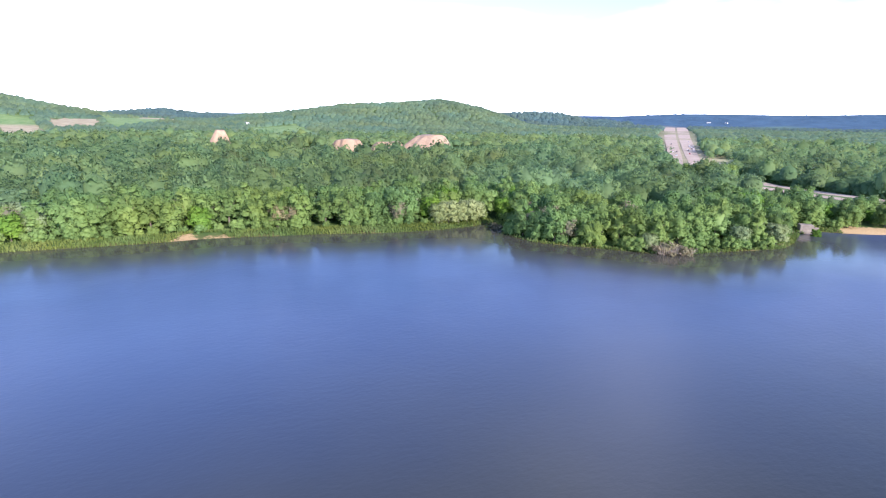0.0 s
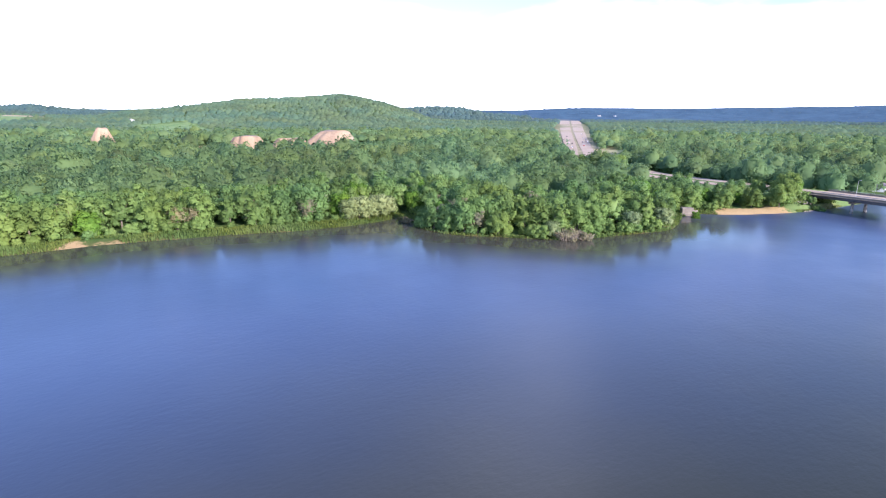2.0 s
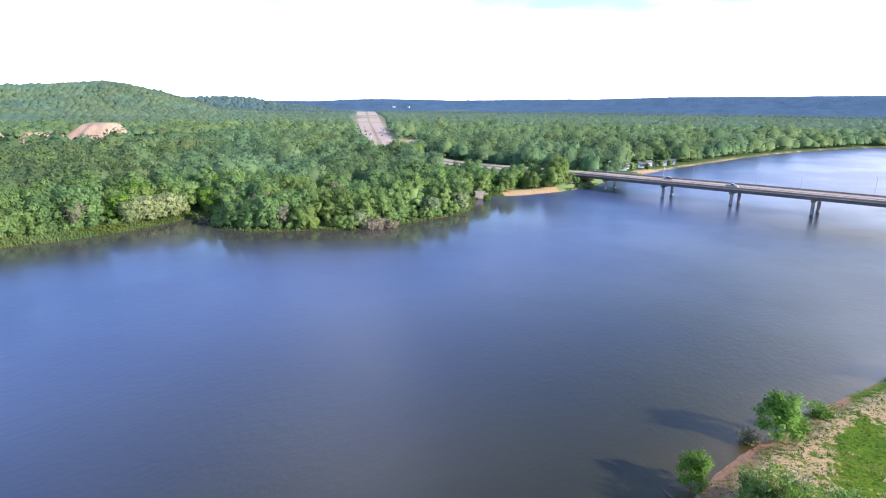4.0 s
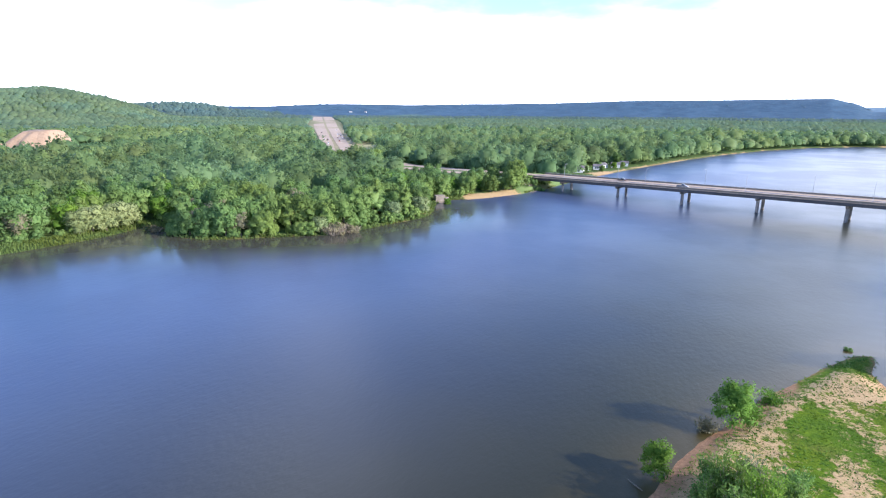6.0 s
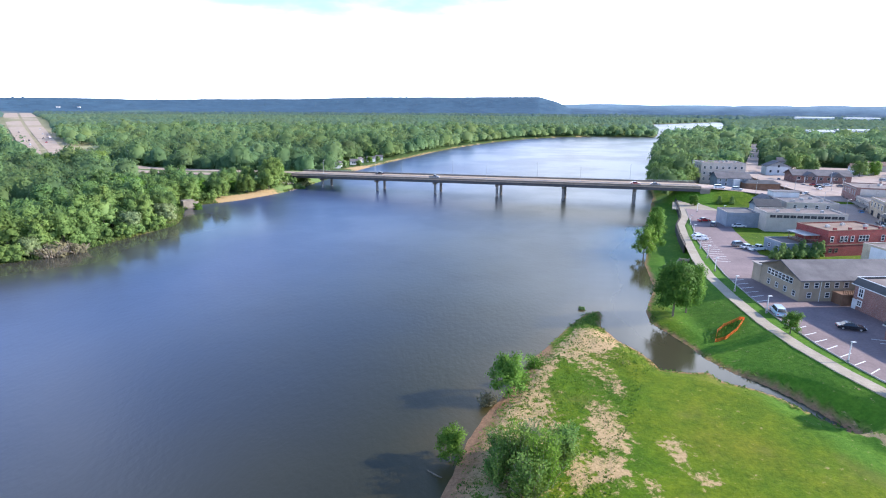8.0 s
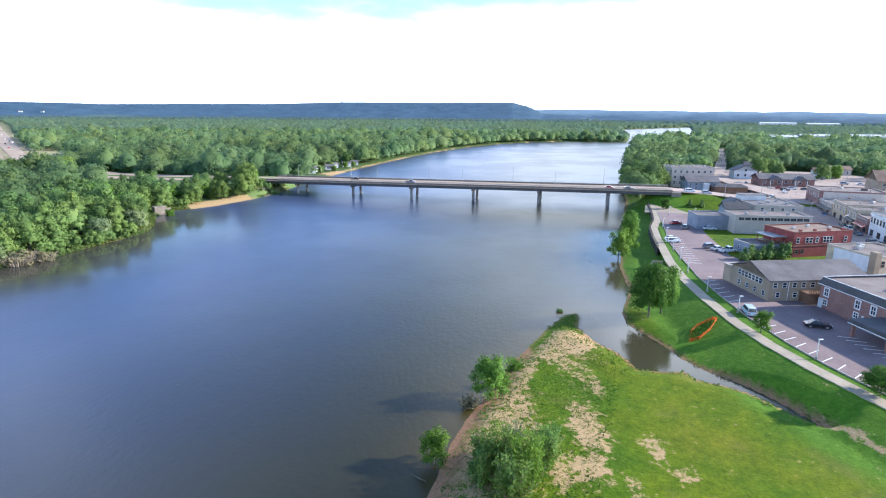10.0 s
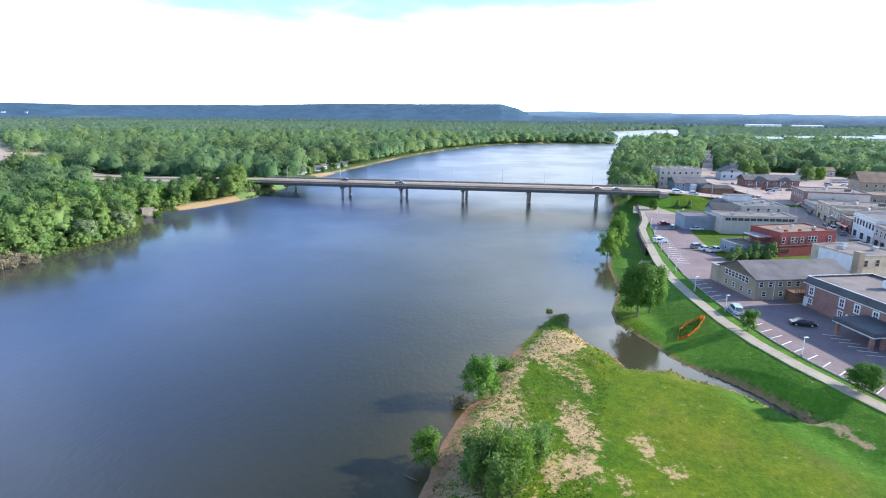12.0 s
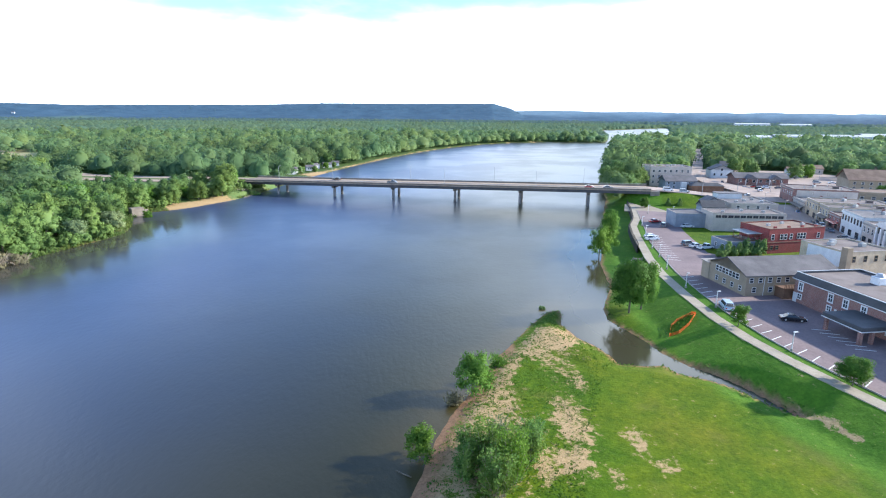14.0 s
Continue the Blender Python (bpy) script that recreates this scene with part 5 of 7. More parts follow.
for px, py in ((-6.4, BD - 24.8), (-6.4, BD - 17.2), (-4.0, BD - 24.8)):
    part("canopy_post", fresh(box, px - 0.3, px + 0.3, py - 0.3, py + 0.3, -0.2, 2.616), M_BRICK, canopy)
part("cupola", fresh(box, 10.4, 12.6, BD - 11.2, BD - 9.0, BH - 0.34, BH + 1.3, 0.1), M_FRAME, brick, "white roof cupola")
part("cupola_cap", fresh(tube, [(11.5, BD - 10.1, BH + 1.25), (11.5, BD - 10.1, BH + 2.0)], [1.0, 0.55], 8), M_RAIL, brick)

# tan hall with a low gable
tan = house("tan_hall", "tan block hall with low grey gable roof and white-framed windows", "hall", 67.3, 123.4, 8, 24, 14.2, 4.9, M_TAN, M_ROOFGREY, False, 2.6, 0.5)
windows(tan, "W", 24, 14.2, [3.2 + 1.3 * i for i in range(7)], 3.3, 1.1, 1.25)
windows(tan, "W", 24, 14.2, [3.4, 6.4, 9.4, 12.4], 0.9, 0.9, 1.1)
windows(tan, "S", 24, 14.2, [1.3, 3.6, 6.0, 8.2, 10.4], 3.2, 0.9, 1.1)
windows(tan, "S", 24, 14.2, [2.2, 6.4], 0.9, 0.9, 1.1)
part("downpipe", fresh(tube, [(4.6, -0.08, 0), (4.6, -0.08, 4.6)], [0.07, 0.07], 6), M_FRAME, tan)
part("annex", fresh(box, -0.1, 3.0, 14.2, 17.4, -0.5, 4.3), M_TAN, tan)
part("annex_roof", fresh(box, -0.4, 3.4, 13.9, 17.8, 4.304, 4.5), M_CONCRETE, tan)
porch = part("porch", fresh(box, 7.3, 13.6, -3.2, -0.004, 2.3, 2.55), M_WOOD, tan, "brown timber porch with railing")
bm = bmesh.new()
for i in range(16):
    box(bm, 7.4 + i * 0.4, 7.5 + i * 0.4, -3.15, -3.05, 2.554, 3.4)
box(bm, 7.3, 13.6, -3.2, -3.02, 3.404, 3.5)
part("railing", bm, M_WOOD, porch)
part("porch_wall", fresh(box, 7.5, 13.4, -3.1, -0.05, -0.3, 2.296), M_WOOD, porch)

# red brick block
red = house("red_brick_building", "two-storey red brick building with flat roof and pale windows", "brick building", 95.8, 165.5, 14, 20.5, 12, 7.4, M_RED, M_ROOFBROWN, coping=M_ROOFBROWN)
windows(red, "S", 20.5, 12, [1.4, 4.6, 6.0, 8.1, 18.3], 4.3, 0.95, 1.6)
windows(red, "S", 20.5, 12, [10.8, 11.9, 13.0], 4.3, 0.95, 1.7)
windows(red, "S", 20.5, 12, [1.4, 3.4], 1.2, 1.0, 1.2, M_ROOFBROWN)
part("ledge", fresh(box, -0.06, 20.56, -0.12, -0.004, 3.3, 3.5), M_ROOFBROWN, red)
for i in range(4):
    part("chimney", fresh(box, 2 + 5 * i, 2.8 + 5 * i, 0.35, 0.95, 7.1, 8.3), M_RED, red)
annex = house("grey_annex", "low grey rear annex with a flat roof and deck", "annex", 84.3, 165.6, 10, 11.4, 9, 3.2, M_GREYSIDE, M_ROOFTAN)
windows(annex, "S", 11.4, 9, [1.6, 4.0, 6.5, 9.0], 1.1, 0.9, 1.1)
windows(annex, "W", 11.4, 9, [2.5, 6.0], 1.1, 0.9, 1.1)
up = part("upper_porch", fresh(box, 6.6, 11.3, 1.0, 8.0, 3.3, 3.5), M_WOOD, annex, "brown timber deck with posts")
for px_, py_ in ((6.8, 1.2), (9.0, 1.2), (11.1, 1.2), (6.8, 4.5), (6.8, 7.8), (11.1, 7.8)):
    part("post", fresh(box, px_ - 0.08, px_ + 0.08, py_ - 0.08, py_ + 0.08, 3.504, 5.6), M_WOOD, up)
bm = bmesh.new()
for z in (3.9, 4.3):
    box(bm, 6.7, 11.2, 1.04, 1.12, z, z + 0.06)
    box(bm, 6.7, 6.78, 1.2, 7.9, z, z + 0.06)
part("railing", bm, M_RAIL, up)
part("rear_wall", fresh(box, 10.6, 11.3, 1.3, 7.7, 3.504, 5.6), M_RED, up)
part("upper_roof", fresh(box, 6.2, 11.35, 0.6, 8.4, 5.604, 5.8), M_ROOFUNIT, up, "pale metal porch roof")

# tan brick shop block with white side wall
t2 = house("tan_shop_block", "tan brick shop block with flat grey roof and dark windows", "shop building", 102.8, 141.5, 12, 15.5, 15, 6.2, M_TANBRICK, M_ROOFTAN)
windows(t2, "S", 15.5, 15, [2.2, 5.8, 9.2, 12.6], 3.6, 1.0, 1.6, M_TAN)
windows(t2, "W", 15.5, 15, [3.5, 5.5, 8.5], 3.6, 0.9, 1.4, M_BRONZE, 0)
part("white_side", fresh(box, -0.12, -0.004, 0.2, 12.5, 2.0, 6.0), M_WHITE, t2, "white painted side wall")
part("stair_tower", fresh(box, -0.6, 1.0, -0.5, 1.4, -0.5, 7.6), M_TAN, t2)
for dx, dy in ((4, 9), (6.5, 11), (11, 6)):
    q = t2.matrix_world @ Vector((dx, dy, 6.15))
    roof_unit(q.x, q.y, q.z, 12)

# cream warehouse row and grey metal shed
cream = house("cream_warehouse", "long cream walled warehouse with a band of high windows", "warehouse", 94.6, 200.0, -3, 26, 11, 6.4, M_CREAM, M_ROOFTAN)
windows(cream, "S", 26, 11, [2.0 + 2.2 * i for i in range(11)], 5.0, 1.7, 0.8, M_ROOFTAN, 2)
shed = house("grey_shed", "grey corrugated metal shed with a flat roof", "shed", 84.0, 206.5, -3, 11.2, 11, 5.0, M_GREYSIDE, M_ROOFGREY)
bm = bmesh.new()
for i in range(28):
    box(bm, 0.2 + 0.4 * i, 0.32 + 0.4 * i, -0.05, -0.003, 0.05, 4.85)
part("rib", bm, M_GREYSIDE, shed)
north = house("flat_roof_shop", "low shop with a grey flat roof and white parapet", "shop building", 116.5, 231.0, -4, 19, 22, 5.4, M_CREAM, M_ROOFGREY)
windows(north, "S", 19, 22, [3, 7, 11, 15], 3.2, 1.1, 1.4)
back = part("upper_floor", fresh(box, 0.5, 11.0, 16.0, 21.5, 5.3, 7.6), M_WHITE, north, "white upper storey")
part("upper_roof", fresh(box, 0.2, 11.3, 15.7, 21.8, 7.604, 7.8), M_ROOFGREY, back)
h1 = house("small_grey_house", "small grey-blue house with a dark gable roof", "house", 104.0, 229.0, -6, 9, 8, 4.2, M_GREYSIDE, M_ROOFDARK, False, 2.2, 0.4)
windows(h1, "S", 9, 8, [2, 4.5, 7], 1.2, 0.9, 1.2)
h2 = house("small_white_house", "small white house with a grey gable roof", "house", 110.0, 240.0, -6, 6.5, 8, 4.6, M_WHITE, M_ROOFGREY, False, 2.0, 0.4, ridge="y")
windows(h2, "W", 6.5, 8, [2, 5.5], 1.4, 0.9, 1.2)

# beyond the bridge street
inn = house("grey_inn", "grey-blue two-storey riverside house with a hipped porch", "house", 119.5, 311.0, -3, 17, 12, 4.6, M_GREYSIDE, M_ROOFGREY, False, 2.6, 0.5, z=5.0)
windows(inn, "S", 17, 12, [1.6, 4.6, 13.0, 15.6], 2.9, 1.0, 1.2)
windows(inn, "S", 17, 12, [1.6, 4.6], 0.8, 1.0, 1.3)
part("wing", fresh(box, 12.0, 29.0, -7.0, -0.01, -0.5, 2.9), M_WOOD, inn, "brown lower wing")
bm = bmesh.new()
v = [bm.verts.new(c) for c in ((11.4, -7.6, 2.904), (29.6, -7.6, 2.904), (29.6, 0.0, 2.904), (11.4, 0.0, 2.904), (14.5, -3.9, 4.5), (26.5, -3.9, 4.5))]
for f in ((3, 2, 1, 0), (0, 1, 5, 4), (1, 2, 5), (2, 3, 4, 5), (3, 0, 4)):
    bm.faces.new([v[i] for i in f])
part("wing_roof", bm, M_ROOFDARK, inn, "dark hipped roof")
part("white_bay", fresh(box, 8.0, 11.0, -2.0, -0.01, -0.5, 4.2), M_WHITE, inn)
apt = house("tan_apartment", "tan three-storey flat-roofed block behind the house", "apartment building", 117.5, 331.0, -3, 24, 18, 10.6, M_CREAM, M_ROOFTAN, z=5.0)
for z in (1.2, 4.4, 7.6):
    windows(apt, "S", 24, 18, [2.0 + 3.3 * i for i in range(7)], z, 1.2, 1.3)
    windows(apt, "W", 24, 18, [3, 7, 11, 15], z, 1.2, 1.3)
for dx, dy, s_ in ((3, 9, 0.6), (8, 12, 0.5), (12, 8, 0.7), (15, 10, 0.8), (18, 13, 0.7), (21, 9, 0.7)):
    q = apt.matrix_world @ Vector((dx, dy, 10.55))
    roof_unit(q.x, q.y, q.z, dx * 7, s_)
for dx, dy in ((5, 4), (13, 7), (20, 5)):
    q = cream.matrix_world @ Vector((dx, dy, 6.35))
    roof_unit(q.x, q.y, q.z, 0, 0.7)
for dx, dy in ((4, 5), (9, 9), (15, 6), (14, 13)):
    q = north.matrix_world @ Vector((dx, dy, 5.35))
    roof_unit(q.x, q.y, q.z, 0, 0.8)
for dx, dy in ((5, 6), (12, 8), (17, 5)):
    q = red.matrix_world @ Vector((dx, dy, 7.35))
    roof_unit(q.x, q.y, q.z, 14, 0.7)
wh = house("white_house", "white gabled house beside the street", "house", 178.5, 385.0, -10, 14, 12, 5.0, M_WHITE, M_ROOFGREY, False, 3.2, 0.5, z=4.4, ridge="y")
windows(wh, "S", 14, 12, [2.5, 7, 11.5], 1.2, 1.0, 1.4, M_ROOFGREY)
windows(wh, "S", 14, 12, [7], 4.6, 1.0, 1.3, M_ROOFGREY)
bank = house("long_brick_motel", "long low brick building with a grey gabled roof", "shop building", 176.0, 346.0, -6, 31, 13, 3.6, M_BRICK, M_ROOFGREY, False, 2.6, 0.8, z=4.6)
windows(bank, "S", 31, 13, [3 + 4 * i for i in range(7)], 1.0, 1.6, 1.5)
for px_ in (5, 19):
    gb = part("porch_gable", fresh(prism, [(px_, -3.0), (px_ + 7, -3.0), (px_ + 7, -0.01), (px_, -0.01)], 3.0, 3.4), M_ROOFGREY, bank)
    bm = bmesh.new()
    v = [bm.verts.new(c) for c in ((px_, -3.0, 3.404), (px_ + 7, -3.0, 3.404), (px_ + 3.5, -3.0, 5.6), (px_, 4.0, 3.404), (px_ + 7, 4.0, 3.404), (px_ + 3.5, 4.0, 5.6))]
    for f in ((0, 1, 2), (5, 4, 3), (0, 2, 5, 3), (1, 4, 5, 2), (0, 3, 4, 1)):
        bm.faces.new([v[i] for i in f])
    part("gable_roof", bm, M_ROOFGREY, gb)
    for dx in (0.3, 6.7):
        part("post", fresh(box, px_ + dx - 0.12, px_ + dx + 0.12, -2.9, -2.66, -0.3, 2.996), M_FRAME, gb)

# east side of the main street, facades facing it
ROW = [  # x, y, along street, depth, height, wall, roof, label, windows
    (163.0, 276.0, 20, 26, 8.6, M_BRICK, M_ROOFTAN, "tall brown brick corner block with a pale flat roof", 6),
    (157.5, 256.0, 17, 20, 5.2, M_CREAM, M_ROOFGREY, "low shop with a grey roof and awning", 4),
    (152.5, 238.5, 15, 26, 7.2, M_TANBRICK, M_ROOFTAN, "tan brick two-storey shop", 4),
    (148.2, 223.0, 10, 24, 6.8, M_TANBRICK, M_ROOFTAN, "tan brick shop with a pale roof", 3),
    (145.3, 212.6, 11, 22, 5.4, M_BRICK, M_ROOFTAN, "low brick shop with dark red awning", 3),
    (142.0, 201.0, 18, 22, 8.2, M_WHITE, M_ROOFGREY, "white two-storey shop row with many windows", 7),
    (136.8, 183.0, 9, 20, 7.2, M_CREAM, M_ROOFTAN, "grey stone shop with a bay window", 3),
    (134.2, 173.5, 14, 22, 8.6, M_WHITE, M_ROOFTAN, "white columned bank front with arched windows", 4),
]
for x, y, ln, dp, h, wall, roofm, lab, nw in ROW:
    turn = -106.0
    b = house("shop_building", lab, "shop building", x, y, turn, ln, dp, h, wall, roofm, group="main street row")
    # the local south wall runs along the street and faces west
    b.matrix_world = pose(x, y, TOWN_Z, 0, 0, -106)
    windows(b, "S", ln, dp, [ln * (i + 0.5) / nw for i in range(nw)], h - 3.2, 1.0, 1.8, M_FRAME if wall is not M_WHITE else M_BRONZE)
    windows(b, "S", ln, dp, [ln * (i + 0.5) / max(2, nw // 2) for i in range(max(2, nw // 2))], 0.5, min(2.4, ln / nw * 1.5), 2.0, M_BRONZE, 2)
    windows(b, "E", ln, dp, [dp * 0.3, dp * 0.55, dp * 0.8], h - 2.4, 0.9, 1.3, M_TAN, 0)
    if "corner" in lab:
        part("painted_side", fresh(box, ln + 0.004, ln + 0.05, 1.5, dp - 0.2, 0.0, h - 0.4), M_CREAM, b, "cream painted side wall")
    for fx, fy in ((0.25, 0.7), (0.6, 0.25), (0.75, 0.8)):
        part("vent", fresh(tube, [(ln * fx, dp * fy, h - 0.1), (ln * fx, dp * fy, h + 0.7)], [0.22, 0.26], 8), M_RAIL, b)
    part("chimney", fresh(box, ln * 0.12, ln * 0.12 + 0.9, dp * 0.5, dp * 0.5 + 0.7, h - 0.2, h + 1.3), M_BRICK, b, "small brick chimney")
    part("hatch", fresh(box, ln * 0.5, ln * 0.5 + 1.6, dp * 0.72, dp * 0.72 + 2.2, h - 0.06, h + 1.0, 0.05), M_ROOFTAN, b)
    part("cornice", fresh(box, -0.15, ln + 0.15, -0.35, -0.04, h - 0.75, h - 0.3, 0.05), M_FRAME if wall is M_WHITE else M_CONCRETE, b)
    if h < 6 or ln == 10:
        aw = bmesh.new()
        v = [aw.verts.new(c) for c in ((0.4, -0.02, 3.2), (ln - 0.4, -0.02, 3.2), (ln - 0.4, -1.5, 2.5), (0.4, -1.5, 2.5), (0.4, -0.02, 3.1), (ln - 0.4, -0.02, 3.1), (ln - 0.4, -1.5, 2.3), (0.4, -1.5, 2.3))]
        for f in ((0, 1, 2, 3), (4, 7, 6, 5), (3, 2, 6, 7), (0, 3, 7, 4), (1, 5, 6, 2)):
            aw.faces.new([v[i] for i in f])
        part("awning", aw, PAINT["red"] if "red" in lab else M_BRONZE, b)
    if "columned" in lab:
        for i in range(5):
            part("column", fresh(tube, [(1 + i * 3, -0.5, -0.2), (1 + i * 3, -0.5, 7.2)], [0.42, 0.36], 12), M_FRAME, b)
        pd2 = bmesh.new()
        v = [pd2.verts.new(c) for c in ((0, -0.9, 7.9), (ln, -0.9, 7.9), (ln / 2, -0.9, 10.2), (0, -0.045, 7.9), (ln, -0.045, 7.9), (ln / 2, -0.045, 10.2))]
        for f in ((0, 1, 2), (5, 4, 3), (0, 2, 5, 3), (1, 4, 5, 2), (0, 3, 4, 1)):
            pd2.faces.new([v[i] for i in f])
        part("pediment", pd2, M_FRAME, b)
    q = b.matrix_world @ Vector((ln * 0.4, dp * 0.45, h - 0.05))
    roof_unit(q.x, q.y, q.z, 20, 1.0)
hall = house("brown_hall", "tan hall with a broad brown shingled gable roof", "hall", 226.0, 318.0, -18, 34, 20, 6.5, M_TAN, M_ROOFBROWN, False, 5.0, 0.8, z=4.2)
windows(hall, "S", 34, 20, [3 + 4 * i for i in range(8)], 3.8, 1.2, 1.4)
windows(hall, "S", 34, 20, [3 + 4 * i for i in range(8)], 1.0, 1.2, 1.4)
depot = house("brown_roof_store", "low store with a tan wall and flat brown roof", "shop building", 192.0, 282.0, -16, 42, 16, 4.6, M_TAN, M_ROOFBROWN)
windows(depot, "S", 42, 16, [4 + 5 * i for i in range(8)], 1.0, 1.6, 1.6)
for x, y, t, w, d, h, lab in ((196, 214, -16, 26, 18, 5.2, "pale flat-roofed shop behind the main street"), (180, 186, -16, 30, 16, 5.6, "low pale shop behind the main street"),
                              (168, 238, -16, 14, 14, 4.8, "small cream store behind the main street")):
    b = house("store", lab, "shop building", x, y, t, w, d, h, M_CREAM, M_ROOFTAN)
    windows(b, "S", w, d, [3 + 4 * i for i in range(int(w / 4) - 1)], 1.2, 1.2, 1.5)
for x, y, t, w, d, h, wall, roofm, lab in (
        (240, 400, -20, 16, 10, 4, M_WHITE, M_ROOFBROWN, "white bungalow with a brown roof among trees"),
        (262, 418, -10, 14, 10, 4, M_CREAM, M_ROOFBROWN, "cream bungalow with a brown roof among trees"),
        (205, 428, -22, 10, 9, 5.5, M_WHITE, M_ROOFGREY, "pale two-storey house among street trees"),
        (300, 405, -15, 14, 10, 4, M_BRICK, M_ROOFBROWN, "brick bungalow with a brown roof")):
    b = house("bungalow", lab, "house", x, y, t, w, d, h, wall, roofm, False, 2.2, 0.5, z=4.0)
    windows(b, "S", w, d, [2.5, w / 2, w - 2.5], 1.1, 1.1, 1.3)
# far white warehouses
for x, y, t, w, d, h, z in ((452, 868, -12, 36, 25, 12, 4), (505, 884, -12, 42, 25, 13, 4), (610, 930, -15, 75, 30, 12, 4), (730, 1005, -15, 80, 40, 12, 4),
                            (1190, 2380, -20, 130, 60, 15, 6), (1350, 2330, -20, 110, 60, 14, 6)):
    b = house("white_warehouse", "large low white warehouse among distant trees", "warehouse", x, y, t, w, d, h, M_WHITE, M_WHITE, False, 2.5, 0.5, z=z, group="far warehouses")
    for i in range(4):
        part("loading_door", fresh(box, w * (0.15 + 0.22 * i), w * (0.15 + 0.22 * i) + 4, -0.08, -0.004, 0, 4.5), M_GREYSIDE, b)


# ---- vehicles ----
def glass_pane(bm, quad):
    """A thin pane let into a sloping face, a little smaller than the face and just proud of it."""
    mid = sum(quad, Vector()) / 4
    out = (quad[1] - quad[0]).cross(quad[3] - quad[0]).normalized()
    rings = [[bm.verts.new(mid + (q - mid) * 0.9 + out * k) for q in quad] for k in (-0.01, 0.008)]
    bm.faces.new(rings[1])
    bm.faces.new(rings[0][::-1])
    for i in range(4):
        j = (i + 1) % 4
        bm.faces.new((rings[0][i], rings[0][j], rings[1][j], rings[1][i]))
    return bm


def car(label, paint, x, y, turn, kind="sedan", z=None):
    c = thing("car", label, "car", pose(x, y, (TOWN_Z + 0.03) if z is None else z, 0, 0, turn), "parked cars")
    ln, wd = {"sedan": (4.8, 1.8), "suv": (4.7, 1.85), "van": (5.0, 1.95), "pickup": (5.6, 1.95)}[kind]
    roof_h = {"sedan": 1.45, "suv": 1.75, "van": 1.85, "pickup": 1.8}[kind]
    belt = {"sedan": 0.92, "suv": 1.02, "van": 1.05, "pickup": 1.05}[kind]
    prof = [(-ln / 2, 0.35), (-ln / 2 + 0.05, belt - 0.12), (-ln / 2 + 0.5, belt), (ln / 2 - 1.0, belt), (ln / 2 - 0.15, belt - 0.2), (ln / 2, 0.4), (ln / 2 - 0.1, 0.25), (-ln / 2 + 0.1, 0.25)]
    bm = bmesh.new()
    rings = [[bm.verts.new((px, s * wd / 2 * k, pz)) for px, pz in prof] for s, k in ((-1, 1.0), (1, 1.0))]
    n = len(prof)
    bm.faces.new(rings[0])
    bm.faces.new(rings[1][::-1])
    for i in range(n):
        bm.faces.new((rings[0][i], rings[1][i], rings[1][(i + 1) % n], rings[0][(i + 1) % n]))
    bmesh.ops.recalc_face_normals(bm, faces=bm.faces)
    bmesh.ops.bevel(bm, geom=list(bm.edges), offset=0.09, segments=2, affect="EDGES", clamp_overlap=True)
    body = part("body", bm, PAINT[paint], c, smooth=False)
    a0, a1, b0, b1 = {"sedan": (-1.75, 0.95, -1.05, 0.25), "suv": (-2.2, 1.0, -2.0, 0.35), "van": (-2.35, 1.35, -2.2, 0.75), "pickup": (-0.4, 1.5, -0.2, 0.85)}[kind]
    bm = bmesh.new()
    hw = wd / 2 - 0.08
    v = [bm.verts.new(q) for q in ((a0, -hw, belt - 0.02), (a1, -hw, belt - 0.02), (a1, hw, belt - 0.02), (a0, hw, belt - 0.02),
                                   (b0, -hw + 0.18, roof_h - 0.08), (b1, -hw + 0.18, roof_h - 0.08), (b1, hw - 0.18, roof_h - 0.08), (b0, hw - 0.18, roof_h - 0.08))]
    for f in ((3, 2, 1, 0), (4, 5, 6, 7), (0, 1, 5, 4), (1, 2, 6, 5), (2, 3, 7, 6), (3, 0, 4, 7)):
        bm.faces.new([v[i] for i in f])
    cabin = part("cabin", bm, PAINT[paint], c)
    lo4 = [Vector(q) for q in ((a0, -hw, belt), (a1, -hw, belt), (a1, hw, belt), (a0, hw, belt))]
    hi4 = [Vector(q) for q in ((b0, -hw + 0.18, roof_h - 0.08), (b1, -hw + 0.18, roof_h - 0.08), (b1, hw - 0.18, roof_h - 0.08), (b0, hw - 0.18, roof_h - 0.08))]
    for i, pane in enumerate(("side_window", "windscreen", "side_window", "rear_window")):
        j = (i + 1) % 4
        part(pane, fresh(glass_pane, (lo4[i], lo4[j], hi4[j], hi4[i])), M_GLASS, cabin, "dark car glass")
    part("roof", fresh(box, b0 - 0.05, b1 + 0.05, -hw + 0.14, hw - 0.14, roof_h - 0.076, roof_h, 0.03), PAINT[paint], c)
    if kind == "pickup":
        part("bed", fresh(box, -2.6, -0.6, -0.75, 0.75, belt + 0.004, belt + 0.02), M_BLACK, c)
    for sx in (-ln / 2 + 0.9, ln / 2 - 0.95):
        for sy in (-wd / 2 + 0.1, wd / 2 - 0.1):
            wheel = part("wheel", fresh(tube, [(sx, sy - 0.11, 0.33), (sx, sy + 0.11, 0.33)], [0.33, 0.33], 14), M_BLACK, c)
            s2 = 1 if sy > 0 else -1
            part("rim", fresh(tube, [(sx, sy + s2 * 0.1, 0.33), (sx, sy + s2 * 0.13, 0.33)], [0.2, 0.18], 10), M_RAIL, wheel)
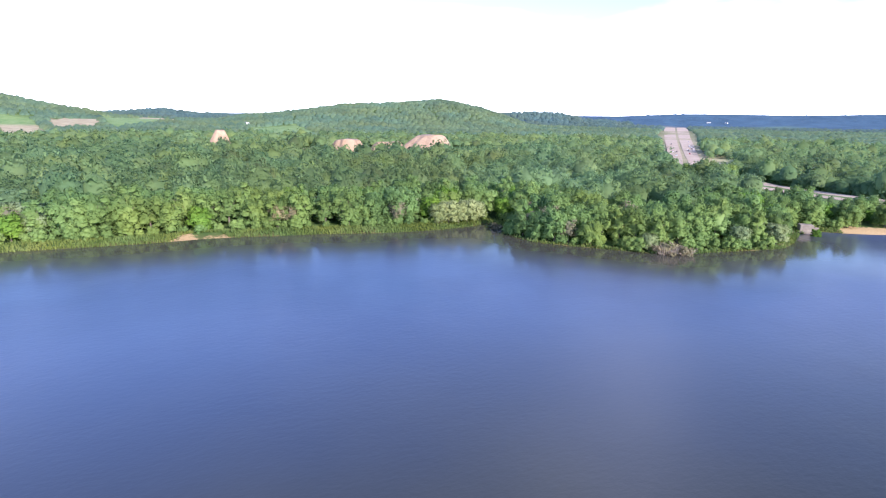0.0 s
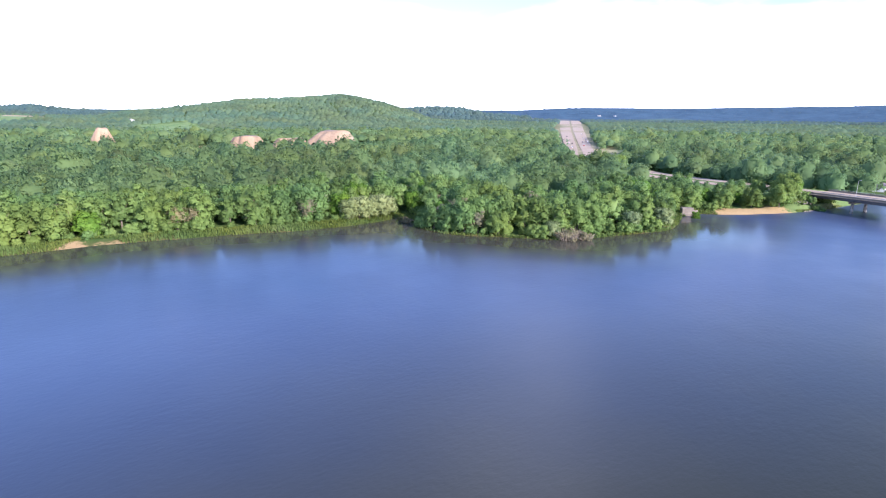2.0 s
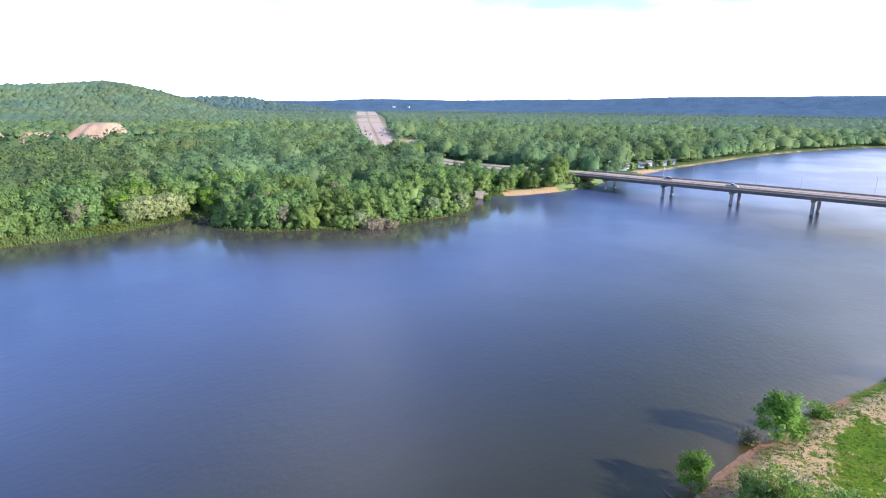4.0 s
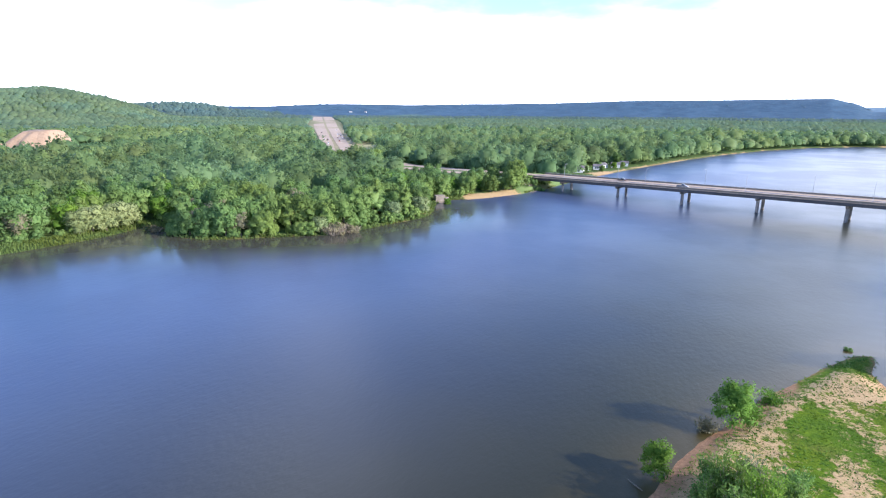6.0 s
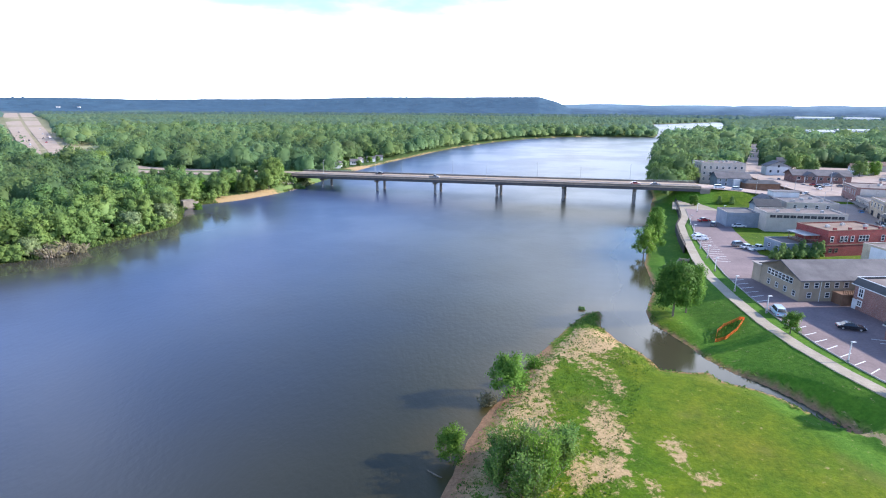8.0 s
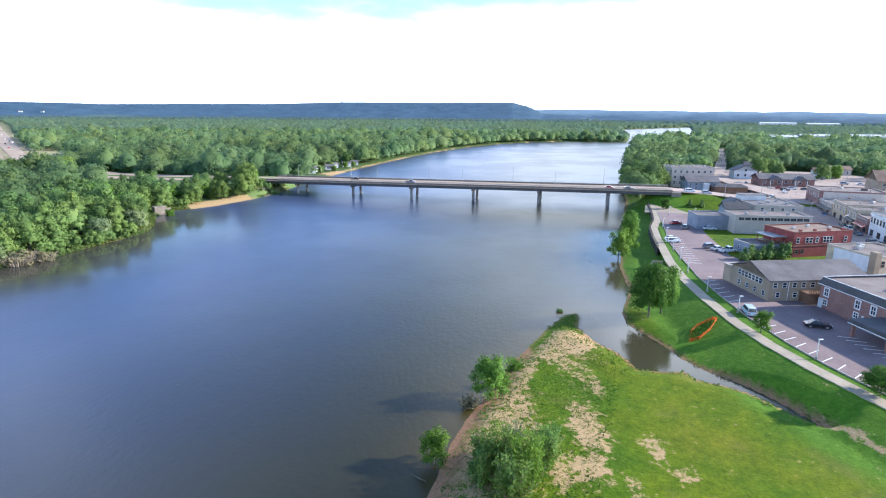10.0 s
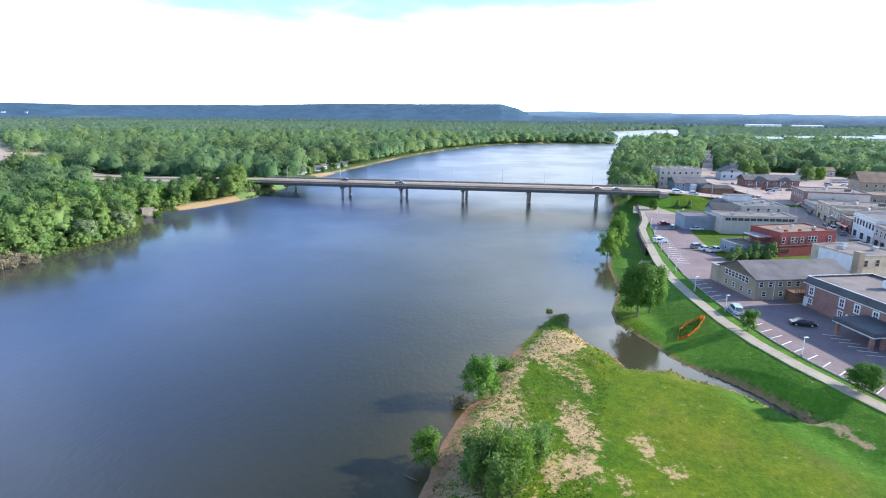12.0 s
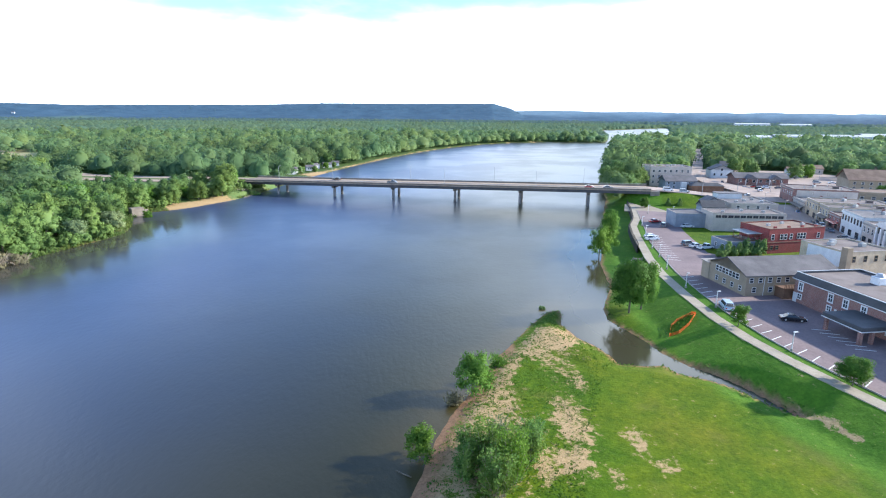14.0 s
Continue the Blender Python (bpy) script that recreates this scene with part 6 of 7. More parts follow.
    for sy in (-wd / 2 + 0.32, wd / 2 - 0.32):
        part("headlight", fresh(box, ln / 2 - 0.09, ln / 2 + 0.02, sy - 0.2, sy + 0.2, 0.55, 0.72, 0.02), M_FRAME, c)
        part("tail_light", fresh(box, -ln / 2 - 0.02, -ln / 2 + 0.06, sy - 0.18, sy + 0.18, 0.6, 0.78, 0.02), PAINT["red"], c)
    part("bumper", fresh(box, ln / 2 - 0.05, ln / 2 + 0.05, -wd / 2 + 0.15, wd / 2 - 0.15, 0.3, 0.48, 0.03), M_BLACK, c)
    return c


car("black sedan parked across the empty asphalt", "black", 69.0, 107.6, -14)
car("pale blue minivan parked beside the kerb", "pale", 59.0, 115.0, 80, "van")
car("white sports utility car parked by the path", "white", 67.0, 183.0, 10, "suv")
car("white sedan parked beside another white car", "white", 68.0, 187.0, 10)
car("silver car parked beside the hedge", "silver", 77.5, 173.0, 20)
car("white pickup parked beside the hedge", "white", 79.5, 171.0, 20, "pickup")
car("dark grey car parked beside the hedge", "grey", 76.0, 175.5, 20, "suv")
car("white sedan in front of the grey shed", "white", 88.3, 205.8, 4)
car("dark car beside the grey shed", "grey", 80.0, 207.0, 60, "suv")
car("dark car parked beside the kerb", "black", 80.5, 88.0, 80)
car("red car at the lot's far end", "red", 79.5, 215.5, 20)
for lab, paint, s, y, turn in (("black sedan crossing the bridge", "black", 42.0, 5.0, 180), ("dark pickup crossing the bridge", "grey", 78.0, -4.0, 0),
                               ("red car near the bridge end", "red", 181.0, -4.0, 0), ("dark car near the bridge end", "grey", 190.0, -4.2, 0)):
    m = bridge.matrix_world @ pose(s, y, deck_z(s) + 0.01, 0, 0, turn)
    c = car(lab, paint, 0, 0, 0, "pickup" if "pickup" in lab else "sedan")
    c.matrix_world = m
for lab, paint, x, y, z, turn, kind in (("white van on the street", "white", 104.5, 269.0, 9.05, -10, "van"), ("silver car on the street", "silver", 112, 267.5, 8.65, -12, "suv"),
                                        ("dark car parked on main street", "grey", 137.0, 205.0, 3.9, 72, "suv"), ("black car on main street", "black", 133.5, 187.0, 3.9, 72, "sedan"),
                                        ("white car at the crossing", "white", 165.0, 298.0, 6.05, 75, "sedan"), ("silver car at the crossing", "silver", 152.0, 284.0, 5.2, 10, "sedan"),
                                        ("dark car parked by the low building", "black", 176.0, 318.0, 4.4, 0, "suv"), ("silver car parked by the low building", "silver", 170.0, 322.0, 4.4, 0, "sedan"),
                                        ("white car parked behind the shops", "white", 215.0, 262.0, 3.9, 10, "sedan"), ("white van parked behind the shops", "white", 204.0, 250.0, 3.9, 30, "van"),
                                        ("grey car by the street", "grey", 139.0, 281.5, 5.2, 20, "suv"), ("black car by the street", "black", 146.5, 290.0, 5.0, 20, "sedan")):
    car(lab, paint, x, y, turn, kind, max(z, ground_z(x, y) + 0.02))
for lab, paint, s, off, kind in (("white car on the highway", "white", 150, 6, "sedan"), ("dark car on the highway", "grey", 65, 9, "sedan"), ("red truck on the highway", "red", 520, -8, "van"),
                                 ("white van on the highway", "white", 470, 8, "van"), ("dark car far along the highway", "black", 620, -9, "suv"), ("white truck waiting on the highway", "white", 560, 12, "van"),
                                 ("dark truck waiting on the highway", "black", 566, 7, "pickup"), ("red car waiting on the highway", "red", 573, 12, "suv"), ("white van on the highway's verge", "white", 640, -17, "van"),
                                 ("dark truck on the highway's verge", "grey", 690, -16, "van"), ("white truck far along the highway", "white", 760, -14, "van"), ("dark van far along the highway", "black", 840, 14, "van"),
                                 ("white truck on the distant highway", "white", 980, -18, "van")):
    x, y, a = along_line(HIGHWAY, s)
    _, al = seg_dist(np.array([x]), np.array([y]), HIGHWAY)
    zz = float(np.interp(al[0], range(len(HIGHWAY)), [q[2] for q in HIGHWAY])) + 0.06
    car(lab, paint, x - math.sin(a) * off, y + math.cos(a) * off, math.degrees(a), kind, zz)

for lab, paint, x, y, turn, kind in (
        ("silver car waiting at the crossing", "silver", 169, 301, 75, "sedan"), ("dark car waiting at the crossing", "grey", 168, 287, 75, "suv"),
        ("red car by the low brick building", "red", 180.5, 331.5, -20, "sedan"), ("white car by the low brick building", "white", 186.5, 329.4, -20, "suv"),
        ("grey car by the low brick building", "grey", 192.5, 327.2, -20, "sedan"), ("white car behind the shops", "white", 203.6, 272, 20, "sedan"),
        ("dark car behind the shops", "black", 222, 276, 20, "suv"), ("blue car behind the shops", "blue", 216, 274, 20, "sedan"),
        ("silver car by the bungalows", "silver", 235, 359, -20, "suv"), ("white car by the bungalows", "white", 243, 356, -20, "sedan"),
        ("black car by the bungalows", "black", 251, 353, -20, "sedan"), ("white pickup near the white house", "white", 191, 362, 65, "pickup"),
        ("grey car near the white house", "grey", 172.5, 355, 60, "sedan"), ("silver car near the apartment block", "silver", 152, 326, 10, "suv"),
        ("red car near the apartment block", "red", 150.5, 318, 10, "sedan"),
        ("dark car at the main street kerb", "black", 143.4, 217, 73, "sedan"), ("white car at the main street kerb", "white", 141.4, 210.5, 73, "suv"),
        ("grey car at the main street kerb", "grey", 138.4, 200.5, 73, "sedan"), ("silver car at the main street kerb", "silver", 134.8, 188, 73, "sedan"),
        ("blue car at the main street kerb", "blue", 150.6, 240.5, 70, "sedan"), ("black pickup at the main street kerb", "black", 132.6, 180.6, 73, "pickup")):
    car(lab, paint, x, y, turn, kind, ground_z(x, y) + 0.10)

# ---- lamps, barrier, wall ----
def lot_lamp(x, y, h=3.6, turn=0.0):
    l = thing("lot_lamp", "white lamp post with a flat head on a concrete base", "street lamp", pose(x, y, TOWN_Z, 0, 0, turn), "lot lamps")
    part("base", fresh(tube, [(0, 0, -0.3), (0, 0, 0.5)], [0.26, 0.24], 10), M_CONCRETE, l)
    part("pole", fresh(tube, [(0, 0, 0.45), (0, 0, h)], [0.10, 0.08], 8), M_POLE, l)
    part("head", fresh(box, -0.15, 0.7, -0.18, 0.18, h, h + 0.14, 0.04), M_POLE, l)
    return l


for x, y in ((59.6, 92.2), (57.0, 115.4), (56.3, 129.6), (58.1, 146.5), (61.0, 160), (62.8, 171), (67.2, 190), (72.0, 208), (84, 236), (93, 232)):
    lot_lamp(x, y, 3.6, 10)
for x, y, z in ((128, 258, 6.8), (141, 250, 5.2), (136, 226, 4.0), (129.5, 196, 3.9), (150, 292, 5.5), (172, 300, 5.0), (188, 330, 5.0), (210, 350, 4.4), (240, 365, 4.2), (225, 262, 3.9), (118, 262, 7.8)):
    l = thing("street_lamp", "tall pale street lamp pole on the pavement", "street lamp", pose(x, y, ground_z(x, y), 0, 0, 30), "street lamps")
    part("pole", fresh(tube, [(0, 0, -0.2), (0, 0, 4), (0, 0, 7.6)], [0.13, 0.10, 0.07], 8), M_RAIL, l)
    part("arm", fresh(tube, [(0, 0, 7.5), (0.9, 0, 7.8), (1.8, 0, 7.85)], [0.06, 0.05, 0.05], 6), M_RAIL, l)
    part("head", fresh(box, 1.6, 2.4, -0.16, 0.16, 7.78, 7.92, 0.03), M_RAIL, l)

# retaining wall and railing on the river side of the path
wall_line = [(p[0], p[1]) for p in PATH_LINE if p[1] >= 160]
bm = bmesh.new()
rb = bmesh.new()
for (xa, ya), (xb, yb) in zip(wall_line, wall_line[1:]):
    dv = Vector((xb - xa, yb - ya, 0))
    n = max(1, int(dv.length / 2.5))
    s = Vector((-dv.y, dv.x, 0)).normalized()
    for i in range(n):
        a = Vector((xa, ya, 0)) + dv * (i / n) + s * 1.45
        b = Vector((xa, ya, 0)) + dv * ((i + 1) / n) + s * 1.45
        q = [a, b, b + s * 0.35, a + s * 0.35]
        v = [bm.verts.new((c.x, c.y, z)) for z in (1.0, TOWN_Z + 0.35) for c in q]
        for f in ((4, 5, 6, 7), (0, 1, 5, 4), (2, 3, 7, 6), (1, 2, 6, 5), (3, 0, 4, 7)):
            bm.faces.new([v[k] for k in f])
        tube(rb, [(a.x, a.y, TOWN_Z + 0.3), (a.x, a.y, TOWN_Z + 1.25)], [0.06, 0.06], 6)
        for z in (TOWN_Z + 0.8, TOWN_Z + 1.22):
            tube(rb, [(a.x, a.y, z), (b.x, b.y, z)], [0.045, 0.045], 5)
bmesh.ops.recalc_face_normals(bm, faces=bm.faces)
rw = thing("retaining_wall", "dark retaining wall with metal railing along the river path", "wall", kind="structure")
part("wall", bm, M_DARKWALL, rw)
part("railing", rb, M_DARKWALL, rw)
stairs = thing("stairs", "pale concrete steps down the levee from the path", "stairs", pose(54.6, 159.5, TOWN_Z - 0.4, 0, 0, -8))
for i in range(12):
    part("step", fresh(box, -1.2 + 0.0, 1.2, 0.32 * i, 0.32 * i + 0.32, -0.18 * i - 0.5, -0.18 * i, 0.01), M_PATH, stairs)
for sx in (-1.35, 1.2):
    bm = bmesh.new()
    v = [bm.verts.new(c) for c in ((sx, 0, 0.4), (sx + 0.15, 0, 0.4), (sx + 0.15, 3.9, -1.8), (sx, 3.9, -1.8), (sx, 0, -0.6), (sx + 0.15, 0, -0.6), (sx + 0.15, 3.9, -2.9), (sx, 3.9, -2.9))]
    for f in ((0, 1, 2, 3), (4, 7, 6, 5), (0, 4, 5, 1), (1, 5, 6, 2), (2, 6, 7, 3), (3, 7, 4, 0)):
        bm.faces.new([v[i] for i in f])
    part("side_wall", bm, M_PATH, stairs)

# orange safety fence on the levee slope
ring = [(43.3, 105.3), (45.0, 109.0), (46.8, 110.8), (50.4, 112.3), (51.0, 111.6), (48.2, 107.9), (45.3, 105.6)]
fence = thing("safety_fence", "orange plastic safety fence ring round a patch of weeds", "fence", pose(0, 0, 0))
n = len(ring)
for i in range(n):
    (xa, ya), (xb, yb) = ring[i], ring[(i + 1) % n]
    za, zb = ground_z(xa, ya), ground_z(xb, yb)
    bm = bmesh.new()
    for k in range(3):
        z0 = 0.06 + 0.24 * k
        v = [bm.verts.new(c) for c in ((xa, ya, za + z0), (xb, yb, zb + z0), (xb, yb, zb + z0 + 0.16), (xa, ya, za + z0 + 0.16))]
        bm.faces.new(v)
    bmesh.ops.solidify(bm, geom=list(bm.faces), thickness=0.02)
    part("mesh_panel", bm, M_ORANGE, fence)
    part("post", fresh(tube, [(xa, ya, za - 0.3), (xa, ya, za + 0.78)], [0.05, 0.05], 6), M_ORANGE, fence)

# ---- west bank: old abutment, brush, cabins, sand heaps ----
ab = thing("old_abutment", "weathered concrete block of an old bridge end", "abutment", pose(-139.5, 239.0, 0, 0, 0, 48))
part("block", fresh(box, -2.6, 2.6, -1.5, 2.5, -1.0, 3.5, 0.2), M_PIER, ab)
part("wing_wall", fresh(box, 2.6, 4.4, -1.4, -0.8, -1.0, 2.6, 0.1), M_PIER, ab)
part("ledge", fresh(box, -2.8, 2.8, -2.1, -1.504, -1.0, 0.8, 0.1), M_PIER, ab)


def brush(label, x, y, wdt, h, n, seed, group):
    r = random.Random(seed)
    b = thing("brush_pile", label, "brush", pose(x, y, max(0.0, ground_z(x, y)) - 0.1), group)
    bm = bmesh.new()
    for i in range(n):
        a = r.uniform(0, 6.28)
        rad = wdt * 0.5 * math.sqrt(r.random())
        p0 = Vector((math.cos(a) * rad * 0.6, math.sin(a) * rad * 0.6, -0.2))
        p1 = p0 + Vector((math.cos(a) * rad * 0.7 + r.uniform(-0.6, 0.6), math.sin(a) * rad * 0.7 + r.uniform(-0.6, 0.6), h * r.uniform(0.4, 1.0)))
        tube(bm, [tuple(p0), tuple((p0 + p1) / 2 + Vector((0, 0, 0.25))), tuple(p1)], [0.07, 0.05, 0.02], 4)
    part("twigs", bm, M_TWIG, b)
    v, t, nr = crown_arrays(seed, wdt, -0.4, h, 6, 60, 0.35, core_size=0.2)
    part_ob = new("dry_leaves", mixed_mesh("dry_leaves", v, t, NO_QUADS, M_LEAF_OLIVE, nr))
    part_ob.parent = b


brush("grey-brown dead brush hanging over the water", -134.5, 153.0, 9, 4.5, 160, 5, "bank brush")
brush("grey-brown dead brush hanging over the water", -131.0, 158.5, 6, 3.0, 90, 6, "bank brush")
brush("dry brush tangle at the cove", -196, 121, 5, 2.2, 60, 7, "bank brush")
for x, y, t, w in ((-121, 404, 20, 7), (-118, 418, 60, 7), (-114, 433, 20, 7), (-111, 447, 70, 8), (-172, 415, 0, 8), (-107, 462, 20, 7), (-103, 478, 15, 6)):
    b = house("cabin", "small white riverside cabin among trees", "cabin", x, y, t, w, 5, 2.8, M_WHITE, M_ROOFGREY, False, 1.3, 0.3, z=ground_z(x, y), group="river cabins")
    windows(b, "S", w, 5, [2, w / 2, w - 2], 1.0, 0.9, 1.1, M_GREYSIDE)
    door(b, "S", w, 5, w / 2 + 1.6)
for x, y, t, w, h in ((-520, 345, 30, 14, 6), (-430, 330, 20, 10, 5), (-1795, 186, 10, 34, 9),
                      (-2930, 2540, 40, 22, 6), (-2860, 2600, 20, 16, 6), (-2800, 2660, 60, 20, 6), (-2470, 3000, 30, 20, 6), (-2390, 3060, 10, 16, 6)):
    b = house("farm_building", "white farm building standing among trees", "farm building", x, y, t, w, w * 0.5, h, M_WHITE, M_ROOFGREY, False, h * 0.35, 0.4, z=float(on_sheet(np.array([float(x)]), np.array([float(y)]))[0]), group="farm buildings")
    windows(b, "S", w, w * 0.5, [w * 0.25, w * 0.5, w * 0.75], 1.2, 1.2, 1.4)


def heap(label, x, y, rx, ry, h, turn, seed, flat=0.25, steep=1.35, skew=0.0):
    """A quarry heap: steep sides, a worn uneven top, gullies."""
    n, m = 40, 14
    vs, fs = [], []
    r = np.random.RandomState(seed)
    ph = r.uniform(0, 6.28, 6)
    for j in range(m + 1):
        f = j / m
        for i in range(n):
            a = i * 2 * math.pi / n
            edge = 1 + 0.12 * math.sin(3 * a + ph[0]) + 0.07 * math.sin(7 * a + ph[1])
            rad = 1 - (1 - flat) * f
            gul = 1 + 0.02 * math.sin(13 * a + ph[2] + 3 * f) * math.sin(math.pi * f)
            up = 1 - (1 - f) ** steep
            vs.append((rx * rad * edge * gul * math.cos(a), ry * rad * edge * gul * math.sin(a) + skew * f, h * up + 0.05 * h * f * math.sin(2 * a + ph[3]) - 1.5 * (j == 0)))
    for j in range(m):
        for i in range(n):
            fs.append((j * n + i, j * n + (i + 1) % n, (j + 1) * n + (i + 1) % n, (j + 1) * n + i))
    vs.append((0, skew, h * 1.03))
    c = len(vs) - 1
    tris = np.array([(m * n + i, m * n + (i + 1) % n, c) for i in range(n)])
    me = mixed_mesh("sand_heap", np.array(vs), tris, np.array(fs), M_PITSAND)
    ob = tagged(new("quarry_mound", me), label, "sand mound", "quarry heaps")
    ob.matrix_world = pose(x, y, ground_z(x, y), 0, 0, turn)
    return ob


heap("tall pinkish quarry sand heap above the woods", -651, 291, 28, 40, 21, 20, 1, 0.46, 1.1, 9.0)
heap("long low quarry sand bank", -663, 244, 14, 28, 13, 20, 4, 0.6)
heap("pale quarry sand bank behind trees", -643, 186, 15, 24, 17, 20, 2, 0.6)
heap("steep pale sand bluff above the woods", -705, 48, 12, 16, 25, 0, 3, 0.3, 1.05, 3.0)
# ---- reeds, weeds and tufts ----
def tufts(name, label, pts, size, tall, blades, seed, material, spread=(0.2, 0.9)):
    r = np.random.RandomState(seed)
    x, y, z = pts
    n = len(x)
    s = r.uniform(0.6, 1.4, n) * size
    a = r.uniform(0, 6.283, (n, blades))
    lean = r.uniform(*spread, (n, blades)) * s[:, None]
    w = 0.28 * s[:, None]
    h = tall * s[:, None] * r.uniform(0.6, 1.2, (n, blades))
    ca, sa = np.cos(a), np.sin(a)
    bx_, by_, bz_ = x[:, None] + ca * lean * 0.3, y[:, None] + sa * lean * 0.3, (z[:, None] - 0.05) * np.ones_like(a)
    v0 = np.stack([bx_ - sa * w, by_ + ca * w, bz_], -1)
    v1 = np.stack([bx_ + sa * w, by_ - ca * w, bz_], -1)
    v2 = np.stack([bx_ + ca * lean + sa * w * 0.7, by_ + sa * lean - ca * w * 0.7, bz_ + h], -1)
    v3 = np.stack([bx_ + ca * lean - sa * w * 0.7, by_ + sa * lean + ca * w * 0.7, bz_ + h * 0.85], -1)
    v = np.stack([v0, v1, v2, v3], 2).reshape(-1, 3)
    q = np.arange(len(v)).reshape(-1, 4)
    me = mixed_mesh(name, v, np.zeros((0, 3), int), q, material)
    return tagged(new(name, me), label, "plants", kind="stuff")


x, y = scatter(0.9, -235, -100, -75, 330, 51)
z, d, e = height(x, y, True)
m = (d > 0.0) & (d < np.where((y > 116) & (y < 235) & (x > -195), 2.0, np.where((x < -190) & (y < 118), 10.5, 6.5))) & ~e & (np.hypot(x + 217, y - 8) > 9) & (np.hypot(x + 124, y - 268) > 17) & (np.hypot(x + 118, y - 281) > 12)
for bx_, by_, bs_ in ((-129, 300, 0.6), (-123, 309, 0.5), (-136, 296, 0.75), (-131, 310, 0.55), (-144, 288, 0.9), (-144, 248, 0.95), (-149, 239, 0.9), (-136, 262, 0.8),
                      (-130, 279, 0.78), (-124, 293, 0.72), (-141, 271, 0.9), (-133, 235, 0.35)):
    plant(3 if bs_ < 0.56 else 1, bx_, by_, bs_, bs_ * 9, "bank woods")
tufts("bank_reeds", "band of green reeds and grass along the bank", (x[m], y[m], z[m]), 0.5, 1.7, 4, 1, M_REED)
x, y = scatter(0.42, -8, 36, 48, 126, 52)
z, d, e = height(x, y, True)
wd_, _ = seg_dist(x, y, ISLAND_SHORE)
keep_ = smooth_noise(x, y, 9, 77) + np.random.RandomState(3).uniform(-0.9, 0.9, x.size)
m = e & (d > 0.4) & (d < 60) & (wd_ < 20) & (wd_ > 1.4) & (keep_ > -0.15)
tufts("weeds", "scattered low weeds on the island's sand", (x[m], y[m], z[m]), 0.25, 0.55, 3, 2, M_WEED, (0.5, 1.2))
x, y = scatter(0.62, 4, 62, 44, 112, 58)
z, d, e = height(x, y, True)
keep_ = smooth_noise(x, y, 7, 78) + np.random.RandomState(4).uniform(-0.8, 0.8, x.size)
m = e & (d > 0.5) & (keep_ > 0.35) & (seg_dist(x, y, PATH_LINE)[0] > 2.0) & (x < np.interp(y, [q[1] for q in PATH_LINE], [q[0] for q in PATH_LINE]))
tufts("lawn_tufts", "tufts of longer grass over the lawn", (x[m], y[m], z[m]), 0.17, 0.4, 3, 6, M_TUFT, (0.5, 1.3))
x, y = scatter(0.55, 4, 27, 86, 126, 53)
z, d, e = height(x, y, True)
m = e & (d > 0.05) & ((y > 110.5) | (seg_dist(x, y, ISLAND_SHORE)[0] < 2.4) & (y > 84) & (smooth_noise(x, y, 8, 41) > 0.1))
tufts("tip_weeds", "thick green weeds on the island's tip", (x[m], y[m], z[m]), 0.34, 0.35, 3, 3, M_TIP, (0.7, 1.5))
x, y = scatter(0.9, 28, 60, 62, 135, 54)
z, d, e = height(x, y, True)
m = e & (d > 0.1) & (d < 1.6)
tufts("rill_weeds", "weeds along the small ditch's edge", (x[m], y[m], z[m]), 0.4, 0.5, 3, 4, M_WEED, (0.5, 1.3))
x, y = scatter(0.7, 42, 55, 103, 118, 55)
m = inside(x, y, ring)
z = height(x, y)
tufts("fence_weeds", "tall weeds inside the orange fence", (x[m], y[m], z[m]), 0.34, 1.1, 4, 5, M_WEED)

plant(6, 20.5, 123.6, 0.26, 0.0, "island trees", z=-0.5, label="small round shrub standing in the shallows")
# small trees by the lot, hedge, conifers, town trees
plant(9, 56.2, 104.2, 0.32, 0.6, "lot trees", z=TOWN_Z, label="small feathery tree in the lot's grass strip", tall=1.05)
plant(8, 61.6, 79.6, 0.42, 0.9, "lot trees", z=TOWN_Z, label="small rounded tree in the lot's grass strip", tall=0.8)
for i in range(16):
    plant(2 if i % 4 else 6, 79.5 + 1.0 * i, 160.4 + 0.25 * i + 1.7 * (i % 2), (0.17 + 0.03 * (i % 5)) if i % 4 else 0.48, i * 1.3, "hedge shrubs", z=TOWN_Z, label="pointed dark green shrub beside the annex" if i % 4 else "dense dark green shrub beside the annex", tall=1.15)
for x, y in ((101, 258), (106.5, 258)):
    c = thing("conifer", "small dark conical conifer on the lawn", "tree", pose(x, y, ground_z(x, y)), "lawn conifers")
    part("trunk", fresh(tube, [(0, 0, -0.3), (0, 0, 1)], [0.12, 0.1], 6), M_BARK, c)
    vs, ts, qs, base = [], [], [], 0
    rc = np.random.RandomState(int(x))
    for k in range(7):
        cv, cq, cn = cards(rc, np.array([0, 0, 0.6 + 0.5 * k]), 1.25 - 0.16 * k, 70, 0.30, 0.4, 0.5)
        vs.append(cv)
        qs.append(cq + base)
        base += len(cv)
    o = new("crown", mixed_mesh("crown", np.concatenate(vs), np.concatenate(qs), np.zeros((0, 4), int), M_LEAF))
    o.parent = c
plant(3, 88.0, 252.0, 0.42, 0.3, "levee trees", label="small green tree beside the bridge plaza")
rt = random.Random(5)
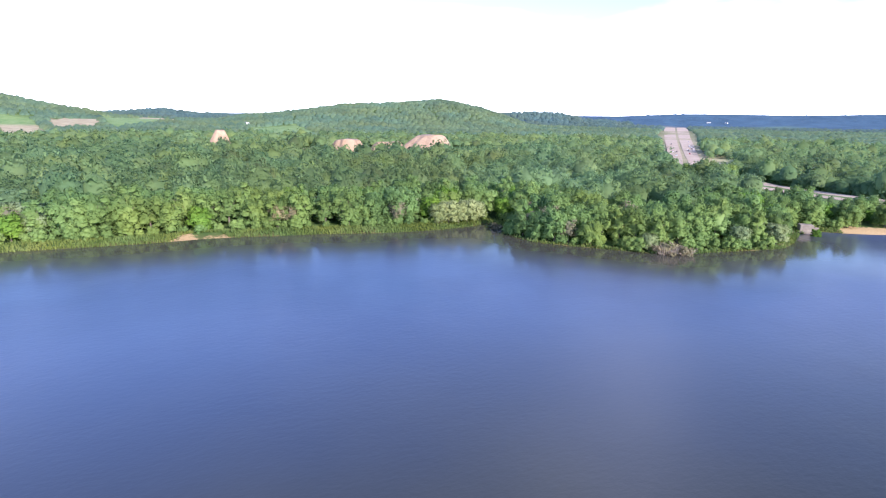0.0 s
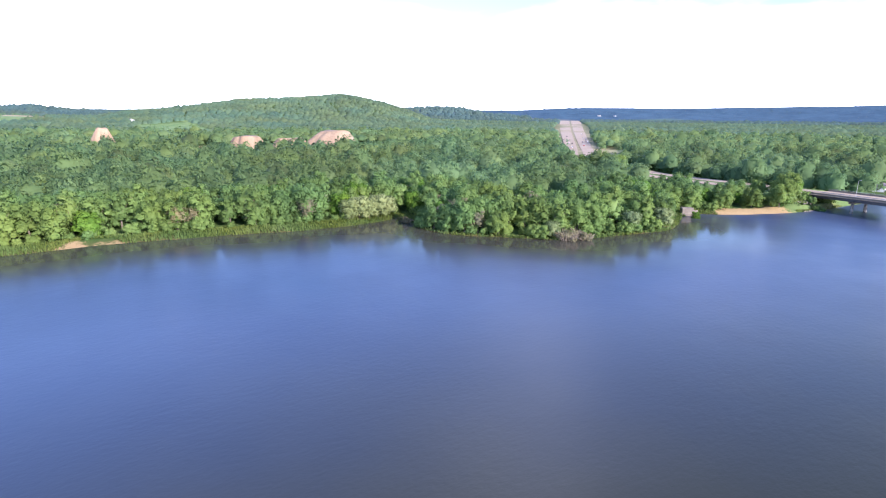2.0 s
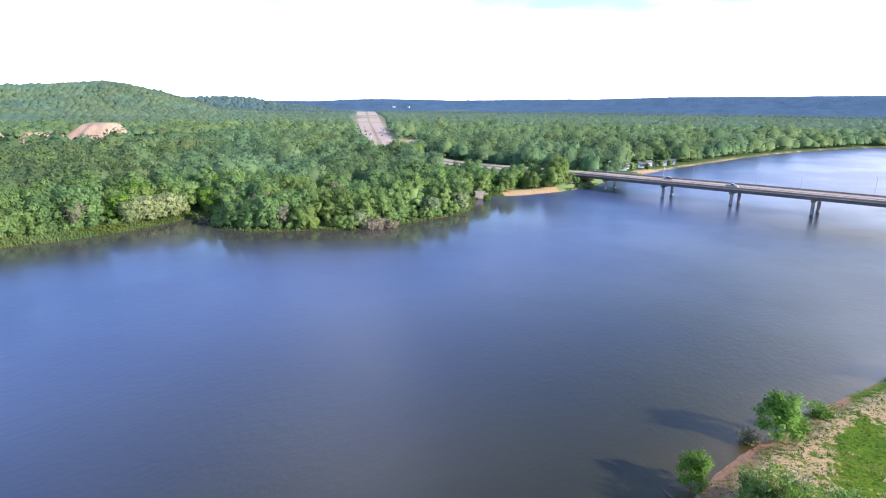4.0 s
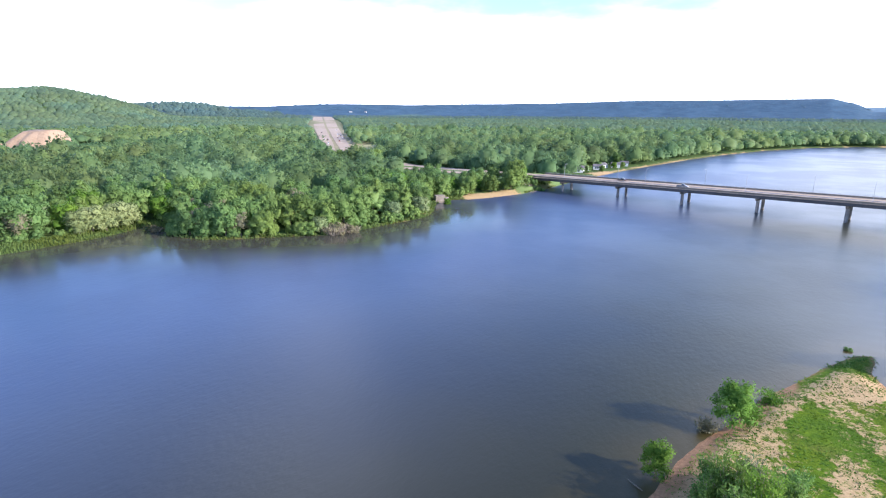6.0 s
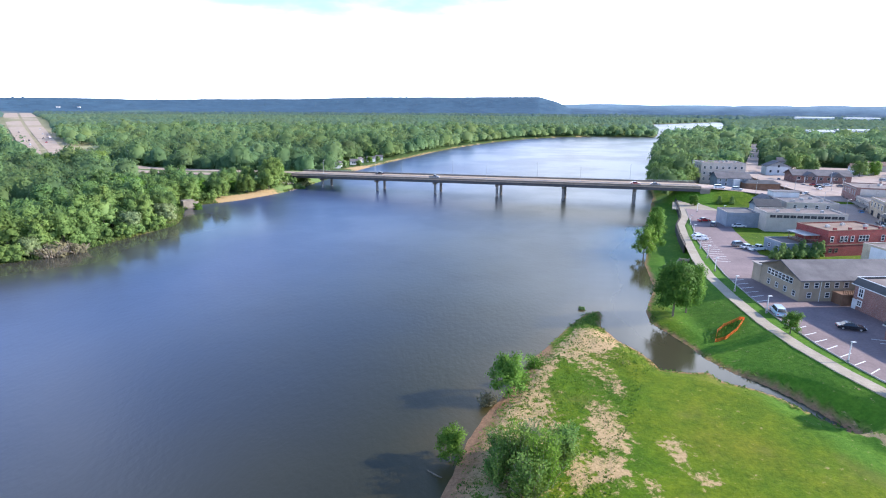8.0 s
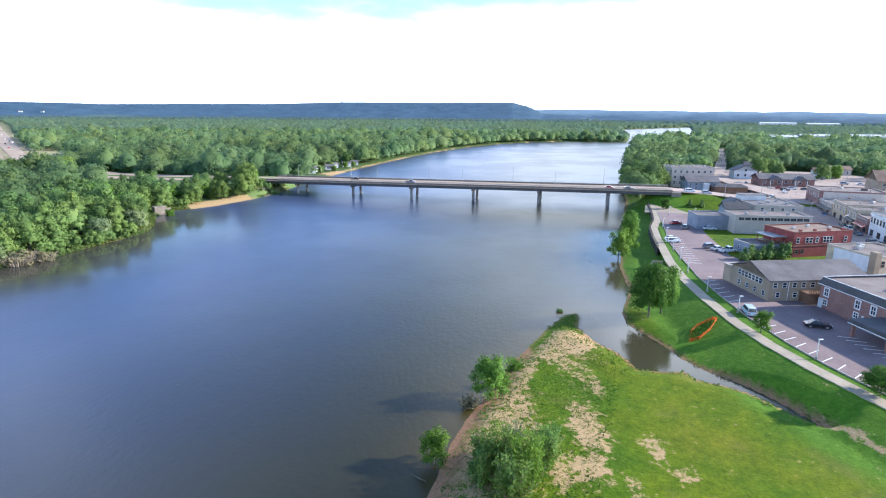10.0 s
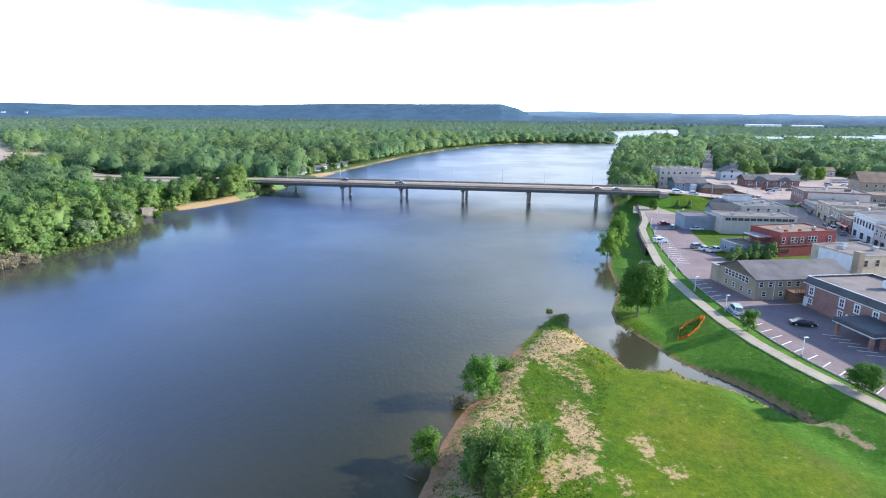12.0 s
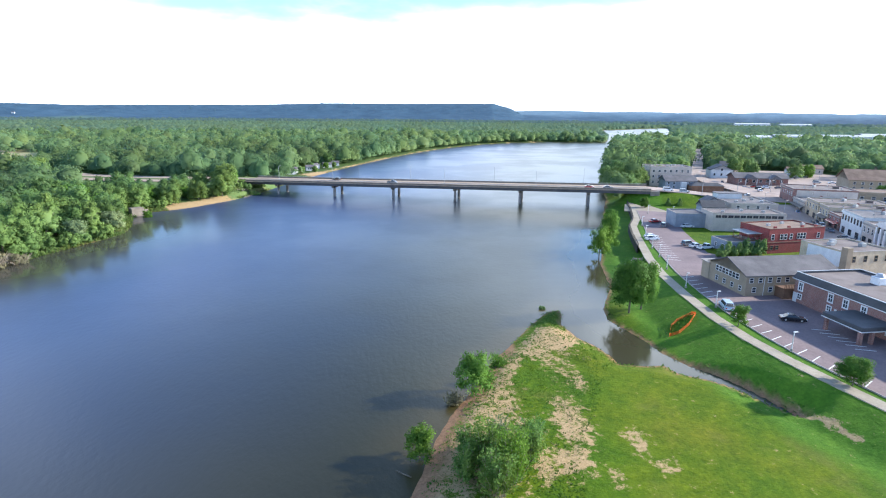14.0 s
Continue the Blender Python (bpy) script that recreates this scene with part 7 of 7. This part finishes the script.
for x, y, k, s in ((97, 305, 0, 0.75), (104, 318, 1, 0.85), (93, 314, 3, 0.85), (100, 330, 0, 0.95), (108, 345, 1, 1.05), (122, 358, 0, 1.05), (136, 360, 1, 1.0), (96, 342, 0, 1.0), (106, 358, 1, 1.1), (111, 330, 0, 0.85), (148, 362, 0, 1.0), (158, 395, 0, 0.9),
                   (204, 404, 0, 0.95), (214, 412, 1, 0.9), (222, 420, 0, 0.85), (236, 384, 1, 0.8), (250, 392, 3, 0.8), (268, 380, 1, 0.85), (280, 395, 0, 0.85), (295, 380, 1, 0.8),
                   (232, 300, 3, 0.5), (250, 290, 3, 0.5), (316, 360, 0, 0.9), (150, 372, 0, 0.9), (165, 410, 1, 1.0), (305, 330, 0, 0.8), (212, 396, 1, 0.8)):
    plant(k, x, y, s, rt.uniform(0, 6), "town trees", label="full green street tree in town")
# bare patch and driftwood at the island's edge
log = thing("driftwood", "dark fallen branch lying in the shallow water", "driftwood", pose(-6.0, 60.5, 0.05, 0, 0, 150))
part("branch", fresh(tube, [(0, 0, 0), (1.2, 0.1, 0.12), (2.4, -0.1, 0.05)], [0.09, 0.07, 0.03], 7), M_BARK, log)
part("twig", fresh(tube, [(1.2, 0.1, 0.12), (1.7, 0.5, 0.4)], [0.04, 0.015], 5), M_BARK, log)

# ---- trees and thickets of the island and the levee ----
plant(9, 2.4, 81.3, 0.56, 0.5, "island trees", label="small leafy green tree at the island's sandy edge")
plant(9, -5.2, 64.0, 0.38, 1.0, "island trees", label="light green shrub leaning over the water", tall=1.05)
plant(8, 39.4, 119.0, 0.72, 0.4, "levee trees", label="full dark green tree on the levee lawn", tall=1.25)
plant(8, 43.0, 121.6, 0.62, 1.4, "levee trees", label="full dark green tree on the levee lawn", tall=1.3)
plant(9, 51.5, 181.0, 0.66, 0.3, "levee trees", label="green tree leaning over the river's edge", tall=1.5)
plant(9, 46.5, 172.0, 0.6, 2.3, "levee trees", label="green tree leaning over the river's edge", tall=1.25)
plant(9, 57.5, 198.0, 0.52, 2.3, "levee trees", label="green tree at the river's edge below the wall")
plant(8, 62.0, 217.0, 0.36, 1.3, "levee trees", label="green tree at the river's edge below the wall")
plant(7, 68.0, 236.0, 0.38, 2.9, "levee trees", label="green tree beside the bridge abutment")


def thicket(label, x, y, width, h, stems, per, seed, material, group="island trees"):
    """A willow thicket: many thin upright stems that carry narrow leaves."""
    r = np.random.RandomState(seed)
    b = thing("willow_thicket", label, "willow", pose(x, y, ground_z(x, y) - 0.1), group)
    sb = bmesh.new()
    vs, base = [], 0
    for i in range(stems):
        a, rad = r.uniform(0, 6.283), width * 0.5 * math.sqrt(r.uniform())
        foot = np.array([math.cos(a) * rad * 0.45, math.sin(a) * rad * 0.45, -0.2])
        hh = h * r.uniform(0.5, 1.12) * (1 - 0.22 * (rad / (width * 0.5)) ** 2)
        head = np.array([math.cos(a) * rad, math.sin(a) * rad, hh]) + r.normal(scale=0.25, size=3)
        mid = (foot + head) / 2 + np.array([-math.cos(a), -math.sin(a), 0.6]) * 0.25
        tube(sb, [tuple(foot), tuple(mid), tuple(head)], [0.06, 0.045, 0.02], 4)
        f = r.uniform(0.22, 1.06, per)[:, None]
        p = (1 - f) ** 2 * foot + 2 * f * (1 - f) * mid + f * f * head + r.normal(scale=0.34, size=(per, 3)) * (0.5 + 0.5 * f)
        p[:, 2] = np.maximum(p[:, 2], 0.1)
        d = r.normal(size=(per, 3)) * 0.7 + np.array([math.cos(a) * 0.5, math.sin(a) * 0.5, 0.5])
        d /= np.linalg.norm(d, axis=1)[:, None]
        w = np.cross(d, r.normal(size=(per, 3)))
        w /= np.linalg.norm(w, axis=1)[:, None]
        s = r.uniform(0.12, 0.26, (per, 1))
        vs.append(np.stack([p - d * s, p + w * s * 0.42, p + d * s * 1.2, p - w * s * 0.42], 1).reshape(-1, 3))
    v = np.concatenate(vs)
    part("stem_clump", sb, M_TWIG, b, "thin grey-brown stems")
    o = new("leafage", mixed_mesh("leafage", v, np.zeros((0, 3), int), np.arange(len(v)).reshape(-1, 4), material))
    o.parent = b
    return b


thicket("grey-green willow thicket with bare stems on the sand", 3.6, 61.0, 4.6, 6.6, 46, 120, 1, M_WILLOW)
thicket("pale willow thicket with bare stems on the sand", 1.3, 62.7, 3.4, 4.8, 30, 90, 2, M_WILLOW)
thicket("dense willow thicket beside the sand", 6.4, 59.0, 4.2, 6.9, 46, 130, 3, M_LEAF_LIGHT)
thicket("dense green willow bush beside the sand", 9.0, 63.5, 3.8, 5.4, 42, 120, 4, M_WILLOW)
thicket("low willow bush beside the muddy bank", 1.0, 59.6, 3.2, 4.0, 30, 90, 5, M_WILLOW)
thicket("sparse grey willow bush with many bare stems", 5.2, 65.4, 3.4, 4.6, 34, 40, 9, M_LEAF_PALE)
thicket("tall green willow bush beside the sand", 4.4, 56.6, 4.4, 6.2, 40, 110, 10, M_WILLOW)
thicket("low willow sprouts at the island's edge", 4.6, 86.0, 3.4, 2.2, 26, 60, 6, M_LEAF_LIGHT)
thicket("low willow sprouts at the island's edge", 7.6, 92.0, 3.0, 1.8, 22, 50, 7, M_LEAF_LIGHT)
thicket("low willow sprouts at the island's edge", -0.4, 79.0, 2.6, 1.8, 22, 50, 8, M_LEAF_OLIVE)

# pale willows and half-bare trees that stand out along the wooded bank
for x, y, k, size in ((-209.5, 101, 4, 0.85), (-209, 105.5, 4, 0.95), (-208.5, 110, 4, 0.8), (-210, 115, 4, 0.95), (-211, 120, 4, 0.85), (-225.5, 37, 5, 0.8), (-225, 43, 5, 0.75),
                      (-238, -53, 5, 0.9), (-238, -31, 4, 0.8), (-240, -23, 4, 0.7), (-232, -2, 1, 0.9), (-139, 150, 4, 0.6), (-131, 186, 4, 0.7), (-128, 203, 4, 0.75),
                      (-160, 131, 5, 0.7), (-176, 124, 5, 0.75), (-221, 64, 5, 0.8), (-214, 84, 5, 0.85)):
    plant(k, x, y, size, size * 11, "bank woods")

for x, y, k, size in ((-250, 312, 0, 1.3), (-242, 318, 1, 1.3), (-258, 306, 1, 1.25), (-252, 322, 3, 1.3), (-246, 304, 0, 1.2), (-236, 312, 1, 1.2)):
    plant(k, x, y, size, size * 19 + x, "bank woods")

# scrub and rubble at the foot of the bridge's west end
for x, y, size in ((-114, 305, 0.75), (-117.5, 302.5, 0.6), (-111, 304.5, 0.6), (-121, 304, 0.8), (-108.5, 306, 0.5), (-118, 309, 0.8)):
    plant(6, x, y, size, size * 17, "abutment scrub")
rk = np.random.RandomState(12)
rx_, ry_ = rk.uniform(-117, -105, 150), rk.uniform(296, 309, 150)
rz_, rd_, _ = height(rx_, ry_, True)
rm = (rd_ > -0.8) & (rd_ < 9)
rv, rt_, base = [], [], 0
for x, y, z in zip(rx_[rm], ry_[rm], rz_[rm]):
    rv.append(ICO1[0] * rk.uniform(0.7, 1.2, (len(ICO1[0]), 1)) * rk.uniform(0.3, 0.75) * np.array([1, 1, 0.7]) + np.array([x, y, z + 0.1]))
    rt_.append(ICO1[1] + base)
    base += len(ICO1[0])
tagged(new("riprap", mixed_mesh("riprap", np.concatenate(rv), np.concatenate(rt_), NO_QUADS, M_PIER)), "brown rubble stones on the bank under the bridge", "stones", kind="stuff")

for x, y, k, size in ((-112, 411, 1, 0.45), (-126, 436, 0, 0.8), (-144, 400, 3, 0.5), (-160, 432, 0, 0.85), (-168, 404, 1, 0.5), (-106, 428, 6, 0.9), (-112, 440, 1, 0.5), (-103, 455, 3, 0.45), (-100, 470, 6, 0.9), (-108, 486, 0, 0.8)):
    plant(k, x, y, size, size * 13, "cabin trees", label="green tree standing between riverside cabins" if k != 6 else "green shrub beside riverside cabins")
